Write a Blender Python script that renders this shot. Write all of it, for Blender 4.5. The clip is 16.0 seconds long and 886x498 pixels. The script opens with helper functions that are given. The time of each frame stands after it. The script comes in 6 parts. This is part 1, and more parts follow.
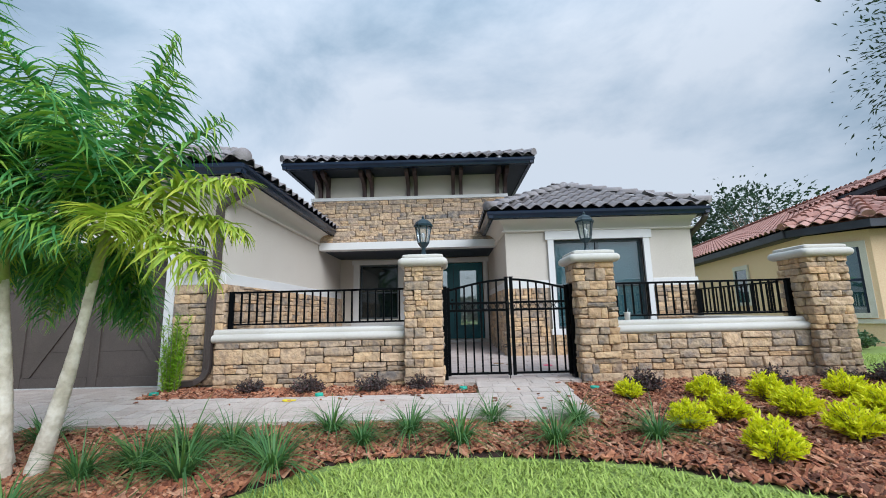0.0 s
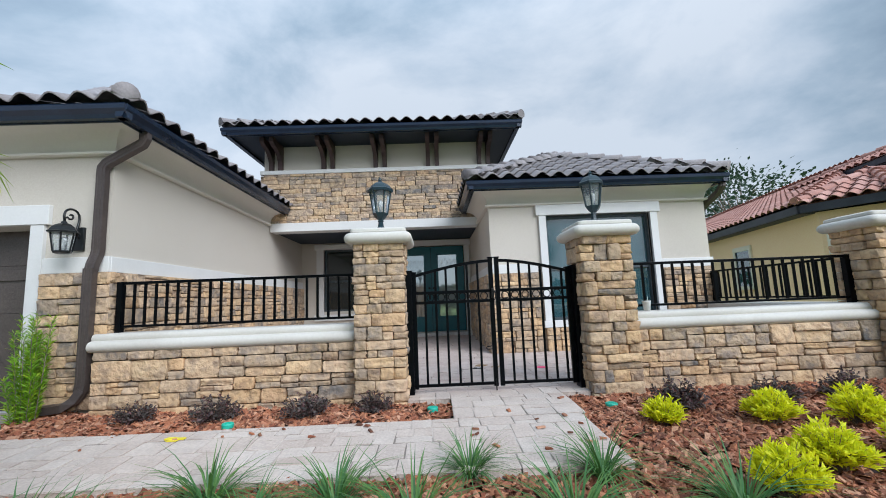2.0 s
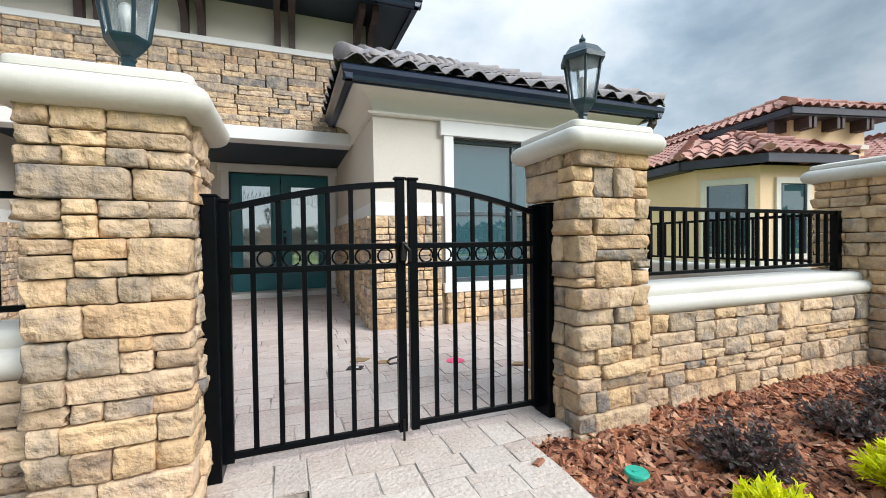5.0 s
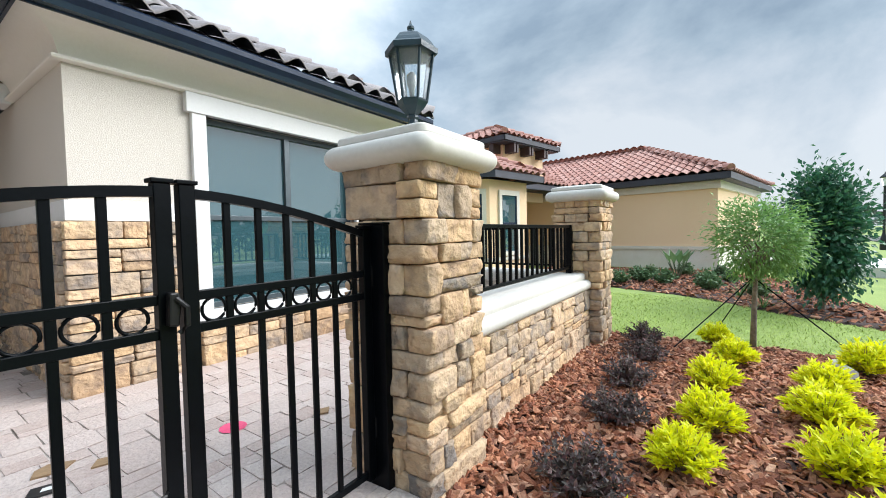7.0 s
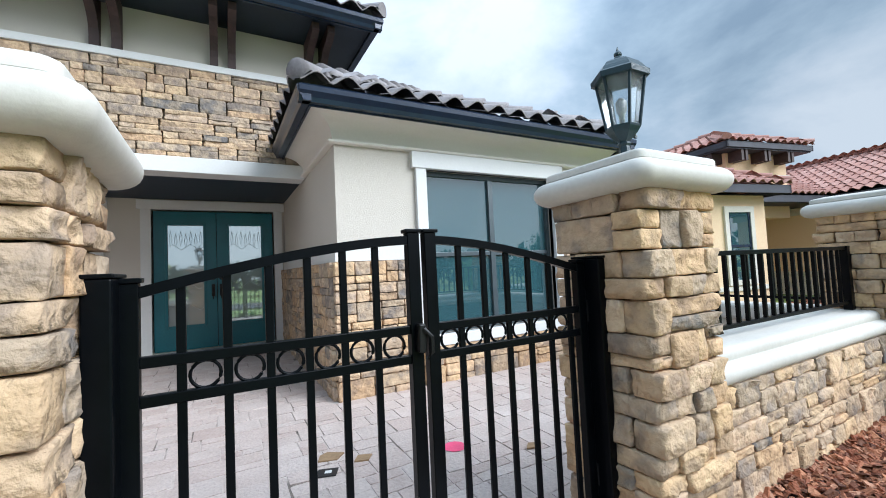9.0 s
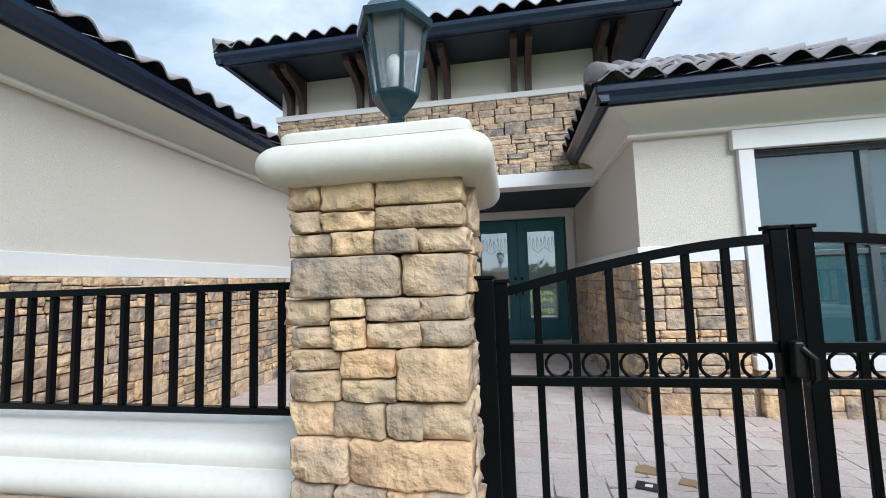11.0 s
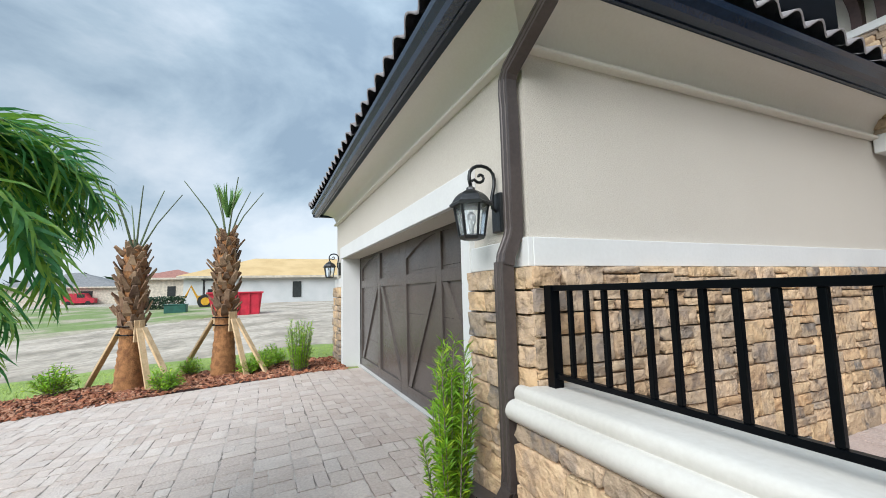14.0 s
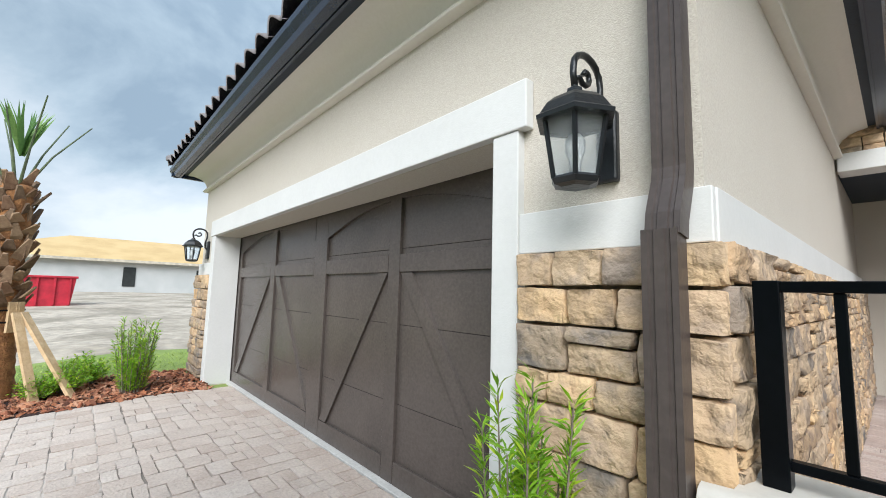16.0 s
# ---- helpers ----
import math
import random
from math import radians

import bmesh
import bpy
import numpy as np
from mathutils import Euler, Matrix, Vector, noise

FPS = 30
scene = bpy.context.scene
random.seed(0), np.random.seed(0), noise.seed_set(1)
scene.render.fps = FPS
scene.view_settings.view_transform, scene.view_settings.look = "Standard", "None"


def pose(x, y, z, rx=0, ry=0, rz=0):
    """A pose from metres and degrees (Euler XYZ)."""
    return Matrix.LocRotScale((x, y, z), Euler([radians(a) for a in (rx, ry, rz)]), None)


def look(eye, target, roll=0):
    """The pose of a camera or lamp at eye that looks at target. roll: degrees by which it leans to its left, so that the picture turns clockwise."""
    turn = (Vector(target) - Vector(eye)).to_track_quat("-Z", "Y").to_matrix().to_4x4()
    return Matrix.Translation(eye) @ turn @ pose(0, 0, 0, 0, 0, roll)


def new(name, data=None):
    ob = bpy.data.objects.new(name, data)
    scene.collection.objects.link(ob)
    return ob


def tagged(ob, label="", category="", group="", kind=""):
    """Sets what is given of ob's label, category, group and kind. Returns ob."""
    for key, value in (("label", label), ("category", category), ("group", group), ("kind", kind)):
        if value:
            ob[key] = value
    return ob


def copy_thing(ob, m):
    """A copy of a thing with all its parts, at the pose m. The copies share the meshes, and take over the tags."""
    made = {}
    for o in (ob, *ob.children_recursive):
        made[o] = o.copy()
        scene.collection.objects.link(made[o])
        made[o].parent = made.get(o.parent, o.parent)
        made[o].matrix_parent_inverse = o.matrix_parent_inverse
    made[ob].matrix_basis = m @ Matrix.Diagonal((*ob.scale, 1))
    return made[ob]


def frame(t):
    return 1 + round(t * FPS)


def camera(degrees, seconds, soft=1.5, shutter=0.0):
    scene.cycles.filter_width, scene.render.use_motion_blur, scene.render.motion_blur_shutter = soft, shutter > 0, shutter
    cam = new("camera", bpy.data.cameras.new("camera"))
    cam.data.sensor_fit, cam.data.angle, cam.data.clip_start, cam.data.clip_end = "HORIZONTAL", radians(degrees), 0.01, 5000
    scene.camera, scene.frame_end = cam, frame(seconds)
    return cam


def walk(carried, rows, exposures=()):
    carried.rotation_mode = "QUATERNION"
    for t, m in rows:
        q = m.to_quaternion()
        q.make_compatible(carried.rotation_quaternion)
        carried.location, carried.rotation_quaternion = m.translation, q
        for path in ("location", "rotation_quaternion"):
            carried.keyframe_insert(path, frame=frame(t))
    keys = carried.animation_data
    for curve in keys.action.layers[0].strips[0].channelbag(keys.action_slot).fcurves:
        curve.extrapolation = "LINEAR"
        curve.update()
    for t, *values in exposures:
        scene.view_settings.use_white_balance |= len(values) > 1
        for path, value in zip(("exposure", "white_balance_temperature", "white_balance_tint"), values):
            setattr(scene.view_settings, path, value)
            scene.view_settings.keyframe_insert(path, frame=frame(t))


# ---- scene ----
cam = camera(94.9, 16.0, 0.95)
METRES, EYE, TILT, LEAN, TURN = 8.0, 0.93, 0.0, 0.0, 0.7
ROWS = [
    (0.0, 0.0, 0.0, 0.0, 0.21, 8.98, 1.35),
    (0.5, 0.0073, 0.0434, 0.0028, -0.34, 8.7, 1.72),
    (1.0, 0.0058, 0.0917, 0.0057, -0.85, 8.35, 2.03),
    (1.5, 0.0164, 0.1378, 0.0034, -1.31, 7.84, 2.24),
    (2.0, 0.0271, 0.1828, 0.0058, -1.96, 7.22, 2.29),
    (2.5, 0.0277, 0.2327, 0.011, -2.75, 6.61, 2.08),
    (3.0, 0.0388, 0.2819, 0.0123, -3.88, 5.63, 1.59),
    (5.5, 0.0388, 0.5134, 0.0261, -30.27, -3.03, 0.95),
    (6.0, 0.0395, 0.5411, 0.0361, -40.63, -3.8, 1.39),
    (6.5, 0.0499, 0.5594, 0.0373, -50.02, -3.31, 1.43),
    (7.0, 0.044, 0.5677, 0.0403, -56.05, -2.2, 1.18),
    (7.5, 0.043, 0.5692, 0.041, -56.96, -1.07, 1.25),
    (8.0, 0.0415, 0.5701, 0.0431, -50.6, 0.02, 1.9),
    (8.5, 0.0362, 0.5727, 0.0442, -39.79, 1.09, 2.38),
    (9.0, 0.0327, 0.5723, 0.044, -29.3, 2.88, 2.76),
    (11.5, -0.007, 0.5701, 0.0457, 19.46, 4.84, 1.53),
    (12.0, -0.0299, 0.5722, 0.0439, 31.02, 3.99, 1.61),
    (12.5, -0.0542, 0.5761, 0.0418, 42.33, 3.86, 1.89),
    (13.0, -0.0863, 0.5885, 0.0413, 52.43, 4.45, 2.19),
    (13.5, -0.1218, 0.5837, 0.0428, 60.46, 5.1, 2.02),
    (14.0, -0.1661, 0.5713, 0.0461, 65.68, 5.93, 1.42),
    (14.5, -0.2155, 0.5699, 0.0454, 67.34, 6.51, 0.4),
    (15.0, -0.2644, 0.5653, 0.0429, 63.86, 6.68, -0.88),
    (15.5, -0.3093, 0.5663, 0.0438, 55.7, 6.19, -1.36),
    (16.0, -0.3625, 0.5749, 0.0413, 47.57, 6.13, -1.5),
]
EXPOSURES = [(0.0, 0.80, 5900, 10), (3.0, 0.80, 5900, 10), (5.5, 1.38, 6400, 9), (7.0, 1.47, 6250, 10), (9.0, 1.29, 5800, 8), (11.5, 1.05, 5950, 8), (12.5, 1.04, 6450, 9), (14.5, 0.98, 6120, 9), (16.0, 1.08, 6250, 9)]
walk(cam, [(t, pose(0, 0, EYE, TILT, LEAN, TURN) @ pose(METRES * x, METRES * y, METRES * z, 90 + pitch, roll, yaw)) for t, x, y, z, yaw, pitch, roll in ROWS], EXPOSURES)

# ---- world, sun and sky ----
SUN_EL, SUN_ROT = radians(37), radians(142)
SKY_LOW, SKY_HIGH = 0.46, 1.2  # an overcast sky is far brighter overhead than at the horizon
world = bpy.data.worlds.new("overcast_sky")
scene.world = world
world.use_nodes = True
wn, wl = world.node_tree.nodes, world.node_tree.links
wn.clear()


def wnode(kind, **values):
    n = wn.new(kind)
    for k, v in values.items():
        n.inputs[k].default_value = v
    return n


w_out = wn.new("ShaderNodeOutputWorld")
w_bg = wnode("ShaderNodeBackground", Strength=1.0)
w_sky = wn.new("ShaderNodeTexSky")
w_sky.sky_type, w_sky.sun_disc = "NISHITA", False
w_sky.sun_elevation, w_sky.sun_rotation = SUN_EL, SUN_ROT
w_co = wn.new("ShaderNodeTexCoord")
w_map = wn.new("ShaderNodeMapping")
w_map.inputs["Scale"].default_value = (1.0, 1.0, 1.7)
wl.new(w_co.outputs["Generated"], w_map.inputs["Vector"])
w_n1 = wnode("ShaderNodeTexNoise", Scale=2.1, Detail=8.0, Roughness=0.57, Distortion=0.25)
w_n2 = wnode("ShaderNodeTexNoise", Scale=0.9, Detail=3.0, Roughness=0.5)
wl.new(w_map.outputs[0], w_n1.inputs["Vector"])
wl.new(w_map.outputs[0], w_n2.inputs["Vector"])
w_mix = wn.new("ShaderNodeMath")
w_mix.operation = "MULTIPLY_ADD"
w_mix.inputs[1].default_value = 0.6
wl.new(w_n1.outputs[0], w_mix.inputs[0])
w_half = wn.new("ShaderNodeMath")
w_half.operation = "MULTIPLY"
w_half.inputs[1].default_value = 0.4
wl.new(w_n2.outputs[0], w_half.inputs[0])
wl.new(w_half.outputs[0], w_mix.inputs[2])
w_ramp = wn.new("ShaderNodeValToRGB")
CLOUD = [(0.38, (0.36, 0.47, 0.58)), (0.445, (0.52, 0.64, 0.74)), (0.505, (0.72, 0.81, 0.89)), (0.58, (0.93, 0.98, 1.02))]
while len(w_ramp.color_ramp.elements) < len(CLOUD):
    w_ramp.color_ramp.elements.new(0.5)
for e, (p, c) in zip(w_ramp.color_ramp.elements, CLOUD):
    e.position, e.color = p, (*c, 1)
w_sepz = wn.new("ShaderNodeSeparateXYZ")
wl.new(w_co.outputs["Generated"], w_sepz.inputs[0])
w_bank = wn.new("ShaderNodeMapRange")  # bright cumulus low down, a grey deck above it
w_bank.interpolation_type = "SMOOTHSTEP"
for k, v in (("From Min", 0.10), ("From Max", 0.42), ("To Min", 0.042), ("To Max", -0.035)):
    w_bank.inputs[k].default_value = v
wl.new(w_sepz.outputs["Z"], w_bank.inputs["Value"])
w_cover = wn.new("ShaderNodeMath")
wl.new(w_mix.outputs[0], w_cover.inputs[0])
wl.new(w_bank.outputs[0], w_cover.inputs[1])
w_side = wn.new("ShaderNodeMapRange")  # the deck thins behind the house and thickens to the west
w_side.interpolation_type = "SMOOTHSTEP"
for k, v in (("From Min", 0.25), ("From Max", 0.95), ("To Min", -0.012), ("To Max", 0.06)):
    w_side.inputs[k].default_value = v
wl.new(w_sepz.outputs["Y"], w_side.inputs["Value"])
w_total = wn.new("ShaderNodeMath")
wl.new(w_cover.outputs[0], w_total.inputs[0])
wl.new(w_side.outputs[0], w_total.inputs[1])
wl.new(w_total.outputs[0], w_ramp.inputs[0])
w_gain = wn.new("ShaderNodeMixRGB")
w_gain.blend_type = "MULTIPLY"
w_gain.inputs[0].default_value = 1.0
w_gain.inputs[2].default_value = (0.08, 0.08, 0.08, 1)
wl.new(w_sky.outputs[0], w_gain.inputs[1])
w_blend = wn.new("ShaderNodeMixRGB")
w_blend.inputs[0].default_value = 0.88
wl.new(w_gain.outputs[0], w_blend.inputs[1])
wl.new(w_ramp.outputs[0], w_blend.inputs[2])
w_sep = wn.new("ShaderNodeSeparateXYZ")
wl.new(w_co.outputs["Generated"], w_sep.inputs[0])
w_z = wn.new("ShaderNodeClamp")
wl.new(w_sep.outputs["Z"], w_z.inputs["Value"])
w_pow = wn.new("ShaderNodeMath")
w_pow.operation = "POWER"
w_pow.inputs[1].default_value = 5.0
wl.new(w_z.outputs[0], w_pow.inputs[0])
w_up = wn.new("ShaderNodeMath")
w_up.operation = "MULTIPLY_ADD"
w_up.inputs[1].default_value, w_up.inputs[2].default_value = SKY_HIGH, SKY_LOW
wl.new(w_pow.outputs[0], w_up.inputs[0])
w_over = wn.new("ShaderNodeMixRGB")
w_over.blend_type = "MULTIPLY"
w_over.inputs[0].default_value = 1.0
wl.new(w_blend.outputs[0], w_over.inputs[1])
lean = w_up.outputs[0]
for way, lo_dot, hi_dot, gain in (((-0.85, 0.5, 0.15), 0.60, 0.97, 1.16), ((0.98, 0.1, 0.12), 0.72, 0.98, 0.70)):  # thinner cloud to the north-west, thicker to the east
    w_dot = wn.new("ShaderNodeVectorMath")
    w_dot.operation = "DOT_PRODUCT"
    w_dot.inputs[1].default_value = way
    wl.new(w_co.outputs["Generated"], w_dot.inputs[0])
    w_far = wn.new("ShaderNodeMapRange")
    w_far.interpolation_type = "SMOOTHSTEP"
    for k, v in (("From Min", lo_dot), ("From Max", hi_dot), ("To Min", 1.0), ("To Max", gain)):
        w_far.inputs[k].default_value = v
    wl.new(w_dot.outputs["Value"], w_far.inputs["Value"])
    w_mul = wn.new("ShaderNodeMath")
    w_mul.operation = "MULTIPLY"
    wl.new(lean, w_mul.inputs[0])
    wl.new(w_far.outputs[0], w_mul.inputs[1])
    lean = w_mul.outputs[0]
wl.new(lean, w_over.inputs[2])
wl.new(w_over.outputs[0], w_bg.inputs["Color"])
wl.new(w_bg.outputs[0], w_out.inputs["Surface"])

sun_data = bpy.data.lights.new("sun", "SUN")
sun_data.energy, sun_data.angle, sun_data.color = 2.2, radians(42), (1.0, 0.985, 0.965)
sun = new("sun", sun_data)
sun.matrix_world = look((11.6, -8.6, 13.8), (0, 6, 0))

# ---- materials ----


def material(name, base, rough=0.6, metal=0.0, second=None, fine=40.0, coarse=3.0, amount=0.35, bump=0.15, bump_scale=60.0,
             by_object=None, by_island=None, spec=0.5, grain_amount=0.28, relief=0.02, edge=(0.38, 0.62)):
    """A surface of one or two colours with grain at two scales, fine relief, and, for repeated pieces, a colour that varies from piece to piece."""
    m = bpy.data.materials.new(name)
    m.use_nodes = True
    nt = m.node_tree
    b = nt.nodes["Principled BSDF"]
    b.inputs["Roughness"].default_value, b.inputs["Metallic"].default_value = rough, metal
    b.inputs["Specular IOR Level"].default_value = spec
    co = nt.nodes.new("ShaderNodeTexCoord")
    big = nt.nodes.new("ShaderNodeTexNoise")
    big.inputs["Scale"].default_value, big.inputs["Detail"].default_value = coarse, 5.0
    small = nt.nodes.new("ShaderNodeTexNoise")
    small.inputs["Scale"].default_value, small.inputs["Detail"].default_value = fine, 6.0
    geo = nt.nodes.new("ShaderNodeNewGeometry")
    place = geo.outputs["Position"]
    if by_object or by_island:  # every piece is cut from another part of the block
        jump = nt.nodes.new("ShaderNodeVectorMath")
        jump.operation = "MULTIPLY_ADD"
        own = nt.nodes.new("ShaderNodeObjectInfo").outputs["Random"] if by_object else geo.outputs["Random Per Island"]
        nt.links.new(own, jump.inputs[0])
        jump.inputs[1].default_value = (61.0, 37.0, 83.0)
        nt.links.new(place, jump.inputs[2])
        place = jump.outputs[0]
    for n in (big, small):
        nt.links.new(place, n.inputs["Vector"])
    second = second or tuple(c * 0.72 for c in base)
    ramp = nt.nodes.new("ShaderNodeValToRGB")
    ramp.color_ramp.elements[0].position, ramp.color_ramp.elements[1].position = edge
    ramp.color_ramp.elements[0].color, ramp.color_ramp.elements[1].color = (*second, 1), (*base, 1)
    nt.links.new(big.outputs[0], ramp.inputs[0])
    colour = ramp.outputs[0]
    src = by_object or by_island
    if src:
        info = nt.nodes.new("ShaderNodeObjectInfo") if by_object else geo
        pal = nt.nodes.new("ShaderNodeValToRGB")
        pal.color_ramp.interpolation = "LINEAR"
        while len(pal.color_ramp.elements) < len(src):
            pal.color_ramp.elements.new(0.5)
        for i, (e, c) in enumerate(zip(pal.color_ramp.elements, src)):
            e.position, e.color = i / (len(src) - 1), (*c, 1)
        nt.links.new(info.outputs["Random" if by_object else "Random Per Island"], pal.inputs[0])
        mixp = nt.nodes.new("ShaderNodeMixRGB")
        mixp.inputs[0].default_value = amount
        nt.links.new(pal.outputs[0], mixp.inputs[1])
        nt.links.new(colour, mixp.inputs[2])
        colour = mixp.outputs[0]
    grain = nt.nodes.new("ShaderNodeMixRGB")
    grain.blend_type = "OVERLAY"
    grain.inputs[0].default_value = grain_amount
    nt.links.new(colour, grain.inputs[1])
    nt.links.new(small.outputs[0], grain.inputs[2])
    nt.links.new(grain.outputs[0], b.inputs["Base Color"])
    if bump:
        tex = nt.nodes.new("ShaderNodeTexNoise")
        tex.inputs["Scale"].default_value, tex.inputs["Detail"].default_value = bump_scale, 5.0
        nt.links.new(geo.outputs["Position"], tex.inputs["Vector"])
        bp = nt.nodes.new("ShaderNodeBump")
        bp.inputs["Strength"].default_value, bp.inputs["Distance"].default_value = bump, relief
        nt.links.new(tex.outputs[0], bp.inputs["Height"])
        nt.links.new(bp.outputs[0], b.inputs["Normal"])
    return m


def glass(name, tint, rough=0.02, through_amount=0.25):
    m = bpy.data.materials.new(name)
    m.use_nodes = True
    nt = m.node_tree
    b = nt.nodes["Principled BSDF"]
    b.inputs["Base Color"].default_value = (*tint, 1)
    b.inputs["Roughness"].default_value = rough
    b.inputs["Transmission Weight"].default_value = through_amount
    b.inputs["IOR"].default_value = 1.9
    b.inputs["Specular IOR Level"].default_value = 0.9
    return m


STUCCO = material("beige_stucco", (0.57, 0.525, 0.46), 0.9, second=(0.55, 0.505, 0.44), fine=120, coarse=0.8, bump=0.35, bump_scale=170)
WHITE = material("white_painted_trim", (0.666, 0.666, 0.652), 0.6, second=(0.638, 0.638, 0.625), coarse=2, bump=0.08, bump_scale=120, grain_amount=0.1)
CREAM = material("pale_moulding", (0.693, 0.661, 0.599), 0.7, second=(0.679, 0.648, 0.585), coarse=2, bump=0.1, bump_scale=120, grain_amount=0.1)
CAST = material("white_cast_stone", (0.554, 0.528, 0.479), 0.75, second=(0.503, 0.476, 0.427), coarse=1.6, bump=0.06, bump_scale=140, grain_amount=0.10)
BRONZE = material("dark_bronze_metal", (0.012, 0.024, 0.050), 0.26, 0.1, second=(0.010, 0.019, 0.040), coarse=4, bump=0.04)
SPOUT = material("brown_aluminium", (0.085, 0.068, 0.062), 0.4, 0.2, second=(0.07, 0.056, 0.052), coarse=4, bump=0.05)
BLACK = material("black_powder_coat", (0.002, 0.0028, 0.004), 0.30, 0.0, coarse=6, bump=0.03, spec=0.10)
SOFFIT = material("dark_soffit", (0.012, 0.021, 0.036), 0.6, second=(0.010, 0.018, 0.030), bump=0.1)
TIMBER = material("dark_red_timber", (0.052, 0.028, 0.025), 0.6, second=(0.035, 0.020, 0.018), fine=30, coarse=8, bump=0.25, bump_scale=40)
STONES = [(0.574, 0.345, 0.167), (0.616, 0.424, 0.261), (0.255, 0.197, 0.153), (0.648, 0.455, 0.298), (0.139, 0.128, 0.123), (0.574, 0.365, 0.180), (0.638, 0.435, 0.243), (0.182, 0.159, 0.143), (0.531, 0.307, 0.140), (0.351, 0.276, 0.212), (0.605, 0.416, 0.243)]
STONE = material("tan_ledge_stone", (0.60, 0.44, 0.275), 0.9, second=(0.155, 0.15, 0.145), fine=16, coarse=8.5, amount=0.36, edge=(0.38, 0.52), bump=1.0, bump_scale=17, by_object=STONES, grain_amount=0.34, relief=0.035)
STONE_FAR = material("tan_ledge_stone_upper", (0.56, 0.45, 0.32), 0.9, second=(0.21, 0.195, 0.185), fine=24, coarse=8.5, amount=0.44, edge=(0.42, 0.56), bump=1.0, bump_scale=17, by_island=STONES, grain_amount=0.5, relief=0.035)
MORTAR_PALE = material("tan_mortar", (0.24, 0.20, 0.155), 0.95, bump=0.4)
MORTAR = material("grey_mortar", (0.12, 0.10, 0.08), 0.95, bump=0.4)
TILES = [(0.23, 0.21, 0.215), (0.29, 0.27, 0.275), (0.19, 0.17, 0.175), (0.33, 0.305, 0.305)]
TILE = material("grey_brown_roof_tile", (0.27, 0.25, 0.255), 0.7, second=(0.17, 0.155, 0.16), coarse=6, amount=0.4, bump=0.3, by_object=TILES)
TILE_REST = material("grey_brown_roof_tiles", (0.27, 0.25, 0.255), 0.7, second=(0.17, 0.155, 0.16), coarse=6, amount=0.4, bump=0.3, by_island=TILES)
RED_TILE = material("terracotta_roof_tiles", (0.42, 0.22, 0.175), 0.8, second=(0.30, 0.15, 0.12), coarse=5, amount=0.4, bump=0.3,
                    by_island=[(0.44, 0.22, 0.17), (0.36, 0.17, 0.135), (0.52, 0.31, 0.26)])
PAVERS = [(0.533, 0.444, 0.386), (0.567, 0.495, 0.441), (0.459, 0.369, 0.314), (0.545, 0.456, 0.398), (0.501, 0.440, 0.398)]
PAVER = material("grey_tan_paver", (0.545, 0.467, 0.408), 0.85, second=(0.393, 0.313, 0.264), fine=50, coarse=2.2, amount=0.5, bump=0.6, bump_scale=50, by_object=PAVERS, grain_amount=0.28)
PAVER_REST = material("grey_tan_pavers", (0.545, 0.467, 0.408), 0.85, second=(0.393, 0.313, 0.264), fine=50, coarse=2.2, amount=0.5, bump=0.6, bump_scale=50, by_island=PAVERS, grain_amount=0.28)
PINKS = [(0.517, 0.422, 0.379), (0.551, 0.474, 0.435), (0.448, 0.344, 0.305), (0.534, 0.439, 0.397), (0.482, 0.413, 0.379)]
PINK_PAVER = material("pinkish_tan_paver", (0.525, 0.439, 0.400), 0.85, second=(0.397, 0.310, 0.271), fine=50, coarse=2.2, amount=0.5, bump=0.6, bump_scale=50, by_object=PINKS, grain_amount=0.26)
PINK_PAVER_REST = material("pinkish_tan_pavers", (0.525, 0.439, 0.400), 0.85, second=(0.397, 0.310, 0.271), fine=50, coarse=2.2, amount=0.5, bump=0.6, bump_scale=50, by_island=PINKS, grain_amount=0.26)
RED_SAND = material("reddish_joint_sand", (0.517, 0.439, 0.397), 0.95, second=(0.172, 0.142, 0.121), coarse=1.7, edge=(0.40, 0.50), bump=0.3)
SAND = material("joint_sand", (0.504, 0.442, 0.393), 0.95, second=(0.220, 0.187, 0.160), coarse=1.9, edge=(0.42, 0.52), bump=0.3)
CONCRETE = material("pale_concrete", (0.55, 0.54, 0.52), 0.85, second=(0.48, 0.47, 0.45), bump=0.2)
SOIL = material("mulch_bed_soil", (0.035, 0.016, 0.012), 0.95, second=(0.03, 0.015, 0.012), coarse=12, bump=0.8, bump_scale=30)
MULCH = material("red_bark_chips", (0.243, 0.098, 0.059), 0.9, coarse=5, amount=0.2, bump=0.5, bump_scale=90,
                 by_island=[(0.468, 0.176, 0.081), (0.198, 0.061, 0.030), (0.612, 0.344, 0.215), (0.360, 0.123, 0.056), (0.054, 0.020, 0.013), (0.522, 0.238, 0.122), (0.297, 0.094, 0.044), (0.090, 0.031, 0.018)])
LAWN = material("lawn_ground", (0.23, 0.30, 0.075), 0.95, second=(0.18, 0.25, 0.06), coarse=0.7, bump=0.6, bump_scale=50)
BLADE = material("lawn_blades", (0.34, 0.45, 0.10), 0.7, coarse=1.2, amount=0.4, bump=0, by_island=[(0.36, 0.47, 0.07), (0.30, 0.42, 0.06), (0.45, 0.52, 0.12)])
SCRUB = material("thin_scrub_grass", (0.15, 0.21, 0.06), 0.95, second=(0.33, 0.29, 0.21), fine=4, coarse=0.3, edge=(0.40, 0.55), grain_amount=0.5, bump=0.4, bump_scale=8)
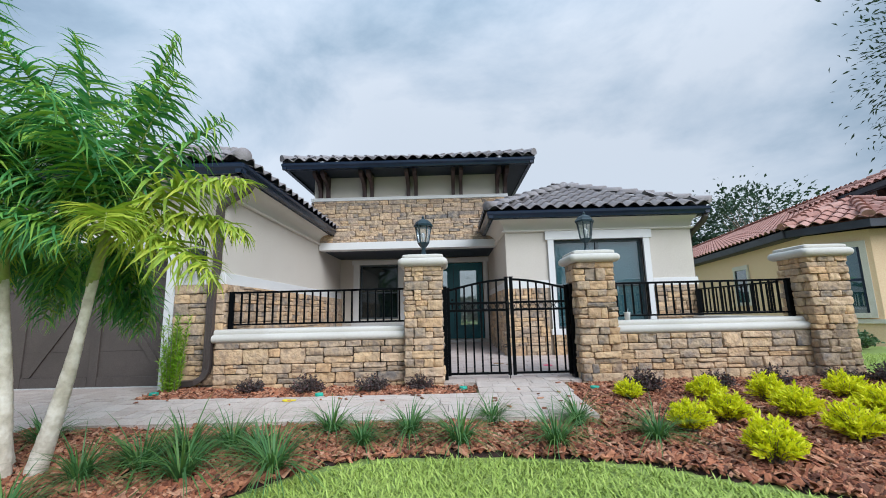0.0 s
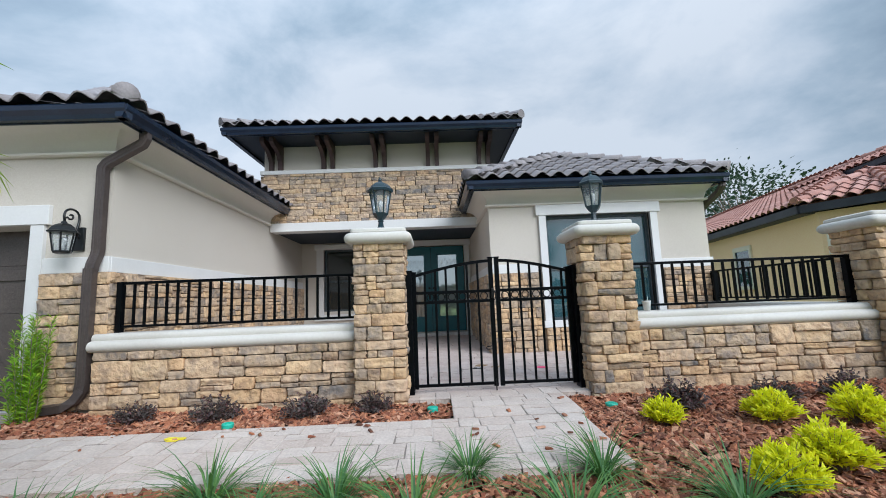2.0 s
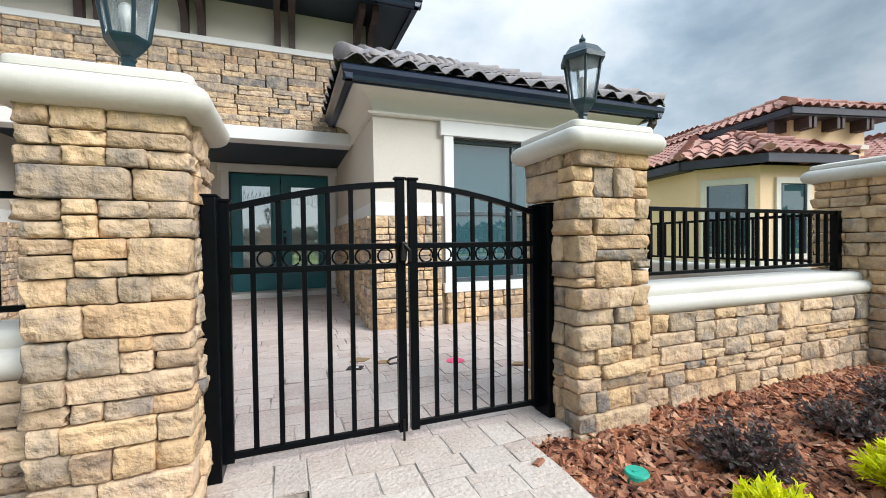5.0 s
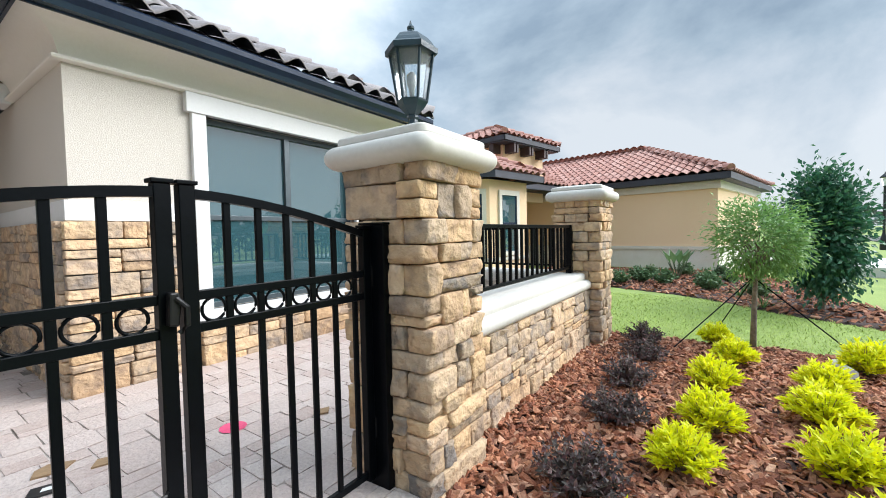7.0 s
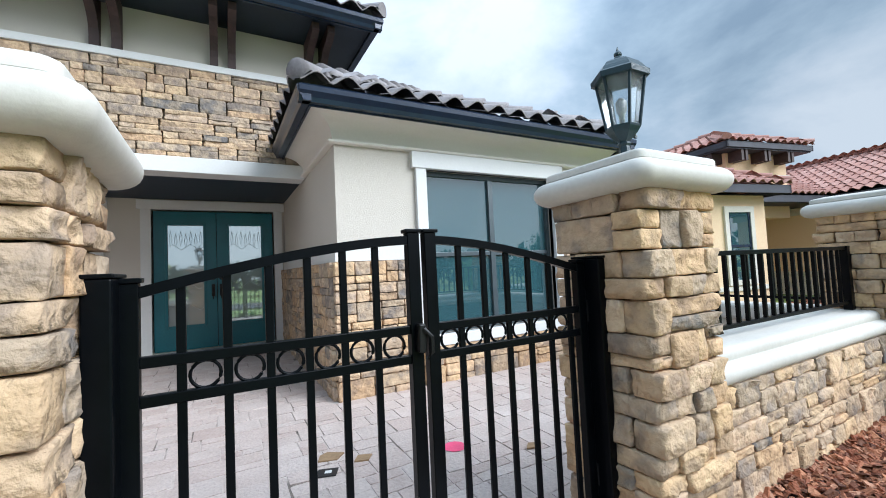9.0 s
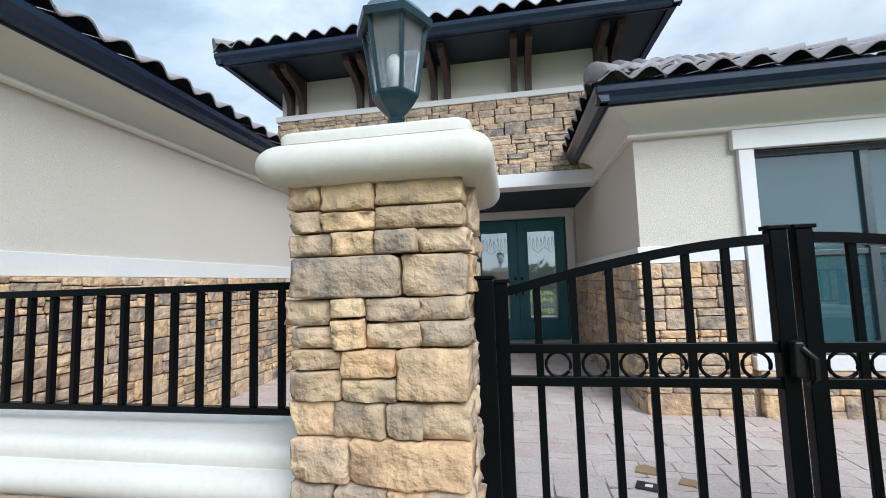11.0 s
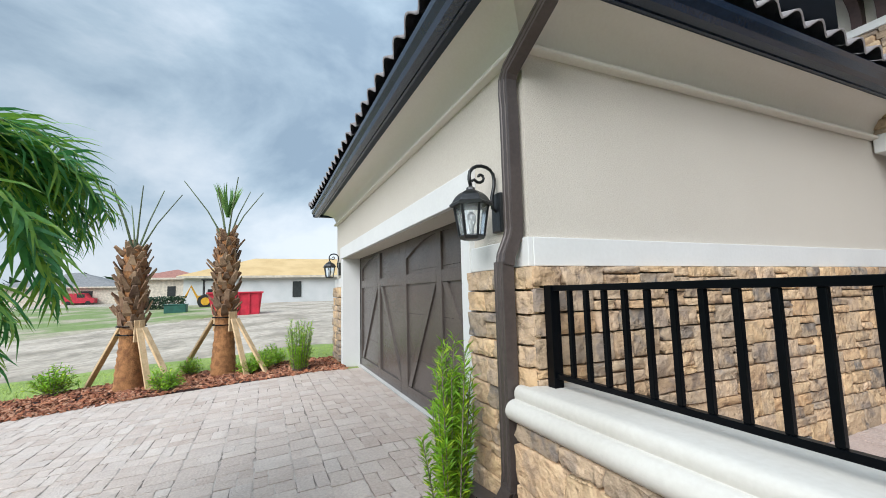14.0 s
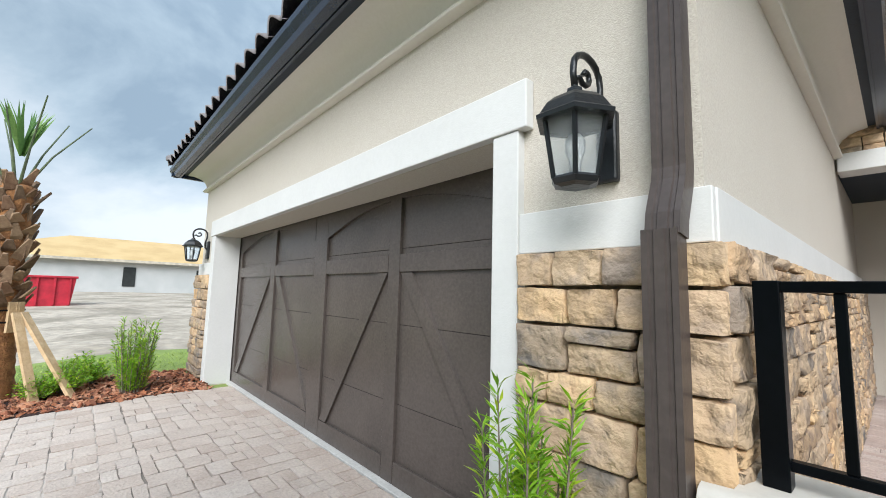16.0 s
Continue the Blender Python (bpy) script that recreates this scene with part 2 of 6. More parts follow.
EARTH = material("sandy_building_ground", (0.43, 0.37, 0.30), 0.95, second=(0.25, 0.215, 0.165), fine=3.5, coarse=0.42, edge=(0.36, 0.58), bump=0.8, bump_scale=2.5, grain_amount=0.6, relief=0.15)
FRAME = material("grey_window_frame", (0.075, 0.095, 0.105), 0.35, 0.3, second=(0.065, 0.083, 0.092), coarse=4, bump=0.04)
TEAL = material("teal_painted_door", (0.010, 0.118, 0.142), 0.34, second=(0.009, 0.105, 0.128), bump=0.03)
GARAGE = material("taupe_brown_door", (0.090, 0.074, 0.066), 0.27, second=(0.077, 0.064, 0.057), fine=50, coarse=2, bump=0.12, bump_scale=60)
YELLOW_WALL = material("tan_yellow_stucco", (0.78, 0.575, 0.37), 0.9, second=(0.76, 0.555, 0.35), coarse=0.6, bump=0.2, bump_scale=120)
PANE = glass("reflective_window_glass", (0.05, 0.125, 0.145), 0.015, 0.35)
SCREENED = glass("screened_window_glass", (0.010, 0.018, 0.020), 0.04, 0.1)
SCREENED.node_tree.nodes["Principled BSDF"].inputs["IOR"].default_value = 1.35
# near-black colour stands in for the shade inside rooms behind glass
DARK = material("painted_dim_interior", (0.03, 0.035, 0.035), 0.9, bump=0)

# ---- mesh tools ----


def box(bm, x0, x1, y0, y1, z0, z1):
    vs = [bm.verts.new((x, y, z)) for z in (z0, z1) for x, y in ((x0, y0), (x1, y0), (x1, y1), (x0, y1))]
    for f in ((3, 2, 1, 0), (4, 5, 6, 7), (0, 1, 5, 4), (1, 2, 6, 5), (2, 3, 7, 6), (3, 0, 4, 7)):
        bm.faces.new([vs[i] for i in f])
    return vs


def prism(bm, outline, axis, a, b):
    """An outline of (u, v) drawn along an axis: 'x' takes (y, z), 'y' takes (x, z), 'z' takes (x, y)."""
    put = {"x": lambda u, v, w: (w, u, v), "y": lambda u, v, w: (u, w, v), "z": lambda u, v, w: (u, v, w)}[axis]
    p = [bm.verts.new(put(u, v, a)) for u, v in outline]
    q = [bm.verts.new(put(u, v, b)) for u, v in outline]
    n = len(outline)
    bm.faces.new(p)
    bm.faces.new(q[::-1])
    for i in range(n):
        bm.faces.new((p[i], q[i], q[(i + 1) % n], p[(i + 1) % n]))
    bmesh.ops.recalc_face_normals(bm, faces=bm.faces)


def rod(bm, points, radii, sides=8, cap=True):
    """A round bar through points."""
    pts = [Vector(p) for p in points]
    if not isinstance(radii, (list, tuple)):
        radii = [radii] * len(pts)
    rings = []
    for i, p in enumerate(pts):
        d = (pts[min(i + 1, len(pts) - 1)] - pts[max(i - 1, 0)]).normalized()
        u = d.cross(Vector((0.13, 0.21, 1) if abs(d.z) < 0.9 else (1, 0.1, 0))).normalized()
        v = d.cross(u)
        rings.append([bm.verts.new(p + radii[i] * (math.cos(a) * u + math.sin(a) * v)) for a in (2 * math.pi * k / sides for k in range(sides))])
    for r, s in zip(rings, rings[1:]):
        for k in range(sides):
            bm.faces.new((r[k], r[(k + 1) % sides], s[(k + 1) % sides], s[k]))
    if cap:
        bm.faces.new(rings[0][::-1])
        bm.faces.new(rings[-1])


def lathe(bm, profile, sides, cx=0.0, cy=0.0, turn=0.0):
    """Rings of (radius, z) round an upright axis."""
    rings = [[bm.verts.new((cx + r * math.cos(turn + 2 * math.pi * k / sides), cy + r * math.sin(turn + 2 * math.pi * k / sides), z)) for k in range(sides)] for r, z in profile]
    for r, s in zip(rings, rings[1:]):
        for k in range(sides):
            bm.faces.new((r[k], r[(k + 1) % sides], s[(k + 1) % sides], s[k]))
    bm.faces.new(rings[0][::-1])
    bm.faces.new(rings[-1])


def frustum(bm, x0, x1, y0, y1, z, out0, z1, out1):
    vs = [bm.verts.new((x, y, h)) for h, o in ((z, out0), (z1, out1)) for x, y in ((x0 - o, y0 - o), (x1 + o, y0 - o), (x1 + o, y1 + o), (x0 - o, y1 + o))]
    for f in ((3, 2, 1, 0), (4, 5, 6, 7), (0, 1, 5, 4), (1, 2, 6, 5), (2, 3, 7, 6), (3, 0, 4, 7)):
        bm.faces.new([vs[i] for i in f])


def soften(bm, width, segments=2):
    bmesh.ops.bevel(bm, geom=bm.edges[:], offset=width, segments=segments, profile=0.5, affect="EDGES", clamp_overlap=True)


def thing(name, at, label, category, group="", kind=""):
    ob = new(name)
    ob.empty_display_size = 0.1
    ob.location = at
    return tagged(ob, label, category, group, kind)


def root_of(ob):
    while ob.parent:
        ob = ob.parent
    return ob


def part(name, bm, mat, parent=None, label="", smooth=False):
    """Links a bmesh, whose points are in the world's metres, as one mesh under a thing or a part."""
    if parent:
        bmesh.ops.translate(bm, vec=-root_of(parent).location, verts=bm.verts[:])
    me = bpy.data.meshes.new(name)
    bm.to_mesh(me)
    bm.free()
    me.materials.append(mat)
    if smooth:
        me.shade_smooth()
    ob = new(name, me)
    ob.parent = parent
    if label:
        ob["label"] = label
    return ob


def block(name, mat, parent, dims, bevel=0.0, label=""):
    bm = bmesh.new()
    for d in (dims if isinstance(dims[0], (tuple, list)) else [dims]):
        box(bm, *d)
    if bevel:
        soften(bm, bevel)
    return part(name, bm, mat, parent, label)


def loft(bm, x0, x1, y0, y1, rings, corner=0.05):
    """A block with a moulded edge: rectangles with rounded corners, each grown by 'out' at height z, joined from the first to the last."""
    loops = []
    for o, z in rings:
        r = max(0.006, corner * 0.5 + o * 0.5)
        loop = []
        for cx, cy, a0 in ((x1 + o - r, y0 - o + r, -90), (x1 + o - r, y1 + o - r, 0), (x0 - o + r, y1 + o - r, 90), (x0 - o + r, y0 - o + r, 180)):
            loop += [bm.verts.new((cx + r * math.cos(radians(a0 + k * 22.5)), cy + r * math.sin(radians(a0 + k * 22.5)), z)) for k in range(5)]
        loops.append(loop)
    n = len(loops[0])
    for r, s in zip(loops, loops[1:]):
        for k in range(n):
            bm.faces.new((r[k], r[(k + 1) % n], s[(k + 1) % n], s[k]))
    bm.faces.new(loops[0][::-1])
    bm.faces.new(loops[-1])


def smooth_over(ob, angle=38):
    ob.data.shade_smooth()
    ob.data.set_sharp_from_angle(angle=radians(angle))
    return ob


def sweep(bm, profile, path, side):
    """A profile of (across, out) carried along a path; side is the direction that 'across' takes."""
    pts = [Vector(p) for p in path]
    s = Vector(side).normalized()
    rings = []
    for i, p in enumerate(pts):
        d = (pts[min(i + 1, len(pts) - 1)] - pts[max(i - 1, 0)]).normalized()
        across = (s - d * s.dot(d)).normalized()
        out = d.cross(across)
        rings.append([bm.verts.new(p + across * a + out * b) for a, b in profile])
    n = len(profile)
    for r, q in zip(rings, rings[1:]):
        for k in range(n):
            bm.faces.new((r[k], r[(k + 1) % n], q[(k + 1) % n], q[k]))
    bm.faces.new(rings[0][::-1])
    bm.faces.new(rings[-1])
    bmesh.ops.recalc_face_normals(bm, faces=bm.faces)


class Heap:
    """Many alike small pieces gathered into one mesh."""

    def __init__(self):
        self.v, self.f, self.n = [], [], 0

    def add(self, template, m):
        co, faces = template
        a = np.array(m)
        self.v.append(co @ a[:3, :3].T + a[:3, 3])
        self.f.extend(tuple(i + self.n for i in f) for f in faces)
        self.n += len(co)

    def make(self, name, mat, parent=None, label="", smooth=False):
        me = bpy.data.meshes.new(name)
        co = np.concatenate(self.v)
        if parent:
            co = co - np.array(root_of(parent).location)
        me.from_pydata(co.tolist(), [], self.f)
        me.materials.append(mat)
        if smooth:
            me.shade_smooth()
        ob = new(name, me)
        ob.parent = parent
        return tagged(ob, label, kind="stuff")


def template_mesh(name, template, mat, smooth=True):
    me = bpy.data.meshes.new(name)
    me.from_pydata(template[0].tolist(), [], template[1])
    me.materials.append(mat)
    if smooth:
        me.shade_smooth()
    return me


def piece(name, me, parent, m):
    ob = new(name, me)
    ob.parent = parent
    ob.matrix_basis = Matrix.Translation(-root_of(parent).location) @ m
    return ob


def grid_box(nx, ny, nz, seed, back=True, inset=0.06, rough=0.05):
    """A unit block with rounded, uneven faces, for a split stone or a paver."""
    rng = np.random.default_rng(seed)
    index, co, faces = {}, [], []

    def line(i, n):
        """Grid lines crowd towards the edges, so that only the arrises are rounded."""
        if n < 3 or i in (0, n):
            return i / n - 0.5
        return -0.44 + 0.88 * (i - 1) / (n - 2)

    def vert(i, j, k):
        if (i, j, k) not in index:
            c = np.array([line(i, nx), line(j, ny), line(k, nz)])
            edge = np.abs(c) > 0.499
            if edge.sum() >= 2:
                c = np.where(edge, c * (1 - inset * (edge.sum() - 0.6)), c)
            q = Vector((c[0] * 2.1 + seed * 3.7, c[1] * 1.5 + seed, c[2] * 2.1))
            lump = noise.noise(q) * 1.6 + noise.noise(q * 2.7) * 0.9
            c = c + rng.uniform(-rough, rough, 3) * np.array([0.35, 1.0, 0.6]) + lump * rough * np.array([0.15, 3.2, 0.25])
            index[(i, j, k)] = len(co)
            co.append(c)
        return index[(i, j, k)]

    for i in range(nx):
        for k in range(nz):
            faces.append((vert(i, 0, k), vert(i + 1, 0, k), vert(i + 1, 0, k + 1), vert(i, 0, k + 1)))
            if back:
                faces.append((vert(i, ny, k + 1), vert(i + 1, ny, k + 1), vert(i + 1, ny, k), vert(i, ny, k)))
    for j in range(ny):
        for k in range(nz):
            faces.append((vert(0, j + 1, k), vert(0, j, k), vert(0, j, k + 1), vert(0, j + 1, k + 1)))
            faces.append((vert(nx, j, k), vert(nx, j + 1, k), vert(nx, j + 1, k + 1), vert(nx, j, k + 1)))
    for i in range(nx):
        for j in range(ny):
            faces.append((vert(i, j + 1, 0), vert(i + 1, j + 1, 0), vert(i + 1, j, 0), vert(i, j, 0)))
            faces.append((vert(i, j, nz), vert(i + 1, j, nz), vert(i + 1, j + 1, nz), vert(i, j + 1, nz)))
    return np.array(co), faces


FACE_T = [grid_box(6, 1, 5, s, False, 0.034, 0.036) for s in range(16)]
CORNER_T = [grid_box(6, 4, 5, 50 + s, True, 0.030, 0.026) for s in range(18)]
FACE_M = [template_mesh("split_stone", t, STONE) for t in FACE_T]
CORNER_M = [template_mesh("corner_stone", t, STONE) for t in CORNER_T]


def ashlar(width, height, rng, lo=0.14, hi=0.23, short=0.15, long=0.42, split=0.72):
    """Rough courses in which most stones are split again, so that no joint runs far."""
    v = 0.0
    while v < height - 0.02:
        h = rng.uniform(lo, hi)
        if height - v - h < lo * 0.7:
            h = height - v
        u = 0.0
        while u < width - 0.01:
            w = rng.uniform(short, long)
            if width - u - w < short * 0.7:
                w = width - u
            if h > 0.11 and rng.random() < split:
                c = h * rng.choice((0.36, 0.42, 0.5, 0.58, 0.64))
                for v0, v1 in ((v, v + c), (v + c, v + h)):
                    if w > 0.27 and rng.random() < 0.42:
                        m = u + w * rng.uniform(0.35, 0.65)
                        yield u, m, v0, v1
                        yield m, u + w, v0, v1
                    else:
                        yield u, u + w, v0, v1
            else:
                yield u, u + w, v, v + h
            u += w
        v += h


def veneer(parent, x, y, turn, width, height, z0, seed, heap=None, thick=0.085, **shape):
    """Split stones on a wall's face that starts at x, y and runs along its own x axis; turn 0 faces -y."""
    rng = random.Random(seed)
    base = pose(x, y, z0, 0, 0, turn)
    for u0, u1, v0, v1 in ashlar(width, height, rng, **shape):
        d = thick * rng.uniform(0.92, 1.14)
        gap = 0.0005 if heap else 0.006
        m = base @ Matrix.LocRotScale(((u0 + u1) / 2, -d * 0.42, (v0 + v1) / 2), Euler((rng.uniform(-.02, .02), rng.uniform(-.012, .012), rng.uniform(-.02, .02))), (u1 - u0 - gap, d, v1 - v0 - gap))
        if heap:
            heap.add(rng.choice(FACE_T), m)
        else:
            piece("stone", rng.choice(FACE_M), parent, m)


def slope(y):
    """The front garden falls gently towards the street."""
    return -0.03 - 0.055 * max(0.0, 5.4 - max(y, -8.0))


# ---- ground ----
def ground_z(x, y):
    z = slope(y) - 0.05
    if x < -13:
        z += min(1.0, (-13 - x) / 40) * (0.45 - min(0, slope(y)))
    return z


bm = bmesh.new()
rows_y = [-900, -200, -100, *range(-60, -8, 4), -8, -4, 0, 1, 2, 3, 4, 5, 5.4, 8, 14, 25, 40, 80, 200, 900]
cols_x = [-900, -200, -140, -80, -66, *range(-60, -12, 3), -13, -9, -5, 0, 5, 9, 15, 30, 60, 200, 900]
net = [[bm.verts.new((x, y, ground_z(x, y))) for x in cols_x] for y in rows_y]
for r, s in zip(net, net[1:]):
    for i in range(len(cols_x) - 1):
        bm.faces.new((r[i], r[i + 1], s[i + 1], s[i]))
tagged(part("ground", bm, LAWN), "green lawn sloping gently towards the street", "lawn", kind="structure")


def inside(x, y, poly):
    hit = False
    for (ax, ay), (bx, by) in zip(poly, poly[1:] + poly[:1]):
        if (ay > y) != (by > y) and x < ax + (y - ay) * (bx - ax) / (by - ay):
            hit = not hit
    return hit


def patch(name, poly, mat, lift, cell, wave, label, category):
    """A sheet over part of the ground, cut to an outline, with a gently uneven top."""
    xs, ys = [p[0] for p in poly], [p[1] for p in poly]
    bm, made = bmesh.new(), {}

    def at(i, j):
        if (i, j) not in made:
            x, y = min(xs) + i * cell, min(ys) + j * cell
            made[(i, j)] = bm.verts.new((x, y, ground_z(x, y) + lift + wave * noise.noise((x * 3, y * 3, 0.5))))
        return made[(i, j)]

    for i in range(int((max(xs) - min(xs)) / cell) + 1):
        for j in range(int((max(ys) - min(ys)) / cell) + 1):
            if inside(min(xs) + (i + .5) * cell, min(ys) + (j + .5) * cell, poly):
                bm.faces.new((at(i, j), at(i + 1, j), at(i + 1, j + 1), at(i, j + 1)))
    for v in bm.verts:
        if v.is_boundary:
            v.co.z -= lift + 0.015
    return tagged(part(name, bm, mat, smooth=True), label, category, kind="structure")


BED_FRONT = [(1.42, 5.9), (5.6, 5.9), (5.9, 4.7), (6.15, 3.7), (6.4, 2.6), (5.4, 1.7), (3.4, 2.0), (2.24, 2.70), (1.86, 2.92), (1.44, 3.17), (0.85, 3.31), (0.3, 3.40), (-0.28, 3.41), (-0.72, 3.36), (-1.03, 3.22), (-1.27, 3.0), (-1.5, 2.76), (-1.9, 2.4), (-2.6, 1.7), (-4.1, 1.4), (-4.1, 4.10), (1.40, 4.14), (1.44, 5.4)]
BED_WALL = [(-3.95, 4.98), (-3.6, 5.01), (-1.3, 5.0), (-0.3, 5.05), (0.22, 5.14), (0.36, 5.32), (0.30, 5.6), (-0.06, 5.72), (-0.06, 5.9), (-3.95, 5.95)]
BED_LEFT = [(-8.95, 5.95), (-9.0, 3.2), (-8.75, 1.4), (-8.6, -0.5), (-10.4, -0.3), (-10.7, 2.0), (-10.8, 4.2), (-10.45, 5.95)]
BED_NEXT = [(10.3, 6.9), (9.3, 4.6), (8.7, 3.8), (8.3, 2.6), (9.6, 2.2), (11.6, 2.6), (15.2, 3.6), (15.2, 9.7), (11.0, 9.7)]
for i, (poly, words) in enumerate(((BED_FRONT, "red bark mulch bed along the front walk"), (BED_WALL, "narrow mulch bed under the stone wall"), (BED_LEFT, "mulch bed beside the driveway"), (BED_NEXT, "mulch bed beside the yellow house"))):
    patch("mulch_bed_%d" % (i + 1), poly, SOIL, 0.03, 0.06, 0.03, words, "mulch bed")
patch("sandy_lot", [(-12.4, -40), (-12.6, 2), (-12.9, 6), (-12.2, 30), (-60, 60), (-140, 40), (-140, -60)], EARTH, 0.07, 1.0, 0.03, "bare sandy building lot with patchy grass", "ground")
patch("lot_verge", [(-24, -16), (-22, -4), (-30, 4), (-48, 2), (-60, -8), (-60, -30)], SCRUB, 0.11, 1.0, 0.03, "grassy strip across the sandy lot", "grass")

# ---- the house ----
house = thing("house", (0, 10, 0), "beige stucco house with tan stone veneer and dark tiles", "house")
GX, GY = -3.34, 5.97
WX0, WX1, WY = 1.25, 5.25, 8.72
TX0, TX1, TY = -3.5, 1.6, 10.4
DY = 12.5
GL, GR, GT = -9.30, -4.16, 1.97
GD = 0.13  # the garage door stands deeper in its opening


def wall(x0, x1, y0, y1, z0, z1, holes=(), axis="x"):
    """A wall along x or y with openings that go through it."""
    bm = bmesh.new()
    cuts = sorted({*(h[0] for h in holes), *(h[1] for h in holes), (x0 if axis == "x" else y0), (x1 if axis == "x" else y1)})
    for a, b in zip(cuts, cuts[1:]):
        spans = [(z0, z1)]
        for h in holes:
            if h[0] <= a and b <= h[1]:
                spans = [(z0, h[2]), (h[3], z1)]
        for c, d in spans:
            if d - c > 0.001:
                box(bm, *((a, b, y0, y1) if axis == "x" else (x0, x1, a, b)), c, d)
    bmesh.ops.remove_doubles(bm, verts=bm.verts[:], dist=0.0005)
    return part("wall", bm, STUCCO, house)


wall(-10.2, GX, GY, GY + 0.28, -0.1, 3.02, [(GL, GR, -0.1, GT)])
side_wall = wall(GX - 0.2, GX, GY + 0.28, DY, -0.1, 3.02, axis="y")
wing_wall = wall(WX0, WX1, WY, WY + 0.2, -0.1, 2.9, [(2.28, 4.2, 0.55, 2.44)])
recess_wall = wall(WX0, WX0 + 0.2, WY + 0.2, DY, -0.1, 2.9, axis="y")
wall(WX1 - 0.2, WX1, WY + 0.2, 24, -0.1, 2.9, axis="y")
wall(GX, WX0, DY, DY + 0.2, -0.1, 2.9, [(-2.73, -1.55, 0.8, 2.46), (-0.76, 1.06, 0.16, 2.47)])
wall(-10.2, -10.0, GY + 0.2, 24, -0.1, 2.9, axis="y")
tower_wall = wall(TX0, TX1, TY, TY + 0.2, 2.64, 4.56)
wall(TX0, TX0 + 0.2, TY + 0.2, 14.4, 2.9, 4.56, axis="y")
wall(TX1 - 0.2, TX1, TY + 0.2, 14.4, 2.9, 4.56, axis="y")
wall(-10.2, WX1, 24, 24.2, -0.1, 2.9)
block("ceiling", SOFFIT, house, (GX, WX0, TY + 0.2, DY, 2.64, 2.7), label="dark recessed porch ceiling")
# added boxes for the unseen rooms, their dimness painted into the colour
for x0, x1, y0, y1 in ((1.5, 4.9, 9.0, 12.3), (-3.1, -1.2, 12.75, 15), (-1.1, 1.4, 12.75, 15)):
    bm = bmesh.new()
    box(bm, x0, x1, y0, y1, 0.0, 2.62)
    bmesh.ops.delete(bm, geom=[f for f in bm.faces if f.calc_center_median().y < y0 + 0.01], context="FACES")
    part("dark_room_box", bm, DARK, house)

# mouldings, bands and trims
CROWN = [(0.0, 2.625), (0.050, 2.625), (0.064, 2.632), (0.070, 2.645), (0.064, 2.658), (0.050, 2.664), (0.016, 2.666), (0.016, 2.686), (0.024, 2.70), (0.045, 2.765), (0.075, 2.810), (0.125, 2.850), (0.185, 2.878), (0.235, 2.892), (0.262, 2.897)]


def crown(path, lift=0.0):
    """A moulding along the heads of walls, mitred where they turn; path gives each corner and the way it grows outwards."""
    bm = bmesh.new()
    rings = [[bm.verts.new((x + dx * o, y + dy * o, z + lift)) for x, y, dx, dy in path] for o, z in CROWN]
    for r, q in zip(rings, rings[1:]):
        for k in range(len(path) - 1):
            bm.faces.new((r[k], r[k + 1], q[k + 1], q[k]))
    bmesh.ops.recalc_face_normals(bm, faces=bm.faces)
    smooth_over(part("crown_moulding", bm, CREAM, house), 30)


crown([(-10.2, 24, -1, 0), (-10.2, GY, -1, -1), (GX, GY, 1, -1), (GX, TY - 0.07, 1, 0)], 0.12)
crown([(WX0, TY - 0.07, -1, 0), (WX0, WY, -1, -1), (WX1, WY, 0.7, -1), (WX1, 24, 0.7, 0)])
block("band", WHITE, house, (GX - 0.68, GX + 0.03, GY - 0.035, GY, 1.43, 1.60), 0.004)
block("band", WHITE, house, (GX, GX + 0.035, GY, DY, 1.43, 1.60), 0.004)
block("band", WHITE, house, (-10.23, -9.49, GY - 0.035, GY, 1.43, 1.60), 0.004)
block("band", WHITE, house, (WX0 - 0.035, WX0, WY, DY, 1.41, 1.57), 0.004)
block("band", WHITE, house, (WX0 - 0.035, 2.13, WY - 0.035, WY, 1.41, 1.57), 0.004)
block("band", WHITE, house, (4.34, WX1 + 0.035, WY - 0.035, WY, 1.41, 1.57), 0.004)
block("ledge", WHITE, house, (TX0 - 0.06, TX1, TY - 0.10, TY, 3.90, 3.99), 0.01)
block("beam", WHITE, house, (GX + 0.02, WX0 - 0.02, TY - 0.10, TY + 0.2, 2.60, 2.79), 0.008)
block("door_trim", WHITE, house, (-9.47, GL + 0.004, GY - 0.045, GY + 0.29, -0.07, GT), 0.005)
block("door_trim", WHITE, house, (GR - 0.004, -4.02, GY - 0.045, GY + 0.29, -0.07, GT), 0.005)
block("door_trim", WHITE, house, (-9.52, -3.97, GY - 0.055, GY, GT + 0.002, 2.19), 0.006)

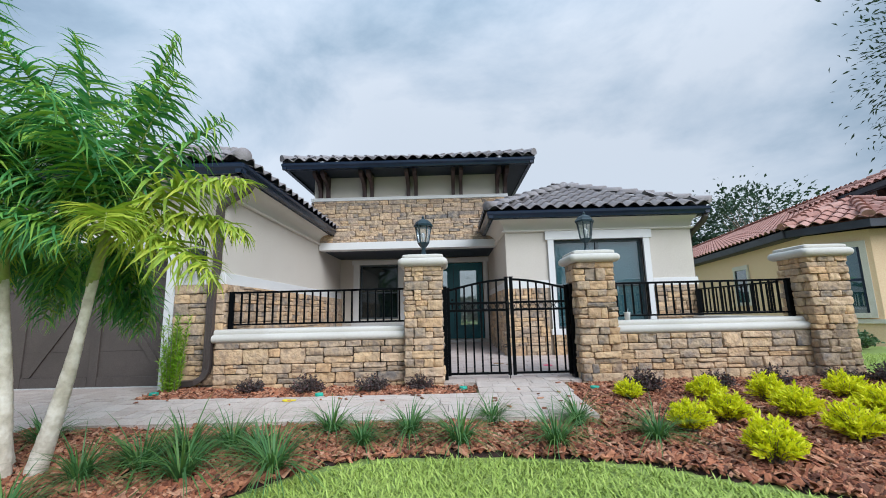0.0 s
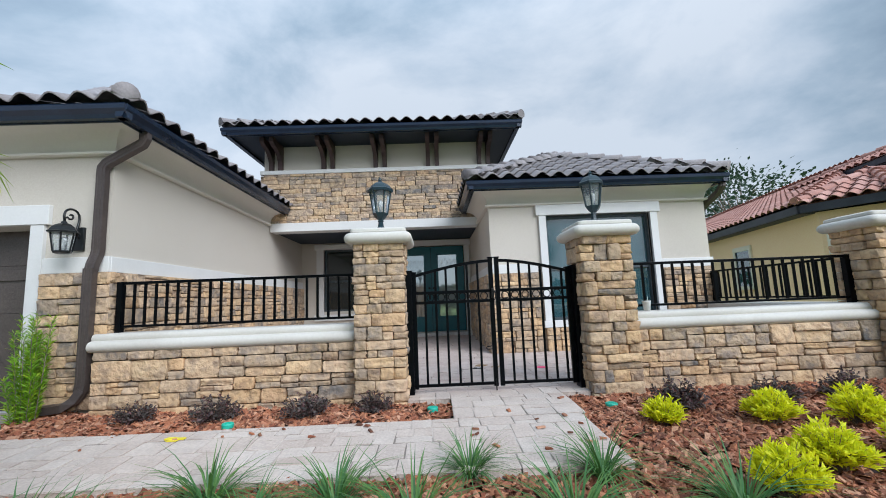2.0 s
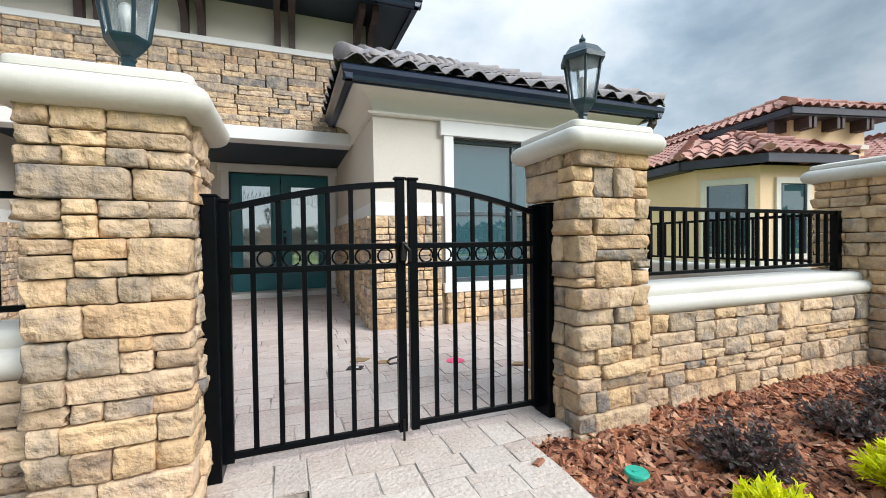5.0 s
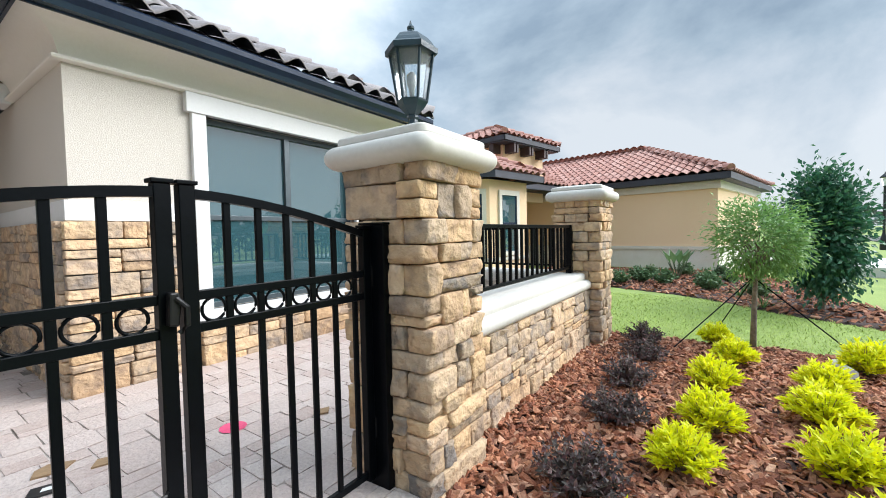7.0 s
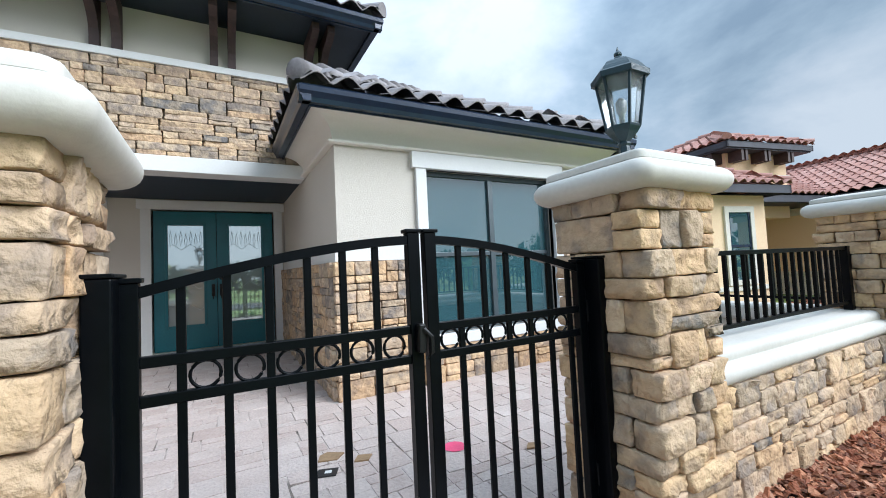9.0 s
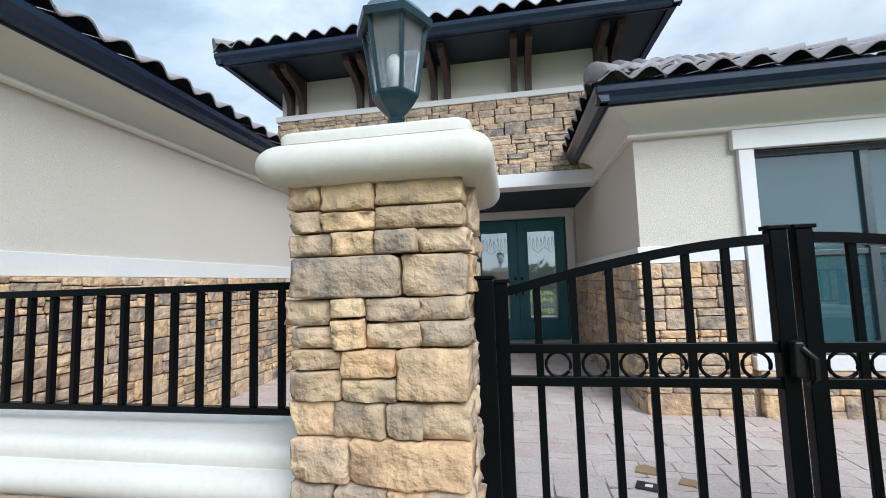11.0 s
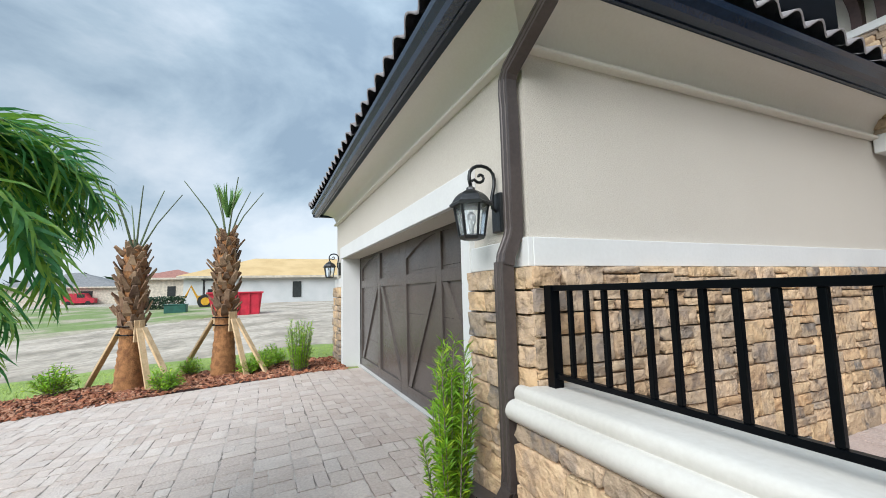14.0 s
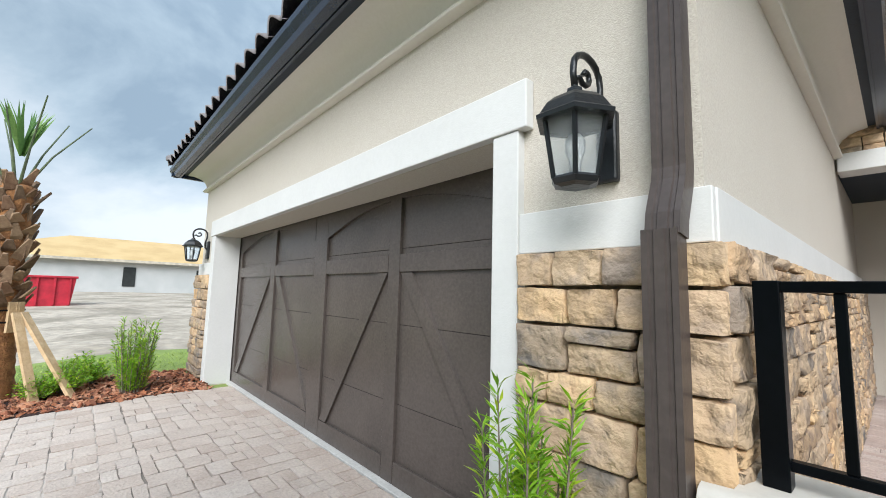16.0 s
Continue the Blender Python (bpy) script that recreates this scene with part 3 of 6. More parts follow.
# garage door with carriage-style boards
DZ = -0.07
DT = 2.12
DOOR_Y = GY + 0.30
gd = block("garage_door", GARAGE, house, (GL - 0.05, GR + 0.05, DOOR_Y + 0.05, DOOR_Y + 0.09, DZ, DT), label="taupe carriage-style garage door, closed")
PH = (DT - DZ) / 4
for k in range(4):
    block("panel", GARAGE, gd, (GL - 0.04, GR + 0.04, DOOR_Y + 0.026, DOOR_Y + 0.049, DZ + 0.0015 + PH * k, DZ + PH * (k + 1) - 0.0015), 0.0015)
CUTS = [GL, -7.93, -6.65, -5.42, GR]
front_y = (DOOR_Y, DOOR_Y + 0.027)
for k, x in enumerate(CUTS):
    w = (0.10, 0.07, 0.13, 0.07, 0.10)[k]
    block("stile", GARAGE, gd, (x - w if k else GL - 0.04, x + w if k < 4 else GR + 0.04, *front_y, DZ + 0.004, DT), 0.004)
for k in range(4):
    xa, xb = CUTS[k] + (0.10, 0.07, 0.13, 0.07)[k] + 0.006, CUTS[k + 1] - (0.07, 0.13, 0.07, 0.10)[k] - 0.006
    block("rail", GARAGE, gd, (xa, xb, *front_y, DZ + 0.004, 0.10), 0.004)
    block("rail", GARAGE, gd, (xa, xb, *front_y, 1.40, 1.53), 0.004)
    bm = bmesh.new()
    rise = [(xa + (xb - xa) * i / 10, 1.74 + 0.20 * math.sin(math.pi / 2 * (i / 10 if k % 2 == 0 else 1 - i / 10))) for i in range(11)]
    prism(bm, [(xa, DT), *rise, (xb, DT)], "y", *front_y)
    part("arched_head", bm, GARAGE, gd)
    lo, hi = (xa, xb) if k % 2 == 0 else (xb, xa)
    s = 1 if k % 2 == 0 else -1
    bm = bmesh.new()
    prism(bm, [(lo + s * 0.01, 0.106), (lo + s * 0.13, 0.106), (hi - s * 0.01, 1.394), (hi - s * 0.14, 1.394)], "y", front_y[0] + 0.004, front_y[1])
    part("brace", bm, GARAGE, gd)
block("threshold", CONCRETE, house, (GL, GR, DOOR_Y - 0.06, DOOR_Y + 0.1, -0.2, -0.045), 0.004)


def window(name, x0, x1, z0, z1, y, cuts, rails, label, pane_mat=PANE):
    """Dark framed window set into a wall that faces -y."""
    w = block(name, FRAME, house, [(x0, x0 + 0.05, y + 0.07, y + 0.14, z0, z1), (x1 - 0.05, x1, y + 0.07, y + 0.14, z0, z1), (x0 + 0.05, x1 - 0.05, y + 0.07, y + 0.14, z1 - 0.05, z1), (x0 + 0.05, x1 - 0.05, y + 0.07, y + 0.14, z0, z0 + 0.05)], label=label)
    for c in cuts:
        block("mullion", FRAME, w, (c - 0.035, c + 0.035, y + 0.072, y + 0.138, z0 + 0.05, z1 - 0.05), 0.003)
    edges = [x0 + 0.05, *(c for c in cuts for c in (c - 0.035, c + 0.035)), x1 - 0.05]
    for a, b in zip(edges[::2], edges[1::2]):
        stops = [z0 + 0.05, *(r for r in rails), z1 - 0.05]
        for r in rails:
            block("check_rail", FRAME, w, (a, b, y + 0.085, y + 0.13, r - 0.025, r + 0.025), 0.003)
        for c, d in zip(stops, stops[1:]):
            p = block("pane", pane_mat, w, (a, b, y + 0.108, y + 0.114, c + (0.025 if c in rails else 0), d - (0.025 if d in rails else 0)))
            p.visible_shadow = False
    return w


window("window", 2.28, 4.2, 0.55, 2.44, WY, [3.24], [1.46], "dark bronze twin sash window")
window("window", -2.73, -1.55, 0.8, 2.46, DY, [], [1.6], "dark sash window in the porch", SCREENED)
block("window_trim", WHITE, house, (2.15, 2.28, WY - 0.05, WY + 0.06, 0.55, 2.44), 0.004)
block("window_trim", WHITE, house, (4.20, 4.33, WY - 0.05, WY + 0.06, 0.55, 2.44), 0.004)
block("window_trim", WHITE, house, (2.10, 4.38, WY - 0.065, WY + 0.06, 2.44, 2.625), 0.005)
block("window_sill", WHITE, house, (2.12, 4.36, WY - 0.09, WY + 0.06, 0.43, 0.55), 0.008)
for d in ((-2.93, -2.73, DY - 0.04, DY + 0.06, 0.72, 2.46), (-1.55, -1.36, DY - 0.04, DY + 0.06, 0.72, 2.46), (-2.98, -1.31, DY - 0.05, DY + 0.06, 2.46, 2.6), (-2.98, -1.31, DY - 0.06, DY + 0.06, 0.56, 0.72)):
    block("window_trim", WHITE, house, d, 0.004)
for d in ((-0.90, -0.76, DY - 0.04, DY + 0.06, 0.16, 2.47), (1.06, 1.20, DY - 0.04, DY + 0.06, 0.16, 2.47), (-0.95, 1.24, DY - 0.05, DY + 0.06, 2.47, 2.62)):
    block("door_trim", WHITE, house, d, 0.004)
block("door_step", CONCRETE, house, (-0.98, 1.24, DY - 0.35, DY, -0.02, 0.16), 0.012)
ETCH = glass("reflective_door_glass", (0.58, 0.65, 0.65), 0.03, 0.0)
ETCH.node_tree.nodes["Principled BSDF"].inputs["Metallic"].default_value = 0.55
CAME = material("pale_etched_lines", (0.34, 0.40, 0.40), 0.4, bump=0)
BLACKIRON = material("black_iron", (0.012, 0.012, 0.012), 0.45, 0.5, bump=0.05)
for x0, x1, hx in ((-0.74, 0.145, 0.09), (0.155, 1.04, 0.21)):
    leaf = block("front_door", TEAL, house, [(x0, x0 + 0.17, DY + 0.05, DY + 0.095, 0.17, 2.45), (x1 - 0.17, x1, DY + 0.05, DY + 0.095, 0.17, 2.45), (x0 + 0.17, x1 - 0.17, DY + 0.05, DY + 0.095, 2.24, 2.45), (x0 + 0.17, x1 - 0.17, DY + 0.05, DY + 0.095, 0.17, 0.55)], label="teal door leaf with etched glass, closed")
    for a, b, c, d in ((x0 + 0.15, x0 + 0.19, 0.53, 2.26), (x1 - 0.19, x1 - 0.15, 0.53, 2.26), (x0 + 0.19, x1 - 0.19, 2.22, 2.26), (x0 + 0.19, x1 - 0.19, 0.53, 0.57)):
        block("moulding", TEAL, leaf, (a, b, DY + 0.035, DY + 0.052, c, d), 0.005)
    block("pane", ETCH, leaf, (x0 + 0.19, x1 - 0.19, DY + 0.065, DY + 0.075, 0.57, 2.22))
    bm = bmesh.new()
    for i in range(7):
        zc = 2.12 - 0.035 * (i % 2)
        xc = x0 + 0.23 + i * (x1 - x0 - 0.46) / 6
        rod(bm, [(xc, DY + 0.061, zc), (xc + 0.02, DY + 0.061, zc - 0.12), (xc, DY + 0.061, zc - 0.25), (xc - 0.02, DY + 0.061, zc - 0.12), (xc, DY + 0.061, zc)], 0.003, 4)
    for zc in (1.86, 0.85, 1.2):
        rod(bm, [(x0 + 0.19 + (x1 - x0 - 0.38) * i / 8, DY + 0.061, zc + 0.05 * math.sin(i * math.pi / 2)) for i in range(9)], 0.003, 4)
    tagged(part("leading", bm, CAME, leaf), "pale etched scrollwork", kind="stuff")
    bm = bmesh.new()
    box(bm, hx - 0.025, hx + 0.025, DY + 0.02, DY + 0.05, 1.02, 1.22)
    rod(bm, [(hx, DY + 0.03, 1.20), (hx, DY - 0.02, 1.17), (hx, DY - 0.02, 1.02), (hx, DY + 0.03, 0.98)], 0.009, 6)
    rod(bm, [(hx, DY + 0.05, 1.32), (hx, DY + 0.015, 1.32)], 0.03, 10)
    part("handle", bm, BLACKIRON, leaf, "black handle and deadbolt")

# brackets under the tower's eave
for xc in (-3.22, -2.06, -0.90, 0.28, 1.44):
    for dx in (-0.10, 0.10):
        bm = bmesh.new()
        arc = [(TY - 0.10 - 0.40 * (1 - math.cos(a)), 4.10 + 0.30 * math.sin(a)) for a in (math.pi / 2 * i / 6 for i in range(7))]
        inner = [(TY - 0.62, 4.46), (TY - 0.62, 4.555), (TY, 4.555), (TY, 3.99), (TY - 0.10, 3.99)]
        prism(bm, [*arc, *inner], "x", xc + dx - 0.045, xc + dx + 0.045)
        part("bracket", bm, TIMBER, house)

# eaves: soffit, fascia, gutter
GUTTER = [(0.0, 2.86), (0.07, 2.86), (0.085, 2.90), (0.12, 2.945), (0.125, 2.99), (0.115, 3.005), (0.105, 2.99), (0.0, 2.985)]


def eave(x0, x1, y0, y1, z, wx0, wx1, wy0, wy1, name):
    """Soffit, fascia and gutters of a roof whose eave line is x0..x1, y0..y1, over walls wx, wy."""
    g = 0.12
    for d in ((x0 + g, x1 - g, y0 + g, wy0, z - 0.10, z - 0.075), (x0 + g, wx0, wy0, y1, z - 0.10, z - 0.075), (wx1, x1 - g, wy0, y1, z - 0.10, z - 0.075)):
        if d[1] - d[0] > 0.01 and d[3] - d[2] > 0.01:
            block("soffit", SOFFIT, house, d)
    block("fascia", BRONZE, house, (x0 + g - 0.02, x1 - g + 0.02, y0 + g - 0.02, y0 + g, z - 0.15, z))
    block("fascia", BRONZE, house, (x0 + g - 0.02, x0 + g, y0 + g, y1, z - 0.15, z))
    block("fascia", BRONZE, house, (x1 - g, x1 - g + 0.02, y0 + g, y1, z - 0.15, z))
    for axis, at, s, a, b in (("x", y0 + g - 0.02, -1, x0 - 0.005, x1 + 0.005), ("y", x0 + g - 0.02, -1, y0, y1), ("y", x1 - g + 0.02, 1, y0, y1)):
        bm = bmesh.new()
        prism(bm, [(at + s * o, h + z - 3.0) for o, h in GUTTER], axis, a, b)
        part("gutter", bm, BRONZE, house)


eave(-10.6, -2.9, 5.5, 10.28, 3.12, -10.2, GX, GY, GY + 0.2, "garage")
eave(0.85, 5.45, 8.27, 10.28, 3.0, WX0, WX1, WY, WY + 0.2, "wing")
eave(-4.05, 2.17, 9.56, 14.5, 4.68, TX0, TX1, TY, TY + 0.2, "tower")


def tile_template(width, length):
    xs = [width * (i / 8 - 0.5) for i in range(9)]
    prof = [0.085 * ((1 + math.cos(2 * math.pi * x / width)) / 2) ** 0.8 for x in xs]
    co = [(x * 1.03, 0, p + 0.032) for x, p in zip(xs, prof)] + [(x * 1.0, length, p) for x, p in zip(xs, prof)] + [(x * 1.03, 0.004, p + 0.016) for x, p in zip(xs, prof)]
    faces = [(i, i + 1, i + 10, i + 9) for i in range(8)] + [(18 + i, 19 + i, i + 1, i) for i in range(8)]
    return np.array(co), faces


def cap_template(length, r):
    co, faces = [], []
    for y, k in ((0, 1.0), (length, 0.82)):
        co += [(r * k * math.cos(a), y, r * k * math.sin(a) + (0.03 if y == 0 else 0)) for a in (math.pi * i / 8 for i in range(9))]
    co += [(0.0, 0.02, -0.01)]
    faces = [(i + 1, i, i + 9, i + 10) for i in range(8)] + [(18, i, i + 1) for i in range(8)]
    return np.array(co), faces


TW, TL, EX = 0.28, 0.42, 0.36
TILE_T, CAP_T = tile_template(TW, TL), cap_template(0.42, 0.125)
TILE_M, CAP_M = template_mesh("roof_tile", TILE_T, TILE), template_mesh("ridge_tile", CAP_T, TILE)


def frame_matrix(at, xdir, ydir):
    x, y = Vector(xdir).normalized(), Vector(ydir).normalized()
    z = x.cross(y).normalized()
    x = y.cross(z)
    m = Matrix((x, y, z)).transposed().to_4x4()
    m.translation = at
    return m


def tiled(parent, heap, corner, along, up, width, run, pitch, kl, kr, single_rows, seed):
    """Rows of tiles on one slope: 'along' the eave, 'up' the fall, over a horizontal run; kl, kr: whether a hip closes each end."""
    rng = random.Random(seed)
    a, u = Vector(along).normalized(), Vector(up).normalized()
    c = 1 / math.sqrt(1 + pitch * pitch)
    v = Vector((u.x * c, u.y * c, pitch * c))
    rows = int(run / c / EX) + 1
    for r in range(rows):
        s = r * EX
        h = s * c
        lo, hi = kl * h, width - kr * h
        n = int(width / TW)
        for i in range(n + 1):
            t = (i + 0.5) * width / n
            if (kl and t < lo + 0.06) or (kr and t > hi - 0.06) or h > run:
                continue
            m = frame_matrix(Vector(corner) + a * t + v * (s - 0.03), a, v + Vector((0, 0, rng.uniform(-.004, .004)))) @ pose(0, 0, 0.015, 0, rng.uniform(-1, 1), rng.uniform(-0.8, 0.8))
            if r < single_rows:
                piece("roof_tile", TILE_M, parent, m)
            else:
                heap.add(TILE_T, m)


def caps(parent, a, b, heap=None):
    a, b = Vector(a), Vector(b)
    d = b - a
    n = max(2, int(d.length / 0.36))
    for i in range(n):
        m = frame_matrix(a + d * (i / n) + Vector((0, 0, 0.06)), Vector((d.y, -d.x, 0)), d)
        if heap:
            heap.add(CAP_T, m)
        else:
            piece("ridge_tile", CAP_M, parent, m)


def hip_roof(x0, x1, y0, y1, z, pitch, rows, owner, tile_mat, deck_mat, label, seed, single_caps=True):
    """A roof with a hip at its front: deck, tiles and ridge tiles."""
    h = (x1 - x0) / 2
    back = y1
    top = z + h * pitch
    bm = bmesh.new()
    p = [bm.verts.new(q) for q in ((x0 + .06, y0 + .06, z - .02), (x1 - .06, y0 + .06, z - .02), (x1 - .06, back, z - .02), (x0 + .06, back, z - .02), (x0 + h, y0 + h, top - .03), (x0 + h, back, top - .03))]
    for f in ((0, 1, 4), (1, 2, 5, 4), (3, 0, 4, 5), (2, 3, 5), (3, 2, 1, 0)):
        bm.faces.new([p[i] for i in f])
    roof = part("roof", bm, deck_mat, owner, label)
    heap = Heap()
    e = z + 0.005
    tiled(roof, heap, (x0, y0, e), (1, 0, 0), (0, 1, 0), x1 - x0, h, pitch, 1, 1, rows[0], seed)
    tiled(roof, heap, (x1, y0, e), (0, 1, 0), (-1, 0, 0), back - y0, h, pitch, 1, 0, rows[1], seed + 1)
    tiled(roof, heap, (x0, back, e), (0, -1, 0), (1, 0, 0), back - y0, h, pitch, 0, 1, rows[2], seed + 2)
    where = None if single_caps else heap
    caps(roof, (x0, y0, e), (x0 + h, y0 + h, top), where)
    caps(roof, (x1, y0, e), (x0 + h, y0 + h, top), where)
    caps(roof, (x0 + h, y0 + h, top), (x0 + h, back, top), where)
    heap.make("roof_tiles", tile_mat, roof)
    return roof


hip_roof(-10.6, -2.9, 5.5, 10.2, 3.12, 0.48, (1, 1, 0), house, TILE_REST, SOFFIT, "dark grey tiled garage roof", 11)
hip_roof(0.85, 5.45, 8.27, 14, 3.0, 0.49, (8, 1, 1), house, TILE_REST, SOFFIT, "dark grey tiled wing roof", 21)
bm = bmesh.new()
prism(bm, [(-10.6, 3.1), (-2.9, 3.1), (-4.5, 3.8), (-9, 3.8)], "y", 10.2, 24)
part("roof", bm, TILE, house)


def wide_roof(x0, x1, y0, y1, z, pitch, owner, mat, deck, label, seed):
    """A hip roof whose ridge runs along x."""
    h = (y1 - y0) / 2
    top = z + h * pitch
    bm = bmesh.new()
    p = [bm.verts.new(q) for q in ((x0 + .06, y0 + .06, z - .02), (x1 - .06, y0 + .06, z - .02), (x1 - .06, y1, z - .02), (x0 + .06, y1, z - .02), (x0 + h, y0 + h, top - .03), (x1 - h, y0 + h, top - .03))]
    for f in ((0, 1, 5, 4), (1, 2, 5), (2, 3, 4, 5), (3, 0, 4), (3, 2, 1, 0)):
        bm.faces.new([p[i] for i in f])
    roof = part("roof", bm, deck, owner, label)
    heap = Heap()
    e = z + 0.005
    tiled(roof, heap, (x0, y0, e), (1, 0, 0), (0, 1, 0), x1 - x0, h, pitch, 1, 1, 1 if owner == house else 0, seed)
    tiled(roof, heap, (x1, y0, e), (0, 1, 0), (-1, 0, 0), y1 - y0, h, pitch, 1, 1, 0, seed + 1)
    tiled(roof, heap, (x0, y1, e), (0, -1, 0), (1, 0, 0), y1 - y0, h, pitch, 1, 1, 0, seed + 2)
    caps(roof, (x0, y0, e), (x0 + h, y0 + h, top), heap)
    caps(roof, (x1, y0, e), (x1 - h, y0 + h, top), heap)
    caps(roof, (x0 + h, y0 + h, top), (x1 - h, y0 + h, top), heap)
    heap.make("roof_tiles", mat, roof)


wide_roof(-4.05, 2.17, 9.56, 14.5, 4.68, 0.38, house, TILE_REST, SOFFIT, "dark grey tiled tower roof", 31)

# downspouts
DS = [(a * 0.78, b * 0.8) for a, b in [(-0.062, -0.045), (0.062, -0.045), (0.062, 0.045), (0.04, 0.045), (0.035, 0.038), (0.022, 0.038), (0.018, 0.045), (-0.018, 0.045), (-0.022, 0.038), (-0.035, 0.038), (-0.04, 0.045), (-0.062, 0.045)]]
bm = bmesh.new()
sweep(bm, DS, [(-2.985, 5.93, 2.99), (-2.985, 5.93, 2.91), (-3.005, 5.93, 2.86), (-3.365, 5.90, 2.63), (-3.40, 5.90, 2.58), (-3.405, 5.90, 2.50), (-3.405, 5.905, 2.42), (-3.405, 5.905, 1.66), (-3.405, 5.895, 1.61), (-3.405, 5.845, 1.50), (-3.405, 5.835, 1.44)], (1, 0, 0))
spout = part("downspout", bm, SPOUT, house, "dark brown metal downspout")
bm = bmesh.new()
sweep(bm, [(a * 1.03, b * 1.03) for a, b in DS], [(-3.412, 5.83, 1.46), (-3.412, 5.83, 0.28), (-3.42, 5.825, 0.20)], (1, 0, 0))
sweep(bm, [(a * 1.05, b * 1.05) for a, b in DS], [(-3.40, 5.83, 0.22), (-3.46, 5.81, 0.12), (-3.54, 5.78, 0.065), (-3.95, 5.76, 0.03)], (0, 1, 0.1))
part("lower_pipe", bm, SPOUT, spout)
bm = bmesh.new()
sweep(bm, DS, [(5.42, 8.42, 2.90), (5.42, 8.42, 2.82), (5.42, 8.50, 2.74), (5.33, 8.86, 2.52), (5.31, 8.92, 2.42), (5.31, 8.93, 0.05)], (1, 0, 0))
part("downspout", bm, SPOUT, house)

# stone veneer of the house
veneer(side_wall, GX - 0.66, GY, 0, 0.66 + 0.07, 1.43, 0.0, 101, lo=0.11, hi=0.17, short=0.15, long=0.30, split=0.15)
veneer(side_wall, -10.25, GY, 0, 0.76, 1.43, 0.0, 102, lo=0.11, hi=0.17, short=0.15, long=0.30, split=0.15)
veneer(side_wall, GX, GY - 0.05, 90, 4.9, 1.43, 0.0, 103, lo=0.12, hi=0.20, short=0.14, long=0.34, split=0.45)
back_heap = Heap()
veneer(None, GX, GY + 4.85, 90, DY - GY - 4.85, 1.43, 0.0, 108, back_heap)
veneer(wing_wall, WX0 - 0.06, WY, 0, 0.90, 1.41, 0.0, 104)
veneer(wing_wall, 2.15, WY, 0, 2.2, 0.43, 0.0, 105)
veneer(wing_wall, 4.34, WY, 0, WX1 - 4.34, 1.41, 0.0, 106)
veneer(None, WX0, DY, -90, DY - WY, 1.41, 0.0, 107, back_heap)
veneer(None, TX0, TY, 0, WX0 - TX0 + 0.3, 1.11, 2.79, 109, back_heap, lo=0.13, hi=0.22, short=0.18, long=0.6, split=0.85)
veneer(None, TX0, 13.9, -90, 13.9 - TY, 0.9, 3.0, 110, back_heap)
back_heap.make("stone_veneer", STONE_FAR, house, "tan ledge stone veneer", True)
for d in ((GX - 0.66, GX + 0.02, GY - 0.02, GY, 0, 1.43), (GX, GX + 0.02, GY, DY, 0, 1.43), (WX0, 2.15, WY - 0.02, WY, 0, 1.41), (4.34, WX1, WY - 0.02, WY, 0, 1.41), (2.15, 4.34, WY - 0.02, WY, 0, 0.43), (WX0 - 0.02, WX0, WY, DY, 0, 1.41), (TX0, TX1, TY - 0.02, TY, 2.79, 3.9)):
    block("mortar", MORTAR_PALE, house, d)


# ---- pillars, low walls, rails, gate ----
def pillar(x0, x1, y0, y1, seed, label):
    p = thing("stone_pillar", ((x0 + x1) / 2, (y0 + y1) / 2, -0.1), label, "pillar", "courtyard pillars")
    core = block("core", MORTAR, p, (x0 + 0.05, x1 - 0.05, y0 + 0.05, y1 - 0.05, -0.1, 1.6))
    rng = random.Random(seed)
    z, k = -0.1, 0
    while z < 1.585:
        h = rng.choice((0.075, 0.09, 0.10, 0.115, 0.13, 0.15, 0.175)) * rng.uniform(0.93, 1.07)
        if 1.60 - z - h < 0.075:
            h = 1.60 - z
        for side in range(4):
            full = (side + k) % 2 == 0
            d = 0.13
            span = (x1 - x0) if side % 2 == 0 else (y1 - y0)
            lo, hi = (0.0, span) if full else (d, span - d)
            mids = sorted(rng.uniform(lo + 0.09, hi - 0.09) for _ in range(rng.choice((1, 1, 2) if not full else (1, 2, 2))))
            if len(mids) == 2 and mids[1] - mids[0] < 0.1:
                mids = mids[:1]
            cuts = [lo, *mids, hi]
            for a, b in zip(cuts, cuts[1:]):
                parts = [(z, z + h)]
                if h > 0.135 and rng.random() < 0.6:
                    c = z + h * rng.choice((0.38, 0.45, 0.52, 0.6))
                    parts = [(z, c), (c, z + h)]
                for za, zb in parts:
                    c, o = (a + b) / 2, d / 2 - rng.uniform(-0.010, 0.020)
                    q = [(x0 + c, y0 + o, 0), (x1 - o, y0 + c, 90), (x1 - c, y1 - o, 180), (x0 + o, y1 - c, -90)][side]
                    m = pose(q[0], q[1], (za + zb) / 2, rng.uniform(-1.6, 1.6), rng.uniform(-1.4, 1.4), q[2] + rng.uniform(-2.2, 2.2)) @ Matrix.Diagonal((b - a - 0.004, d + 0.01, zb - za - 0.005, 1))
                    piece("stone", rng.choice(CORNER_M), core, m)
        z += h
        k += 1
    bm = bmesh.new()
    nose = [(0.022 + 0.068 * math.sin(radians(a)), 1.648 - 0.062 * math.cos(radians(a))) for a in range(0, 181, 15)]
    loft(bm, x0, x1, y0, y1, [*nose, (0.030, 1.714), (0.030, 1.738), (0.026, 1.747), (0.016, 1.753), (-0.06, 1.770)])
    smooth_over(part("cap", bm, CAST, p, "white cast-stone cap"))
    return p


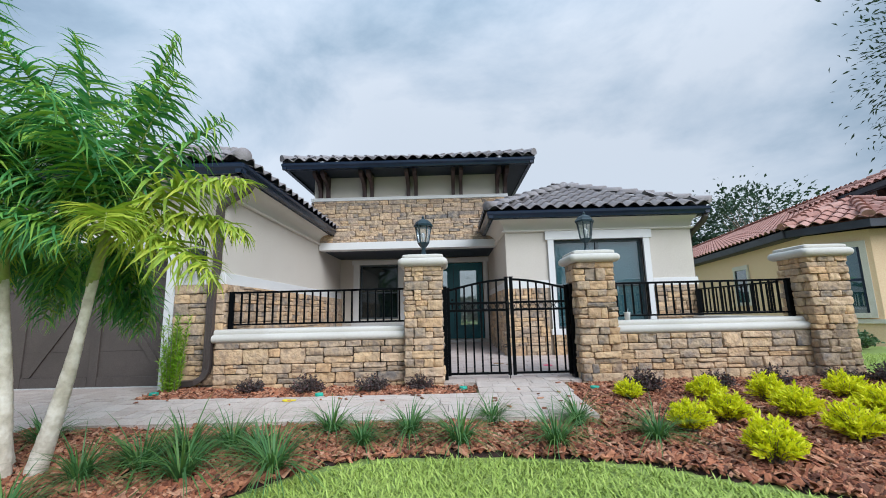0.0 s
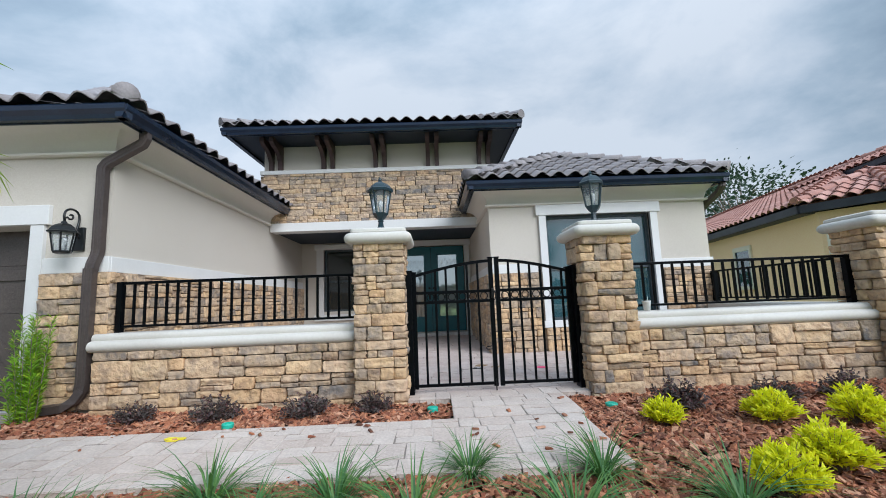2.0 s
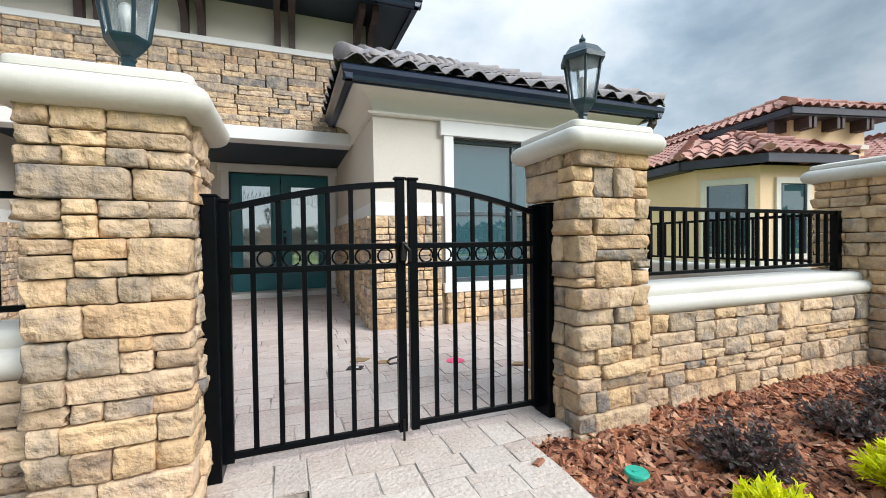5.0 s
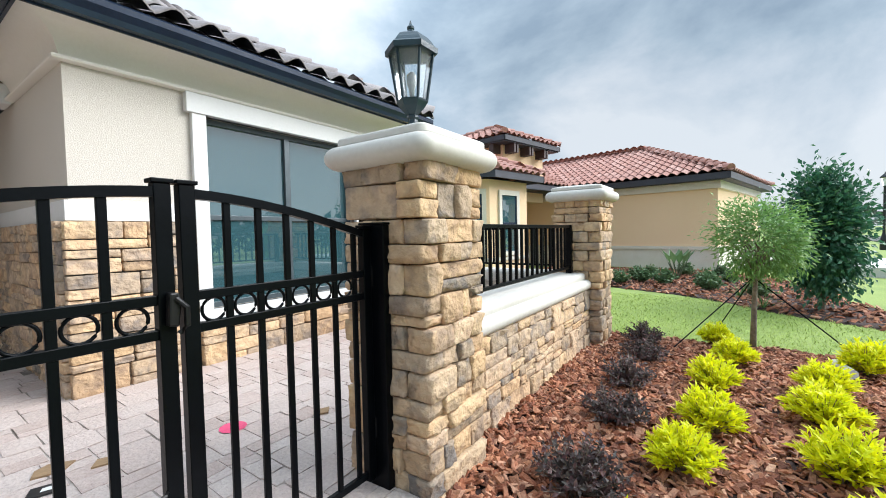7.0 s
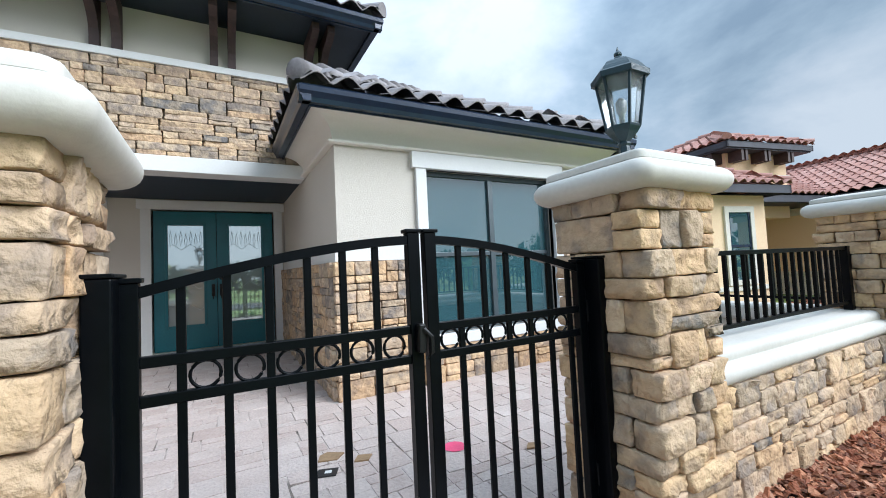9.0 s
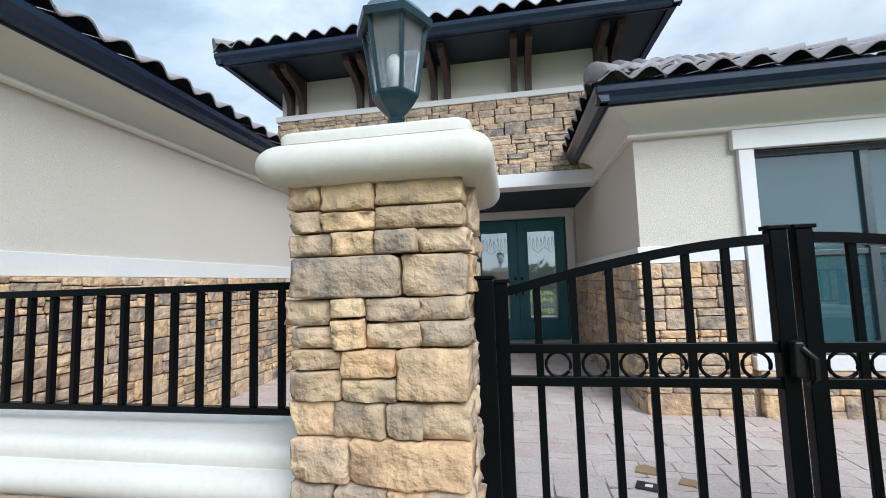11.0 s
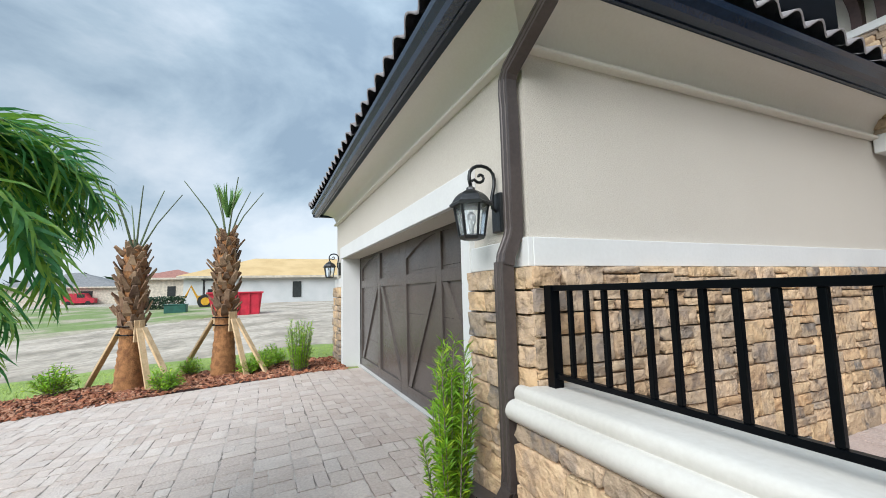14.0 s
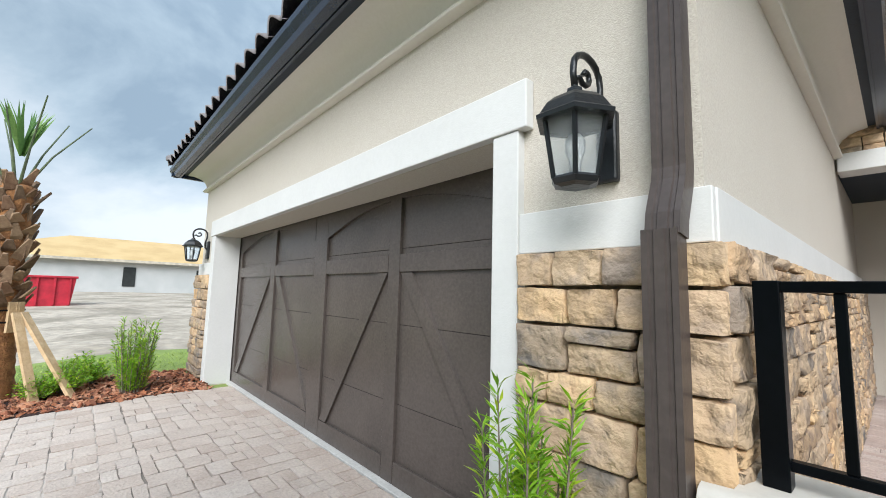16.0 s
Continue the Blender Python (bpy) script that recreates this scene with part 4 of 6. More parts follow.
pillar(-0.62, -0.10, 5.67, 6.19, 1, "tan stacked-stone gate pillar with white cap")
pillar(1.77, 2.30, 5.67, 6.19, 2, "tan stacked-stone gate pillar with white cap and lantern")
pillar(4.96, 5.50, 5.67, 6.19, 3, "tan stacked-stone corner pillar with white cap")
CAPLINE = [*((-0.012 - 0.064 * math.sin(radians(a)), 0.643 - 0.058 * math.cos(radians(a))) for a in range(0, 181, 15)), (-0.010, 0.704), (-0.014, 0.722), (-0.012, 0.742), (-0.002, 0.760), (0.016, 0.769), (0.04, 0.772), (0.30, 0.772), (0.334, 0.745), (0.334, 0.70), (0.38, 0.66), (0.36, 0.60), (0.32, 0.585)]


def low_wall(x0, x1, seed, label):
    w = thing("low_wall", ((x0 + x1) / 2, 6.0, -0.1), label, "garden wall", "courtyard walls")
    core = block("core", MORTAR, w, (x0, x1, 5.86, 6.14, -0.1, 0.585))
    veneer(core, x0, 5.87, 0, x1 - x0, 0.70, -0.11, seed, lo=0.12, hi=0.24, split=0.6)
    bm = bmesh.new()
    prism(bm, [(5.84 + a, b) for a, b in CAPLINE], "x", x0 - (0.04 if x0 < -3 else 0), x1)
    smooth_over(part("coping", bm, CAST, w, "white cast-stone coping"))
    return w


low_wall(-3.31, -0.61, 201, "low tan stone wall with white coping")
low_wall(2.29, 4.97, 202, "low tan stone wall with white coping by shrubs")
w = thing("low_wall", (5.23, 7.4, -0.1), "low stucco side wall with white coping", "garden wall", "courtyard walls")
block("core", STUCCO, w, (5.10, 5.36, 6.18, 8.70, -0.1, 0.60))
block("coping", CAST, w, (5.05, 5.41, 6.18, 8.68, 0.60, 0.76), 0.03, "white cast-stone coping")


def bar(name, parent, x0, x1, y0, y1, z0, z1, mat=BLACK):
    return block(name, mat, parent, (x0, x1, y0, y1, z0, z1), 0.003)


def railing(x0, x1, first, n, step, label, wide_left, wide_right):
    r = thing("railing", ((x0 + x1) / 2, 6.0, 0.77), label, "railing", "courtyard railings")
    bar("top_rail", r, x0, x1, 5.982, 6.018, 1.285, 1.315)
    bar("bottom_rail", r, x0, x1, 5.984, 6.016, 0.822, 0.848)
    bar("end_post", r, x0, x0 + wide_left, 5.97, 6.03, 0.772, 1.317)
    bar("end_post", r, x1 - wide_right, x1, 5.97, 6.03, 0.772, 1.317)
    for i in range(n):
        bar("baluster", r, first + i * step - 0.012, first + i * step + 0.012, 5.988, 6.012, 0.848, 1.285)
    return r


railing(-3.235, -0.62, -3.06, 21, 0.1165, "black metal railing on the low wall", 0.06, 0.03)
railing(2.30, 4.97, 2.44, 21, 0.1165, "black metal railing beside the corner pillar", 0.03, 0.08)
r = thing("railing", (5.2, 7.4, 0.76), "black metal railing on the side wall", "railing", "courtyard railings")
bar("top_rail", r, 5.18, 5.216, 6.19, 8.68, 1.285, 1.315)
bar("bottom_rail", r, 5.182, 5.214, 6.19, 8.68, 0.822, 0.848)
bar("end_post", r, 5.16, 5.24, 8.56, 8.66, 0.76, 1.317)
for i in range(20):
    bar("baluster", r, 5.186, 5.21, 6.3 + i * 0.115 - 0.012, 6.3 + i * 0.115 + 0.012, 0.848, 1.285)

for x0, x1 in ((-0.165, -0.055), (1.77, 1.86)):
    gp = thing("gate_post", ((x0 + x1) / 2, 5.98, 0), "square black metal gate post beside stone pillar", "gate post", "gate posts")
    xa, xb = (-0.10, -0.035) if x0 < 0 else (1.725, 1.77)
    block("post", BLACK, gp, (xa, xb, 5.88, 6.04, 0, 1.30), 0.006)
    block("post_cap", BLACK, gp, (xa - 0.004, xb + 0.004, 5.876, 6.044, 1.30, 1.312), 0.004)


def gate_leaf(x0, x1, hinge_left, first, label):
    g = thing("gate_leaf", ((x0 + x1) / 2, 5.98, 0), label, "gate", "gate leaves")
    y0, y1 = 5.96, 6.0
    lo, hi = 1.262, 1.415

    def top(x):
        t = (x - x0) / (x1 - x0)
        t = t if hinge_left else 1 - t
        return lo + (hi - lo) * math.sin(t * math.pi / 2) ** 1.0 * 0.86 + (hi - lo) * 0.14 * t

    hz, mz = (1.285, 1.425)
    za, zb = (hz, mz) if hinge_left else (mz, hz)
    bar("stile", g, x0, x0 + 0.048, y0, y1, 0.045, za)
    bar("stile", g, x1 - 0.048, x1, y0, y1, 0.045, zb)
    for xx, zz in ((x0, za), (x1 - 0.048, zb)):
        bar("stile_cap", g, xx - 0.008, xx + 0.056, y0 - 0.006, y1 + 0.006, zz, zz + 0.014)
    bm = bmesh.new()
    xs = [x0 + 0.04 + (x1 - x0 - 0.08) * i / 12 for i in range(13)]
    prism(bm, [(x, top(x) - 0.032) for x in xs] + [(x, top(x)) for x in xs[::-1]], "y", y0 + 0.004, y1 - 0.004)
    part("arched_rail", bm, BLACK, g)
    for z in (1.065, 0.958, 0.075):
        bar("rail", g, x0 + 0.046, x1 - 0.046, y0 + 0.008, y1 - 0.008, z - 0.016, z + 0.016)
    n = 6
    px = [first + 0.1177 * i for i in range(n)]
    for x in px:
        bar("picket", g, x - 0.0125, x + 0.0125, y0 + 0.012, y1 - 0.012, 0.09, top(x) - 0.02)
    edges = [x0 + 0.048, *px, x1 - 0.048]
    for i, (a, b) in enumerate(zip(edges, edges[1:])):
        if i == (0 if hinge_left else n):
            continue
        bm = bmesh.new()
        c, rr = (a + b) / 2, 0.0395
        rod(bm, [(c + rr * math.cos(2 * math.pi * k / 20), 5.98, 1.0115 + rr * math.sin(2 * math.pi * k / 20)) for k in range(21)], 0.0055, 6, False)
        part("ring", bm, BLACK, g, smooth=True)
    hx = x0 if hinge_left else x1
    s = -1 if hinge_left else 1
    for z in (0.30, 1.05):
        bm = bmesh.new()
        rod(bm, [(hx + s * 0.012, 5.965, z - 0.05), (hx + s * 0.012, 5.965, z + 0.05)], 0.014, 8)
        part("hinge", bm, BLACK, g)
    if hinge_left:
        bm = bmesh.new()
        prism(bm, [(x1 - 0.034, 0.985), (x1 - 0.004, 0.98), (x1 + 0.006, 1.06), (x1 - 0.004, 1.088), (x1 - 0.030, 1.088)], "y", y0 - 0.032, y0)
        soften(bm, 0.006)
        rod(bm, [(x1 - 0.012, y0 - 0.03, 1.07), (x1 + 0.012, y0 - 0.045, 1.04), (x1 + 0.012, y0 - 0.045, 0.985), (x1 - 0.004, y0 - 0.03, 0.962)], 0.009, 7)
        part("latch", bm, BLACKIRON, g, "black gate latch")
        bm = bmesh.new()
        rod(bm, [(x1 - 0.045, y0 + 0.01, 0.465), (x1 - 0.06, y0 - 0.02, 0.47), (x1 - 0.105, y0 - 0.03, 0.465), (x1 - 0.12, y0 - 0.03, 0.452), (x1 - 0.105, y0 - 0.03, 0.438), (x1 - 0.06, y0 - 0.02, 0.438), (x1 - 0.045, y0 + 0.01, 0.442)], 0.006, 6)
        part("pull", bm, BLACKIRON, g, "black wire pull")
        bm = bmesh.new()
        rod(bm, [(x1 - 0.024, y0 - 0.004, 0.12), (x1 - 0.024, y0 - 0.004, 0.0)], 0.007, 6)
        part("drop_rod", bm, BLACKIRON, g)
    return g


gate_leaf(-0.041, 0.862, True, 0.103, "black metal gate leaf with rings, closed")
gate_leaf(0.884, 1.722, False, 1.039, "black metal gate leaf with arched top, closed")

# ---- lanterns ----
LAMP_GLASS = glass("seeded_lantern_glass", (0.84, 0.90, 0.93), 0.20, 0.88)
LAMP_GLASS.node_tree.nodes["Principled BSDF"].inputs["IOR"].default_value = 1.12
LAMP_METAL = material("lantern_black_green", (0.007, 0.028, 0.038), 0.34, 0.1, coarse=9, bump=0.1)
WALL_METAL = material("black_lantern_metal", (0.012, 0.014, 0.016), 0.36, 0.1, coarse=9, bump=0.1)
BULB = material("frosted_bulb", (0.42, 0.43, 0.42), 0.4, bump=0)


def cage(parent, x, y, z0, z1, r0, r1, metal):
    bm = bmesh.new()
    lathe(bm, [(r0 * 0.93, z0), (r1 * 0.93, z1)], 6, x, y)
    p = part("glass", bm, LAMP_GLASS, parent)
    p.visible_shadow = False
    for k in range(6):
        a = math.pi / 3 * k
        bm = bmesh.new()
        rod(bm, [(x + r0 * math.cos(a), y + r0 * math.sin(a), z0 - 0.005), (x + r1 * math.cos(a), y + r1 * math.sin(a), z1 + 0.005)], 0.0085, 5)
        part("bar", bm, metal, parent)
    bm = bmesh.new()
    lathe(bm, [(0.012, z0), (0.016, z0 + 0.06), (0.028, z0 + 0.09), (0.028, z0 + 0.13), (0.012, z0 + 0.15)], 10, x, y)
    part("bulb", bm, BULB, parent, smooth=True)


def post_lantern(x, y, label):
    t = thing("post_lantern", (x, y, 1.768), label, "lantern", "pillar lanterns")
    z = 1.766
    bm = bmesh.new()
    lathe(bm, [(0.06, z), (0.06, z + 0.012), (0.046, z + 0.03), (0.032, z + 0.055), (0.026, z + 0.10), (0.034, z + 0.112), (0.028, z + 0.124), (0.045, z + 0.14), (0.068, z + 0.165), (0.084, z + 0.19), (0.086, z + 0.20)], 6, x, y)
    part("base", bm, LAMP_METAL, t)
    cage(t, x, y, z + 0.20, z + 0.445, 0.078, 0.118, LAMP_METAL)
    bm = bmesh.new()
    lathe(bm, [(0.120, z + 0.44), (0.142, z + 0.442), (0.144, z + 0.47), (0.128, z + 0.482), (0.112, z + 0.505), (0.092, z + 0.528), (0.062, z + 0.545), (0.032, z + 0.553), (0.022, z + 0.57)], 6, x, y)
    part("roof", bm, LAMP_METAL, t)
    bm = bmesh.new()
    lathe(bm, [(0.012, z + 0.565), (0.02, z + 0.58), (0.02, z + 0.59), (0.008, z + 0.605), (0.002, z + 0.625)], 8, x, y)
    part("finial", bm, LAMP_METAL, t)


post_lantern(-0.36, 5.93, "black hexagonal lantern on stone pillar, unlit")
post_lantern(2.035, 5.93, "black hexagonal lantern on stone pillar, unlit")


def wall_lantern(x, label):
    t = thing("wall_lantern", (x, GY, 1.85), label, "lantern", "garage lanterns")
    y = GY - 0.215
    bm = bmesh.new()
    lathe(bm, [(0.050, 1.615), (0.076, 1.622), (0.084, 1.640), (0.080, 1.648)], 6, x, y)
    part("base", bm, WALL_METAL, t)
    cage(t, x, y, 1.645, 1.838, 0.078, 0.110, WALL_METAL)
    bm = bmesh.new()
    lathe(bm, [(0.112, 1.832), (0.138, 1.834), (0.140, 1.848), (0.126, 1.858), (0.116, 1.874), (0.100, 1.898), (0.074, 1.920), (0.046, 1.934), (0.030, 1.940), (0.026, 1.956), (0.012, 1.965)], 6, x, y)
    part("roof", bm, WALL_METAL, t)
    bm = bmesh.new()
    box(bm, x - 0.055, x + 0.055, GY - 0.035, GY, 1.67, 1.93)
    soften(bm, 0.009)
    part("back_plate", bm, WALL_METAL, t)
    bm = bmesh.new()
    arm = [(x, GY - 0.02, 1.80), (x, GY - 0.055, 1.83), (x, GY - 0.060, 1.90), (x, GY - 0.040, 1.98), (x, GY - 0.037, 2.02)]
    arm += [(x, GY - 0.130 + 0.092 * math.cos(a), 2.035 + 0.072 * math.sin(a)) for a in (math.pi * i / 8 for i in range(1, 9))]
    arm += [(x, GY - 0.223, 2.01), (x, GY - 0.215, 1.97)]
    rod(bm, arm, 0.012, 8)
    curl = [(x, GY - 0.145 + (0.046 - 0.0042 * i) * math.cos(a), 2.03 + (0.042 - 0.0038 * i) * math.sin(a)) for i, a in enumerate(math.pi * 1.15 + math.pi * k / 5 for k in range(10))]
    rod(bm, [(x, GY - 0.205, 2.0), *curl], [0.010] * 10 + [0.013], 7)
    rod(bm, [(x, y, 1.955), (x, y, 1.985)], 0.012, 8)
    part("scroll_arm", bm, WALL_METAL, t, smooth=True)


wall_lantern(-3.65, "black scroll-arm wall lantern beside the garage door, unlit")
wall_lantern(-9.82, "black scroll-arm wall lantern beside the garage door, unlit")

# ---- plants ----
def leaf_template(width, bend=0.08, fold=0.12):
    co = np.array([(0, 0, 0), (-width / 2, 0.45, fold * width), (0, 0.5, 0), (width / 2, 0.45, fold * width), (0, 1, -bend)], float)
    return co, [(0, 2, 1), (0, 3, 2), (1, 2, 4), (2, 3, 4)]


def blade_template(width, bend, n=4):
    co, faces = [], []
    for i in range(n + 1):
        t = i / n
        w = width * (1 - t ** 2.2) * 0.5 + 0.0005
        co += [(-w, t * (1 - 0.35 * bend * t), bend * -0.62 * t ** 2), (w, t * (1 - 0.35 * bend * t), bend * -0.62 * t ** 2)]
    faces = [(2 * i, 2 * i + 1, 2 * i + 3, 2 * i + 2) for i in range(n)]
    return np.array(co), faces


def aimed(at, way, size, rng, spin=True):
    """A pose whose y axis runs along 'way'."""
    y = Vector(way).normalized()
    x = y.cross(Vector((0, 0, 1)))
    x = x.normalized() if x.length > 0.05 else Vector((1, 0, 0))
    z = x.cross(y)
    m = Matrix((x, y, z)).transposed().to_4x4()
    m.translation = at
    return m @ pose(0, 0, 0, 0, rng.uniform(-70, 70) if spin else 0, 0) @ Matrix.Diagonal((size, size, size, 1))


def foliage(name, colours, rough=0.55, amount=0.2, thin=0.3):
    m = material(name, colours[0], rough, coarse=6, amount=amount, bump=0, by_island=colours)
    b = m.node_tree.nodes["Principled BSDF"]
    b.inputs["Transmission Weight"].default_value = 0.0
    b.inputs["Subsurface Weight"].default_value = 0.0
    nt = m.node_tree
    glow = nt.nodes.new("ShaderNodeBsdfTranslucent")  # thin leaves let light through
    mixed = nt.nodes.new("ShaderNodeMixShader")
    mixed.inputs[0].default_value = thin
    nt.links.new(b.inputs["Base Color"].links[0].from_socket, glow.inputs["Color"])
    nt.links.new(b.outputs[0], mixed.inputs[1])
    nt.links.new(glow.outputs[0], mixed.inputs[2])
    nt.links.new(mixed.outputs[0], nt.nodes["Material Output"].inputs["Surface"])
    return m


LIME = foliage("lime_yellow_leaves", [(0.80, 0.80, 0.004), (0.90, 0.88, 0.006), (0.62, 0.71, 0.008), (0.90, 0.88, 0.012)], thin=0.45)
PLUM = foliage("plum_dark_leaves", [(0.095, 0.055, 0.058), (0.045, 0.058, 0.045), (0.17, 0.07, 0.07), (0.10, 0.09, 0.075), (0.06, 0.04, 0.045)])
LILY = foliage("blue_green_blades", [(0.060, 0.170, 0.043), (0.088, 0.221, 0.071), (0.144, 0.264, 0.048), (0.048, 0.136, 0.052)])
PODO = foliage("fresh_green_needles", [(0.20, 0.41, 0.02), (0.28, 0.52, 0.02), (0.12, 0.29, 0.02), (0.55, 0.68, 0.035)])
PALM_A = foliage("palm_leaflets", [(0.101, 0.338, 0.085), (0.070, 0.260, 0.092), (0.215, 0.468, 0.077), (0.456, 0.624, 0.077)])
PALM_D = foliage("palm_leaflets_yellowing", [(0.398, 0.508, 0.044), (0.265, 0.420, 0.044), (0.575, 0.597, 0.055)])
TREE_L = foliage("young_tree_leaves", [(0.14, 0.28, 0.08), (0.19, 0.36, 0.10), (0.27, 0.43, 0.12)])
TREE_D = foliage("dark_tree_leaves", [(0.035, 0.12, 0.075), (0.05, 0.16, 0.085), (0.09, 0.21, 0.10)], 0.4)
OAK = foliage("oak_leaves", [(0.025, 0.055, 0.03), (0.035, 0.075, 0.035), (0.05, 0.09, 0.05)])
FAR_GREEN = foliage("distant_leaves", [(0.033, 0.055, 0.036), (0.042, 0.068, 0.039), (0.029, 0.049, 0.036)], 0.8)
SHRUB = foliage("hedge_leaves", [(0.07, 0.14, 0.06), (0.10, 0.19, 0.07), (0.13, 0.20, 0.09)])
BARK = material("grey_brown_bark", (0.24, 0.20, 0.16), 0.95, second=(0.14, 0.115, 0.09), coarse=14, bump=0.8, bump_scale=40)
PALE_BARK = material("pale_palm_trunk", (0.728, 0.676, 0.585), 0.85, second=(0.494, 0.442, 0.351), coarse=9, bump=0.5, bump_scale=30)
SHAFT = material("green_crownshaft", (0.25, 0.36, 0.08), 0.5, second=(0.34, 0.36, 0.12), coarse=6, bump=0.1)
SABAL = material("sabal_fibre_trunk", (0.38, 0.18, 0.07), 0.95, second=(0.22, 0.10, 0.04), coarse=12, bump=1.0, bump_scale=45)
BOOT = material("sabal_boots", (0.30, 0.21, 0.13), 0.9, second=(0.13, 0.075, 0.045), coarse=10, amount=0.4, bump=0.5, by_object=[(0.30, 0.17, 0.095), (0.13, 0.065, 0.04), (0.40, 0.27, 0.16), (0.07, 0.04, 0.03)])
SPEAR = material("cut_palm_stalks", (0.11, 0.15, 0.07), 0.7, second=(0.07, 0.09, 0.05), coarse=9, bump=0.2)
LUMBER = material("pale_lumber", (0.62, 0.45, 0.27), 0.8, second=(0.52, 0.36, 0.20), fine=30, coarse=9, bump=0.3)

LEAF_T, LONG_T, NEEDLE_T = leaf_template(0.55), leaf_template(0.30, 0.2), leaf_template(0.14, 0.15)
BLADES = [blade_template(0.024, b) for b in (0.5, 0.9, 1.3, 1.7)]


def bush(name, label, category, group, leaf_mat, radius, height, sprigs, per, size, template, seed, droop=0.1, upright=0.5):
    """A shrub at the origin: stems that fan out from one foot, with leaves along them."""
    rng = random.Random(seed)
    t = thing(name, (0, 0, 0), label, category, group)
    heap, bm = Heap(), bmesh.new()
    for i in range(sprigs):
        a, r = rng.uniform(0, 2 * math.pi), radius * math.sqrt(rng.uniform(0.02, 1.0))
        top = Vector((r * math.cos(a), r * math.sin(a), height * (1 - 0.55 * (r / radius) ** 2) * rng.uniform(0.62, 1.15)))
        foot = Vector((top.x * 0.12, top.y * 0.12, 0))
        mid = foot.lerp(top, 0.5) + Vector((0, 0, height * 0.08 * upright))
        rod(bm, [foot, mid, top], [0.004, 0.003, 0.0015], 4, False)
        for k in range(per):
            u = 0.25 + 0.75 * (k + rng.random()) / per
            p = foot.lerp(mid, u * 2) if u < 0.5 else mid.lerp(top, u * 2 - 1)
            out = Vector((rng.uniform(-1, 1), rng.uniform(-1, 1), rng.uniform(-0.3 - droop, 0.9))).normalized() + (top - foot).normalized() * upright
            heap.add(template, aimed(p, out, size * rng.uniform(0.7, 1.25), rng))
    part("stem", bm, BARK, t)
    heap.make("foliage", leaf_mat, t)
    return t


def scatter(things, places, rng, sink=0.02):
    """Puts the first thing of each kind at its first place and copies at the rest."""
    used = set()
    for i, (x, y, s) in enumerate(places):
        k = i % len(things)
        m = pose(x, y, ground_z(x, y) + 0.05 - sink, 0, 0, rng.uniform(0, 360)) @ Matrix.Diagonal((s, s, s * rng.uniform(0.92, 1.08), 1))
        if k in used:
            c = copy_thing(things[k], m)
            c.scale = m.to_scale()
        else:
            things[k].matrix_basis = m
            used.add(k)


rng = random.Random(7)
limes = [bush("lime_shrub", "bright lime-yellow shrub in red mulch", "shrub", "lime shrubs", LIME, 0.20, 0.29, 105, 22, 0.056, LONG_T, s, 0.1, 1.3) for s in (1, 2, 3)]
scatter(limes, [(2.00, 4.80, 0.80), (2.80, 4.72, 0.95), (3.40, 4.62, 1.0), (4.23, 4.60, 1.0), (5.12, 4.46, 0.95), (5.85, 4.62, 0.9), (2.06, 3.74, 0.9), (2.55, 3.98, 1.0), (2.25, 3.08, 1.0), (3.20, 4.02, 1.05), (3.98, 3.98, 1.1), (4.61, 3.88, 1.05), (3.20, 3.44, 1.1), (3.78, 3.46, 1.0), (5.55, 3.46, 1.1), (4.6, 3.0, 1.0), (3.0, 2.6, 1.0)], rng)
plums = [bush("plum_shrub", "small dark plum-leaved shrub by the stone wall", "shrub", "plum shrubs", PLUM, 0.25, 0.25, 70, 22, 0.036, LEAF_T, s, 0.3, 0.35) for s in (11, 12)]
scatter(plums, [(-1.84, 5.40, 0.95), (-1.02, 5.38, 0.95), (-0.40, 5.44, 0.8), (-2.62, 5.46, 0.85), (2.32, 5.14, 1.0), (3.20, 5.16, 0.95), (3.92, 5.22, 0.95), (4.75, 5.2, 0.95), (5.4, 5.3, 1.0)], rng)


def tuft(seed, n, length):
    rr = random.Random(seed)
    t = thing("lily_turf", (0, 0, 0), "arching blue-green lily turf clump in mulch", "grass clump", "lily turf")
    heap = Heap()
    for i in range(n):
        a = rr.uniform(0, 2 * math.pi)
        lean = rr.uniform(0.1, 1.0)
        r = rr.uniform(0, 0.05)
        way = (math.cos(a) * lean, math.sin(a) * lean, 1.15)
        s = length * rr.uniform(0.6, 1.1)
        heap.add(rr.choice(BLADES), aimed((r * math.cos(a), r * math.sin(a), 0), way, s, rr, False))
    heap.make("foliage", LILY, t)
    return t


tufts = [tuft(21, 140, 0.44), tuft(22, 120, 0.50), tuft(23, 155, 0.41)]
scatter(tufts, [(-2.31, 3.19, 1.3), (-1.91, 3.03, 1.2), (-1.85, 3.59, 1.15), (-1.31, 3.13, 1.3), (-1.10, 3.92, 1.05), (-0.76, 3.62, 0.95), (-0.38, 3.84, 1.1), (0.06, 3.57, 1.1), (0.38, 4.14, 0.95), (0.84, 3.53, 1.15), (1.17, 4.02, 0.95), (1.70, 3.59, 1.15), (-3.63, 3.78, 1.1), (-2.12, 3.42, 1.2), (-2.6, 2.5, 1.1), (-1.55, 3.45, 1.0), (-3.3, 2.6, 1.0), (-2.62, 3.02, 1.1)], rng)


